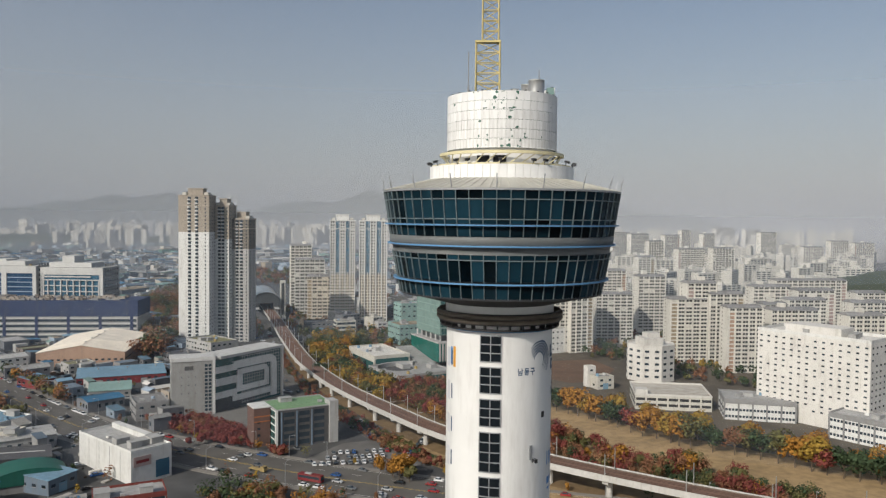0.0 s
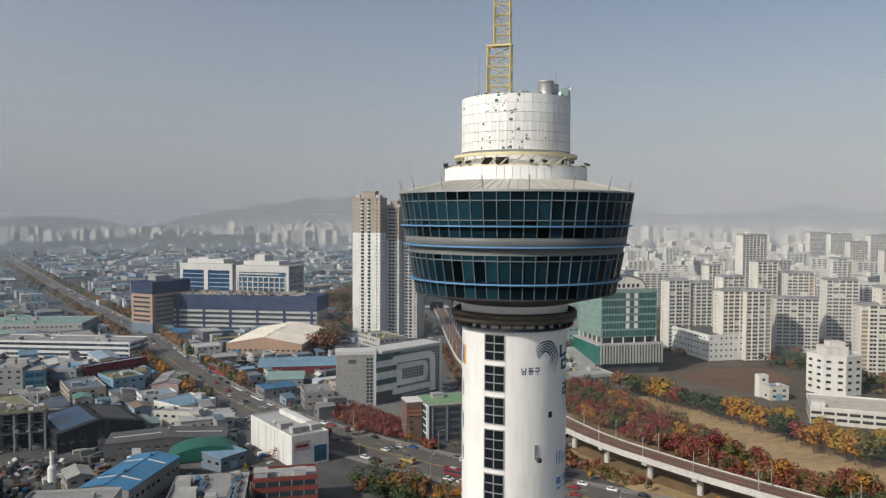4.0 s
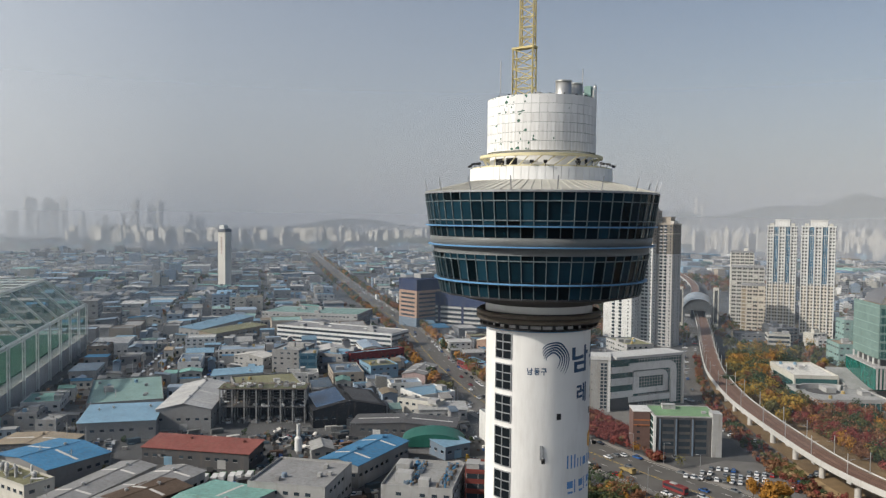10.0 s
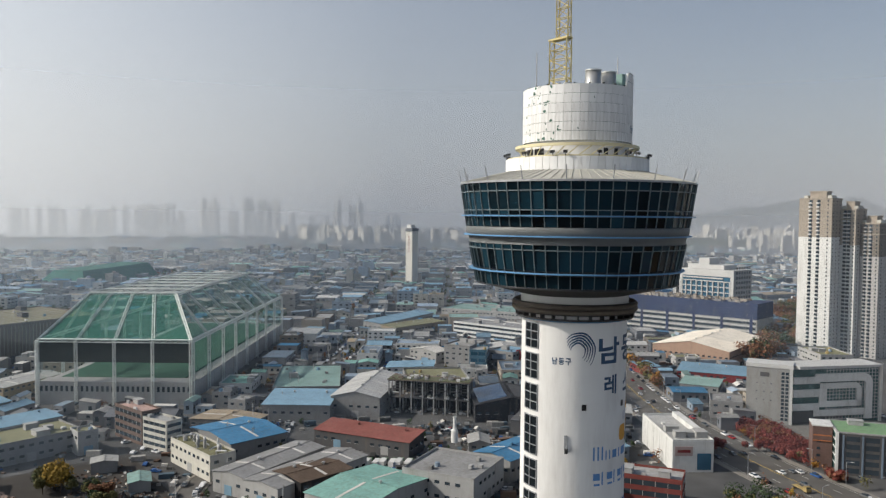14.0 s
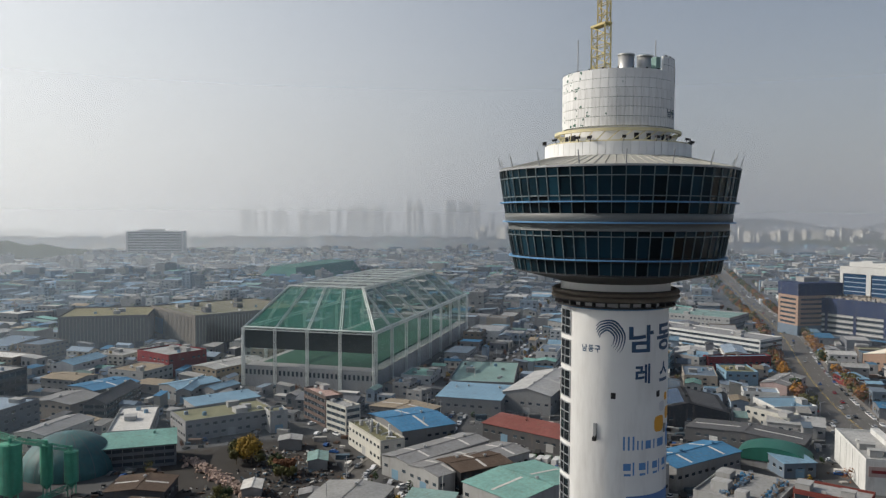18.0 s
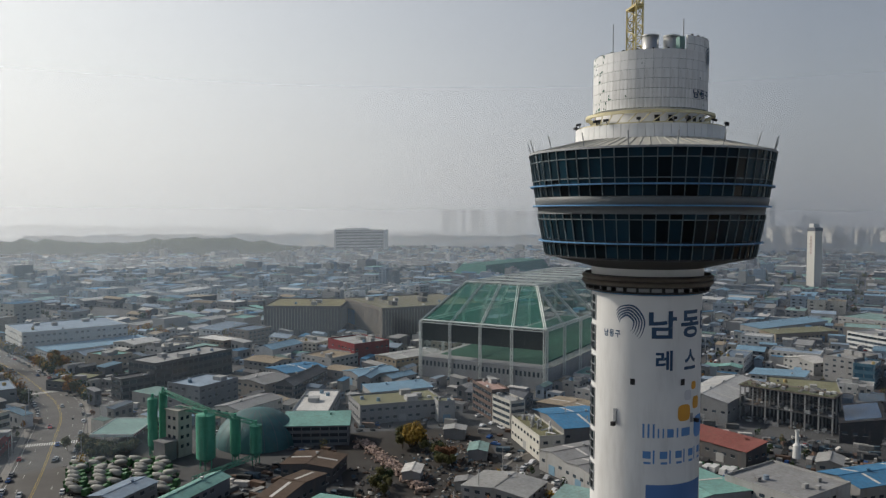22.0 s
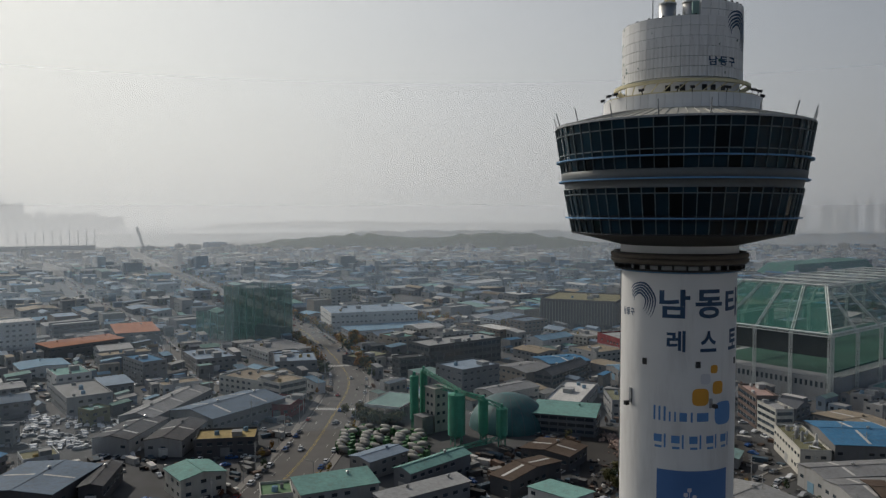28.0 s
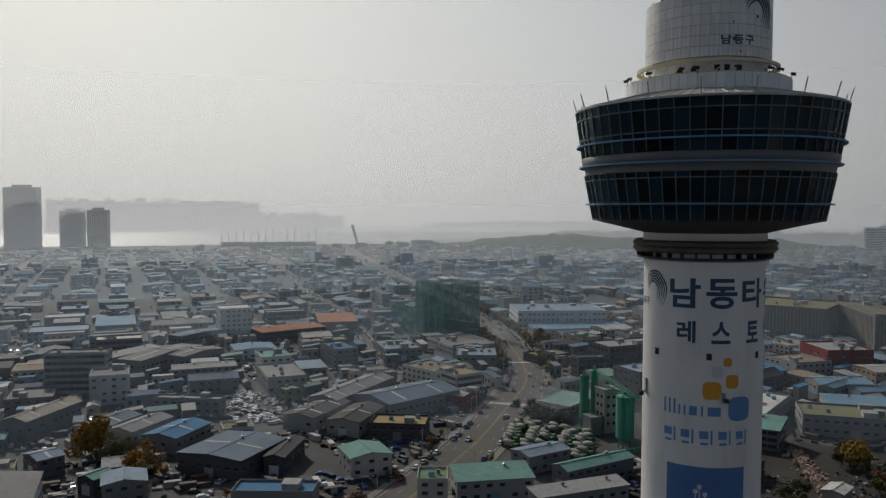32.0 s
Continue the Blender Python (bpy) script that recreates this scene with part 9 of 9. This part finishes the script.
GRASS = mat("dry_autumn_grass", (0.30, 0.21, 0.11), 0.95, var=0.4, scale=0.25, bump=0.4)
park = smooth_line([(10, 400), (45, 350), (78, 300), (118, 262), (170, 228), (260, 190)], 8)
setting("grass", band(park, -30, 34, 0.0, 0.06), GRASS, "dry straw-coloured grass strip of the park", "grass")
under = [p for p in RAILLINE if 300 < p.y < 700]
setting("service_road", band(under, -19, -3.2, 0.0, 0.034), ASPHALT, "worn asphalt street with parked cars beside the viaduct", "road")
setting("near_verge", band([p for p in RAILLINE if p.y < 306], -17, -3.1, 0.0, 0.036), GRASS, "straw-coloured earth below the viaduct", "ground")
setting("verge", band([p for p in RAILLINE if p.y < 560], -3, 52, 0.0, 0.03), mat("leaf_littered_earth", (0.17, 0.115, 0.06), 0.95, var=0.4, scale=0.2, bump=0.4), "leaf-littered earth beside the railway", "ground")

# ---- vehicles ----
CARPAINT = [mat("car_" + n, c, 0.25, 0.1, var=0.05, scale=1, spec=0.5) for n, c in (("white", (0.7, 0.7, 0.7)), ("silver", (0.4, 0.41, 0.42)), ("black", (0.02, 0.02, 0.022)), ("grey", (0.15, 0.155, 0.16)), ("blue", (0.03, 0.09, 0.25)), ("red", (0.3, 0.03, 0.03)))]


def hull(m, prof, w, mi=0, taper=1.0):
    """A closed side outline given as (length, height), widened to both sides."""
    n = len(prof)
    pts = [(x, -w * (taper if z > prof[0][1] + 0.5 else 1), z) for x, z in prof] + [(x, w * (taper if z > prof[0][1] + 0.5 else 1), z) for x, z in prof]
    m.poly(pts, [tuple(range(n)), tuple(reversed(range(n, 2 * n)))] + [(i, i + n, (i + 1) % n + n, (i + 1) % n) for i in range(n)], mi)
    return m


WHEEL = Mesh()
WHEEL.rod((0, -0.12, 0), (0, 0.12, 0), 0.33, 10)
WHEEL = WHEEL.mesh("wheel", RUBBER)
cabin = hull(Mesh(), [(-1.75, 0.85), (-1.35, 1.42), (0.3, 1.45), (1.05, 0.88)], 0.78, 0, 0.86).mesh("cabin_glass", GLASS)
BODIES = [hull(Mesh(), [(-2.2, 0.3), (-2.25, 0.8), (-1.8, 0.93), (1.0, 0.93), (2.1, 0.72), (2.22, 0.3)], 0.9).mesh("body", p) for p in CARPAINT]
ROOFTOPS = [Mesh().box(-1.3, 0.28, -0.64, 0.64, 1.42, 1.49).mesh("roof_panel", p) for p in CARPAINT]
CARNAMES = ("white", "silver", "black", "grey", "blue", "red")
first_car = []
for c in range(6):
    car = thing("car", pose(0, 0, -50), "%s saloon car standing on the asphalt" % CARNAMES[c], "car", "cars on the streets")
    part("body", BODIES[c], None, car)
    part("cabin_glass", cabin, None, car)
    part("roof_panel", ROOFTOPS[c], None, car)
    for x in (-1.4, 1.4):
        for y in (-0.82, 0.82):
            part("wheel", WHEEL, None, car, at=pose(x, y, 0.33))
    first_car.append(car)
placed = [0] * 6


def put_car(x, y, rot, z=0.05):
    c = rng.choice((0, 0, 0, 1, 1, 2, 3, 3, 4, 5))
    m = pose(x, y, z, 0, 0, rot)
    if placed[c]:
        copy_thing(first_car[c], m)
    else:
        first_car[c].matrix_world = m
    placed[c] += 1


for line, half in ((MAIN, 12), (AVENUE, 10)):
    nn = sides(line)
    for i in range(2, len(line) - 2):
        p = line[i]
        if not 190 < p.length < 640:
            continue
        a = math.degrees(math.atan2(nn[i].y, nn[i].x)) - 90
        for lane in (-0.8, -0.5, -0.18, 0.18, 0.5, 0.8):
            if rng.random() < (0.11 if line is MAIN else 0.10):
                put_car(p.x + nn[i].x * half * lane + rng.uniform(-3, 3), p.y + nn[i].y * half * lane + rng.uniform(-3, 3), a + (180 if lane > 0 else 0))
row = sides(under)
for i in range(1, len(under) - 1):
    if rng.random() < 0.5:
        off, a = rng.choice((-8.5, -16.5)), math.degrees(math.atan2(row[i].y, row[i].x))
        put_car(under[i].x + row[i].x * off, under[i].y + row[i].y * off, a + rng.choice((0, 90)) + rng.uniform(-3, 3))
for i in range(3):
    for j in range(10):
        if rng.random() < 0.85:
            put_car(-60 + 3.0 * j + i * 1.5, 259 + 8 * i + 0.6 * j, 100 + rng.uniform(-4, 4))
for k in range(14):
    put_car(-24 + 2.0 * k * 0.4 + rng.uniform(-1, 1), 258 + 5.2 * k * 0.6, 70 + rng.uniform(-8, 8))
lots, spread = Mesh(), random.Random(77)


def small_car(x, y, rot):
    at, c = pose(x, y, 0.05, 0, 0, rot), spread.choice((0, 0, 0, 1, 1, 2, 3, 3, 4, 5))
    q = spread.uniform(0.92, 1.25)
    lots.poly([at @ Vector(v) for v in [(x_ * q, s_ * 0.88, z_) for s_ in (-1, 1) for x_, z_ in ((-2.2, 0.25), (-2.2, 0.85), (-1.4, 0.95), (1.0, 0.95), (2.15, 0.75), (2.2, 0.25))]],
              [tuple(range(6)), tuple(range(11, 5, -1))] + [(i, i + 6, i + 7, i + 1) for i in range(5)], c)
    lots.poly([at @ Vector(v) for v in [(x_ * q, s_ * w_, z_) for s_ in (-1, 1) for x_, z_, w_ in ((-1.7, 0.94, 0.8), (-1.25, 1.42, 0.66), (0.25, 1.45, 0.66), (1.0, 0.94, 0.8))]],
              [tuple(range(4)), (7, 6, 5, 4), (0, 4, 5, 1), (2, 6, 7, 3)], 6)
    lots.poly([at @ Vector((x_ * q, y_, 1.46)) for x_, y_ in ((-1.25, -0.66), (0.25, -0.66), (0.25, 0.66), (-1.25, 0.66))], [(0, 1, 2, 3)], c)


for bx, by, bw, bd, brot in list(USED):
    if not 120 < math.hypot(bx, by) < 720 or bx > -40:
        continue
    for _ in range(int(bw / 7)):
        side = spread.choice((-1, 1))
        u, v = spread.uniform(-0.5, 0.5) * bw, side * (bd / 2 + spread.uniform(2.2, 3.4))
        c_, s_ = math.cos(radians(brot)), math.sin(radians(brot))
        px, py = bx + u * c_ - v * s_, by + u * s_ + v * c_
        if spread.random() < 0.75 and clear(px, py, 2.5, 2.5, 0, 0.2):
            small_car(px, py, brot + spread.choice((0, 90, 90)) + spread.uniform(-5, 5))
for line, half in ((MAIN, 12.6), (AVENUE, 10.6), (LANE, 4.6), (CROSS, 3.6), (SIDE, 3.4)):
    way_ = smooth_line([(p.x, p.y) for p in line], 6.0)
    nn = sides(way_)
    for p, n_ in zip(way_, nn):
        for side in (-1, 1):
            if 150 < p.length < 1300 and spread.random() < 0.42:
                off = side * (half if p.length < 640 or spread.random() < 0.5 else half * spread.uniform(0.2, 0.8))
                small_car(p.x + n_.x * off, p.y + n_.y * off, math.degrees(math.atan2(n_.y, n_.x)) - 90)
setting("parked_cars", lots, CARPAINT + [GLASS], "many small cars parked along kerbs and factory walls", "parked cars", kind="stuff")
for c, car in enumerate(first_car):
    if not placed[c]:
        car.matrix_world = pose(-62 + 4 * c, 290, 0.05)
setting("car_park_surface", Mesh().poly([(x, y, 0.024) for x, y in ((-68, 262), (-24, 246), (-14, 262), (-22, 304), (-52, 292))], [tuple(range(5))]), mat("worn_car_park", (0.125, 0.12, 0.113), 0.9, var=0.3, scale=0.15, bump=0.1), "worn grey asphalt of the office car park", "car park")
setting("forecourt", Mesh().poly([(x, y, 0.022) for x, y in ((-152, 352), (-118, 326), (-84, 296), (-58, 300), (-76, 360), (-110, 410))], [tuple(range(6))]), mat("forecourt_paving", (0.15, 0.145, 0.135), 0.9, var=0.25, scale=0.2, bump=0.1), "pale paved forecourt of the concrete office", "pavement")
coach = thing("bus", pose(-58.0, 238.0, 0.05, 0, 0, -24), "red city bus waiting at the kerb", "bus")
part("body", hull(Mesh(), [(-5.4, 0.5), (-5.5, 3.0), (-5.2, 3.2), (5.3, 3.2), (5.5, 2.9), (5.5, 0.5)], 1.25, 0, 0.98), WALL["redpanel"], coach)
for y in (-1.27, 1.27):
    part("side_glass", Mesh().box(-5.0, 4.9, y - 0.03, y + 0.03, 1.6, 2.6), GLASS, coach)
part("windscreen", Mesh().box(5.45, 5.56, -1.1, 1.1, 1.3, 2.7), GLASS, coach)
part("roof_unit", Mesh().box(-2.5, 0.5, -0.8, 0.8, 3.2, 3.5), WALL["lgray"], coach)
for x in (-3.4, 3.6):
    for y in (-1.0, 1.0):
        part("wheel", WHEEL, None, coach, at=pose(x, y, 0.45) @ Matrix.Diagonal((1.4, 1.4, 1.4, 1)))
lorry = thing("flatbed_truck", pose(-82.0, 250.0, 0.05, 0, 0, -28), "yellow flatbed recovery truck on the main road", "truck")
part("bed", Mesh().box(-4.5, 1.8, -1.15, 1.15, 0.9, 1.15), ROOF["ochre"], lorry)
part("cab", hull(Mesh(), [(2.0, 0.6), (2.0, 2.6), (3.6, 2.6), (4.0, 1.5), (4.0, 0.6)], 1.15), ROOF["ochre"], lorry)
part("windscreen", Mesh().box(3.62, 3.8, -0.95, 0.95, 1.7, 2.4), GLASS, lorry)
for x in (-3.2, 2.9):
    for y in (-0.95, 0.95):
        part("wheel", WHEEL, None, lorry, at=pose(x, y, 0.42) @ Matrix.Diagonal((1.25, 1.25, 1.25, 1)))
yard = Mesh()
for (x0, y0, x1, y1, n) in ((-275, -275, -225, -215, 190), (-300, -330, -240, -300, 50), (-235, -205, -215, -190, 14)):
    for _ in range(n):
        at = pose(rng.uniform(x0, x1), rng.uniform(y0, y1), 0, 0, 0, rng.choice((30, 120, 45)) + rng.uniform(-8, 8))
        c = rng.choice((0, 0, 1, 1, 2, 3, 3))
        src = hull(Mesh(), [(-2.2, 0.3), (-2.25, 0.8), (-1.4, 1.4), (0.4, 1.42), (1.1, 0.9), (2.1, 0.72), (2.22, 0.3)], 0.9, 0, 0.88)
        yard.poly(src.v, src.f, c, at)
for line, half in ((LANE, 4.0), (CROSS, 3.4), (SIDE, 4.0)):
    nn = sides(line)
    for i in range(1, len(line) - 1):
        p = line[i]
        for s in (-1, 1):
            if 170 < p.length < 800 and rng.random() < 0.8:
                src = hull(Mesh(), [(-2.2, 0.3), (-2.25, 0.8), (-1.4, 1.4), (0.4, 1.42), (1.1, 0.9), (2.1, 0.72), (2.22, 0.3)], 0.9, 0, 0.88)
                yard.poly(src.v, src.f, rng.choice((0, 0, 1, 2, 3)), pose(p.x + nn[i].x * half * s, p.y + nn[i].y * half * s, 0.02, 0, 0, math.degrees(math.atan2(nn[i].y, nn[i].x)) + 90))
for _ in range(1500):
    a, q = radians(rng.uniform(108, 262)), rng.uniform(190, 700)
    x, y = q * math.cos(a), q * math.sin(a)
    if in_district(x, y) and clear(x, y, 5, 2.4, GRID, 0.4):
        src = hull(Mesh(), [(-2.2, 0.3), (-2.25, 0.8), (-1.4, 1.4), (0.4, 1.42), (1.1, 0.9), (2.1, 0.72), (2.22, 0.3)], 0.9, 0, 0.88)
        yard.poly(src.v, src.f, rng.choice((0, 0, 1, 2, 3, 4)), pose(x, y, 0, 0, 0, GRID + rng.choice((0, 90)) + rng.uniform(-6, 6)))
setting("parked_vehicles", yard, CARPAINT, "crowded yard of silver and white second-hand cars", "car yard", kind="stuff")

# concrete mixer trucks in their yard
MIXG, MIXW = mat("mixer_green", (0.05, 0.135, 0.05), 0.55, var=0.2, scale=1), mat("mixer_drum", (0.28, 0.275, 0.25), 0.7, var=0.2, scale=1, stain=0.5, obvar=0.3)
truck = thing("mixer_truck", pose(-262, -95, 0), "concrete mixer truck with a green cab and dusty pale drum", "truck", "mixer trucks in the yard")
part("chassis", Mesh().box(-4.2, 2.6, -0.5, 0.5, 0.7, 1.1), DARK, truck)
part("cab", hull(Mesh(), [(2.3, 0.6), (2.3, 2.9), (3.9, 2.9), (4.3, 1.6), (4.3, 0.6)], 1.2), MIXG, truck)
part("drum", Mesh().lathe([(0.3, 0), (1.05, 0.3), (1.35, 2.0), (1.1, 4.2), (0.5, 5.6), (0, 5.6)], 14), MIXW, truck, smooth=True, at=pose(1.9, 0, 2.1, 0, -78, 0))
part("chute", Mesh().box(-4.6, -3.6, -0.3, 0.3, 1.4, 2.6), MIXG, truck)
for x in (3.2, -1.6, -3.0):
    for y in (-1.0, 1.0):
        part("wheel", Mesh().rod((x, y - 0.18, 0.5), (x, y + 0.18, 0.5), 0.5, 10), RUBBER, truck)
k = 0
for i in range(9):
    for j in range(5):
        if (i or j) and rng.random() < 0.9:
            x, y = -276 + 4.6 * i + 1.4 * j + rng.uniform(-0.6, 0.6), -110 + 8.2 * j + 0.9 * i + rng.uniform(-1.5, 1.5)
            if math.hypot(x + 283, y + 71) > 12 and math.hypot(x + 262, y + 50) > 14:
                copy_thing(truck, pose(x, y, 0, 0, 0, 62 + rng.choice((0, 0, 0, 180)) + rng.uniform(-7, 7)))
bus = thing("refuse_truck", pose(-232, 120, 0, 0, 0, 120), "green and white refuse truck parked in a row", "truck", "refuse trucks in the yard")
part("cab", hull(Mesh(), [(2.2, 0.5), (2.2, 2.7), (3.6, 2.7), (3.9, 1.5), (3.9, 0.5)], 1.15), MIXG, bus)
part("load_body", hull(Mesh(), [(-4.0, 0.8), (-3.6, 3.0), (1.9, 3.1), (2.0, 0.8)], 1.2), WALL["white"], bus)
for x in (3.0, -2.4):
    for y in (-1.0, 1.0):
        part("wheel", Mesh().rod((x, y - 0.18, 0.5), (x, y + 0.18, 0.5), 0.5, 10), RUBBER, bus)
for i in range(1, 13):
    copy_thing(bus, pose(-232 + 2.2 * i - (i % 2), 120 + 2.6 * i, 0, 0, 0, 125 + rng.uniform(-4, 4)))

# scrap yards
SCRAP = [mat("scrap_" + n, c, 0.8, var=0.3, scale=1, island=0.4) for n, c in (("grey", (0.12, 0.12, 0.115)), ("rust", (0.11, 0.07, 0.05)), ("pale", (0.42, 0.40, 0.37)), ("blue", (0.055, 0.085, 0.11)), ("dark", (0.035, 0.035, 0.035)))]
scrap = Mesh()
for x0, x1, y0, y1, n, k in ((-262, -206, 22, 62, 420, 0.6), (-290, -262, 30, 62, 120, 0.6), (-250, -206, -2, 10, 90, 0.7), (-250, -205, 215, 190, 150, 1.1)):
    for _ in range(n):
        x, y = rng.uniform(x0, x1), rng.uniform(y0, y1)
        s = rng.uniform(0.4, 1.5) * k
        z = max(0, noise.noise((x * 0.08, y * 0.08, 1)) * 2)
        at = pose(x, y, z, rng.uniform(-30, 30), rng.uniform(-30, 30), rng.uniform(0, 180))
        scrap.box(-s, s, -s * rng.uniform(0.3, 0.9), s * 0.6, -0.5, s * rng.uniform(0.3, 0.9), rng.choice((0, 1, 1, 2, 3, 4, 4)), at)
for _ in range(520):     # ridge of broken pinkish rubble across the yard
    q = rng.random()
    x, y, k = -285 + 68 * q + rng.gauss(0, 2.2), 8 + 15 * q + rng.gauss(0, 2.0), rng.uniform(0.25, 0.7)
    scrap.box(-k, k, -k * 0.8, k * 0.6, -0.3, k, 5, pose(x, y, max(0, 1.2 - 0.2 * abs(y - 8 - 15 * q)), rng.uniform(-30, 30), rng.uniform(-30, 30), rng.uniform(0, 180)))
SCRAP.append(mat("rubble_pink", (0.30, 0.22, 0.18), 0.9, var=0.3, scale=1, island=0.4))
for x, y, w, d, h, rk in ((-232, 22, 7, 10, 4, "offwhite"), (-216, 40, 9, 6, 3.5, "gray"), (-254, 55, 8, 12, 4, "tealg"), (-284, 52, 10, 8, 4.5, "lgray")):
    block(x, y, w, d, 70, h, "gable", 0.8, "gray", rk, 1, "shed", "small shed with a %s roof in the scrap yard" % NAMES[rk], windows=False, hand=False)
setting("scrap_ground", Mesh().poly([(x, y, 0.012) for x, y in ((-302, -4), (-206, -6), (-203, 58), (-300, 68))], [(0, 1, 2, 3)]), mat("dark_yard", (0.04, 0.036, 0.032), 0.9, var=0.5, scale=0.12, bump=0.2), "dark ground of the scrap yard", "ground")
setting("scrap_heaps", scrap, SCRAP, "untidy heaps of scrap metal and bagged waste", "scrap", kind="stuff")

bits = Mesh()
for _ in range(15000):
    a, r = radians(rng.uniform(108, 262)), rng.uniform(190, 660)
    x, y = r * math.cos(a), r * math.sin(a)
    if not in_district(x, y) or noise.noise((x * 0.02, y * 0.02, 5)) < -0.25:
        continue
    w, d, h = rng.choice(((1.2, 1.2, 1.0), (2.4, 1.2, 1.4), (4.4, 1.8, 1.5), (6, 2.4, 2.6), (0.8, 0.8, 0.7), (3, 2, 0.8)))
    rot = GRID + rng.choice((0, 90, 20))
    if clear(x, y, w, d, rot, 0.3):
        bits.box(-w / 2, w / 2, -d / 2, d / 2, 0, h * rng.uniform(0.7, 1.1), rng.randrange(5), pose(x, y, 0, 0, 0, rot), bottom=False)
setting("yard_clutter", bits, SCRAP, "crates, stacks and vehicles crowding the factory yards", "clutter", kind="stuff")

# street lamps and poles
lamp = thing("street_lamp", pose(-73, 270, 0), "tall grey street lamp with a single arm", "street lamp", "street lamps")
part("pole", Mesh().rod((0, 0, 0), (0, 0, 9.5), 0.11, 6), STEEL, lamp)
part("arm", Mesh().rod((0, 0, 9.4), (2.2, 0, 9.9), 0.07, 5), STEEL, lamp)
part("lantern", Mesh().box(1.8, 2.8, -0.18, 0.18, 9.8, 10.0), WALL["lgray"], lamp)
for line, o in ((MAIN, 16), (AVENUE, 13.5)):
    nn = sides(line)
    for i in range(0, len(line), 3):
        p = line[i]
        if 180 < p.length < 700:
            for s in (-1, 1):
                a = math.degrees(math.atan2(nn[i].y, nn[i].x)) + (180 if s > 0 else 0)
                copy_thing(lamp, pose(p.x + nn[i].x * o * s, p.y + nn[i].y * o * s, 0.1, 0, 0, a))

pole = thing("utility_pole", pose(-200, 40, 0), "concrete utility pole with cross-arms by the lane", "utility pole", "utility poles")
part("shaft", Mesh().rod((0, 0, 0), (0, 0, 12), 0.16, 6), CONCRETE, pole)
part("cross_arm", Mesh().box(-1.1, 1.1, -0.06, 0.06, 10.9, 11.1).box(-0.9, 0.9, -0.06, 0.06, 10.0, 10.15), STEEL, pole)
for line, o in ((LANE, 6.2), (CROSS, 5.2), (SIDE, 6.0), (AVENUE, 14.2)):
    nn = sides(line)
    for i in range(1, len(line), 3):
        p = line[i]
        if 175 < p.length < 560:
            copy_thing(pole, pose(p.x + nn[i].x * o, p.y + nn[i].y * o, 0.0, 0, 0, math.degrees(math.atan2(nn[i].y, nn[i].x))))

# ---- haze: imitated by tinted see-through shells, lit by the sun and the sky ----


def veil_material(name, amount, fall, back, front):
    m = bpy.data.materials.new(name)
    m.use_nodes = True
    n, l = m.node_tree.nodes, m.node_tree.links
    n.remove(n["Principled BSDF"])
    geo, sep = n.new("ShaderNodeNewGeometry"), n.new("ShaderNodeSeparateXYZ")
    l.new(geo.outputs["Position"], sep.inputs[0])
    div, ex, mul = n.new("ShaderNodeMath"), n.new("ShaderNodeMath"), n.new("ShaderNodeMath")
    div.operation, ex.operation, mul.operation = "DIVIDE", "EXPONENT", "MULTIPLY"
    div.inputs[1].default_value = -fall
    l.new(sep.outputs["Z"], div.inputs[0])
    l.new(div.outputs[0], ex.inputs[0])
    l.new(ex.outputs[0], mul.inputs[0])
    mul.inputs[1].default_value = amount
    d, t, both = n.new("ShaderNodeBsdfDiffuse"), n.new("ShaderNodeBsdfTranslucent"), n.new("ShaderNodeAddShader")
    d.inputs["Color"].default_value = (*back, 1)      # the shell passes on more light than it throws back
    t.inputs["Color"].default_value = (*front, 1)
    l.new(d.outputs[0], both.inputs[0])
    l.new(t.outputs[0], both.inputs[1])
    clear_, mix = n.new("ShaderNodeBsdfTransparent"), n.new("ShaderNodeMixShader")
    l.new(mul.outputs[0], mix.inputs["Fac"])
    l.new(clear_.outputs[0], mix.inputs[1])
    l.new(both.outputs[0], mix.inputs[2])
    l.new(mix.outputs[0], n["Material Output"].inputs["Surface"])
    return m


NEAR_HAZE_TINT, FAR_HAZE_TINT = ((0.19, 0.22, 0.26), (0.42, 0.53, 0.64)), ((0.225, 0.225, 0.235), (0.55, 0.56, 0.57))     # haze colour of the shells: bluish near, almost white far
for r, amount, fall, top, air_ in ((300, 0.045, 120, 400, NEAR_HAZE_TINT), (560, 0.085, 120, 450, NEAR_HAZE_TINT), (900, 0.14, 140, 500, NEAR_HAZE_TINT), (1450, 0.25, 200, 800, FAR_HAZE_TINT), (2300, 0.42, 340, 1300, FAR_HAZE_TINT), (3600, 0.80, 700, 2400, FAR_HAZE_TINT)):
    veil = tagged(new("backdrop_haze", Mesh().lathe([(r, -1), (r, top)], 240).mesh("backdrop_haze", veil_material("haze_veil", amount, fall, *air_), True)), "tinted see-through shell that imitates pale haze over the plain", "haze", kind="structure")
    veil.visible_shadow = False      # keeps the added shells from shading one another
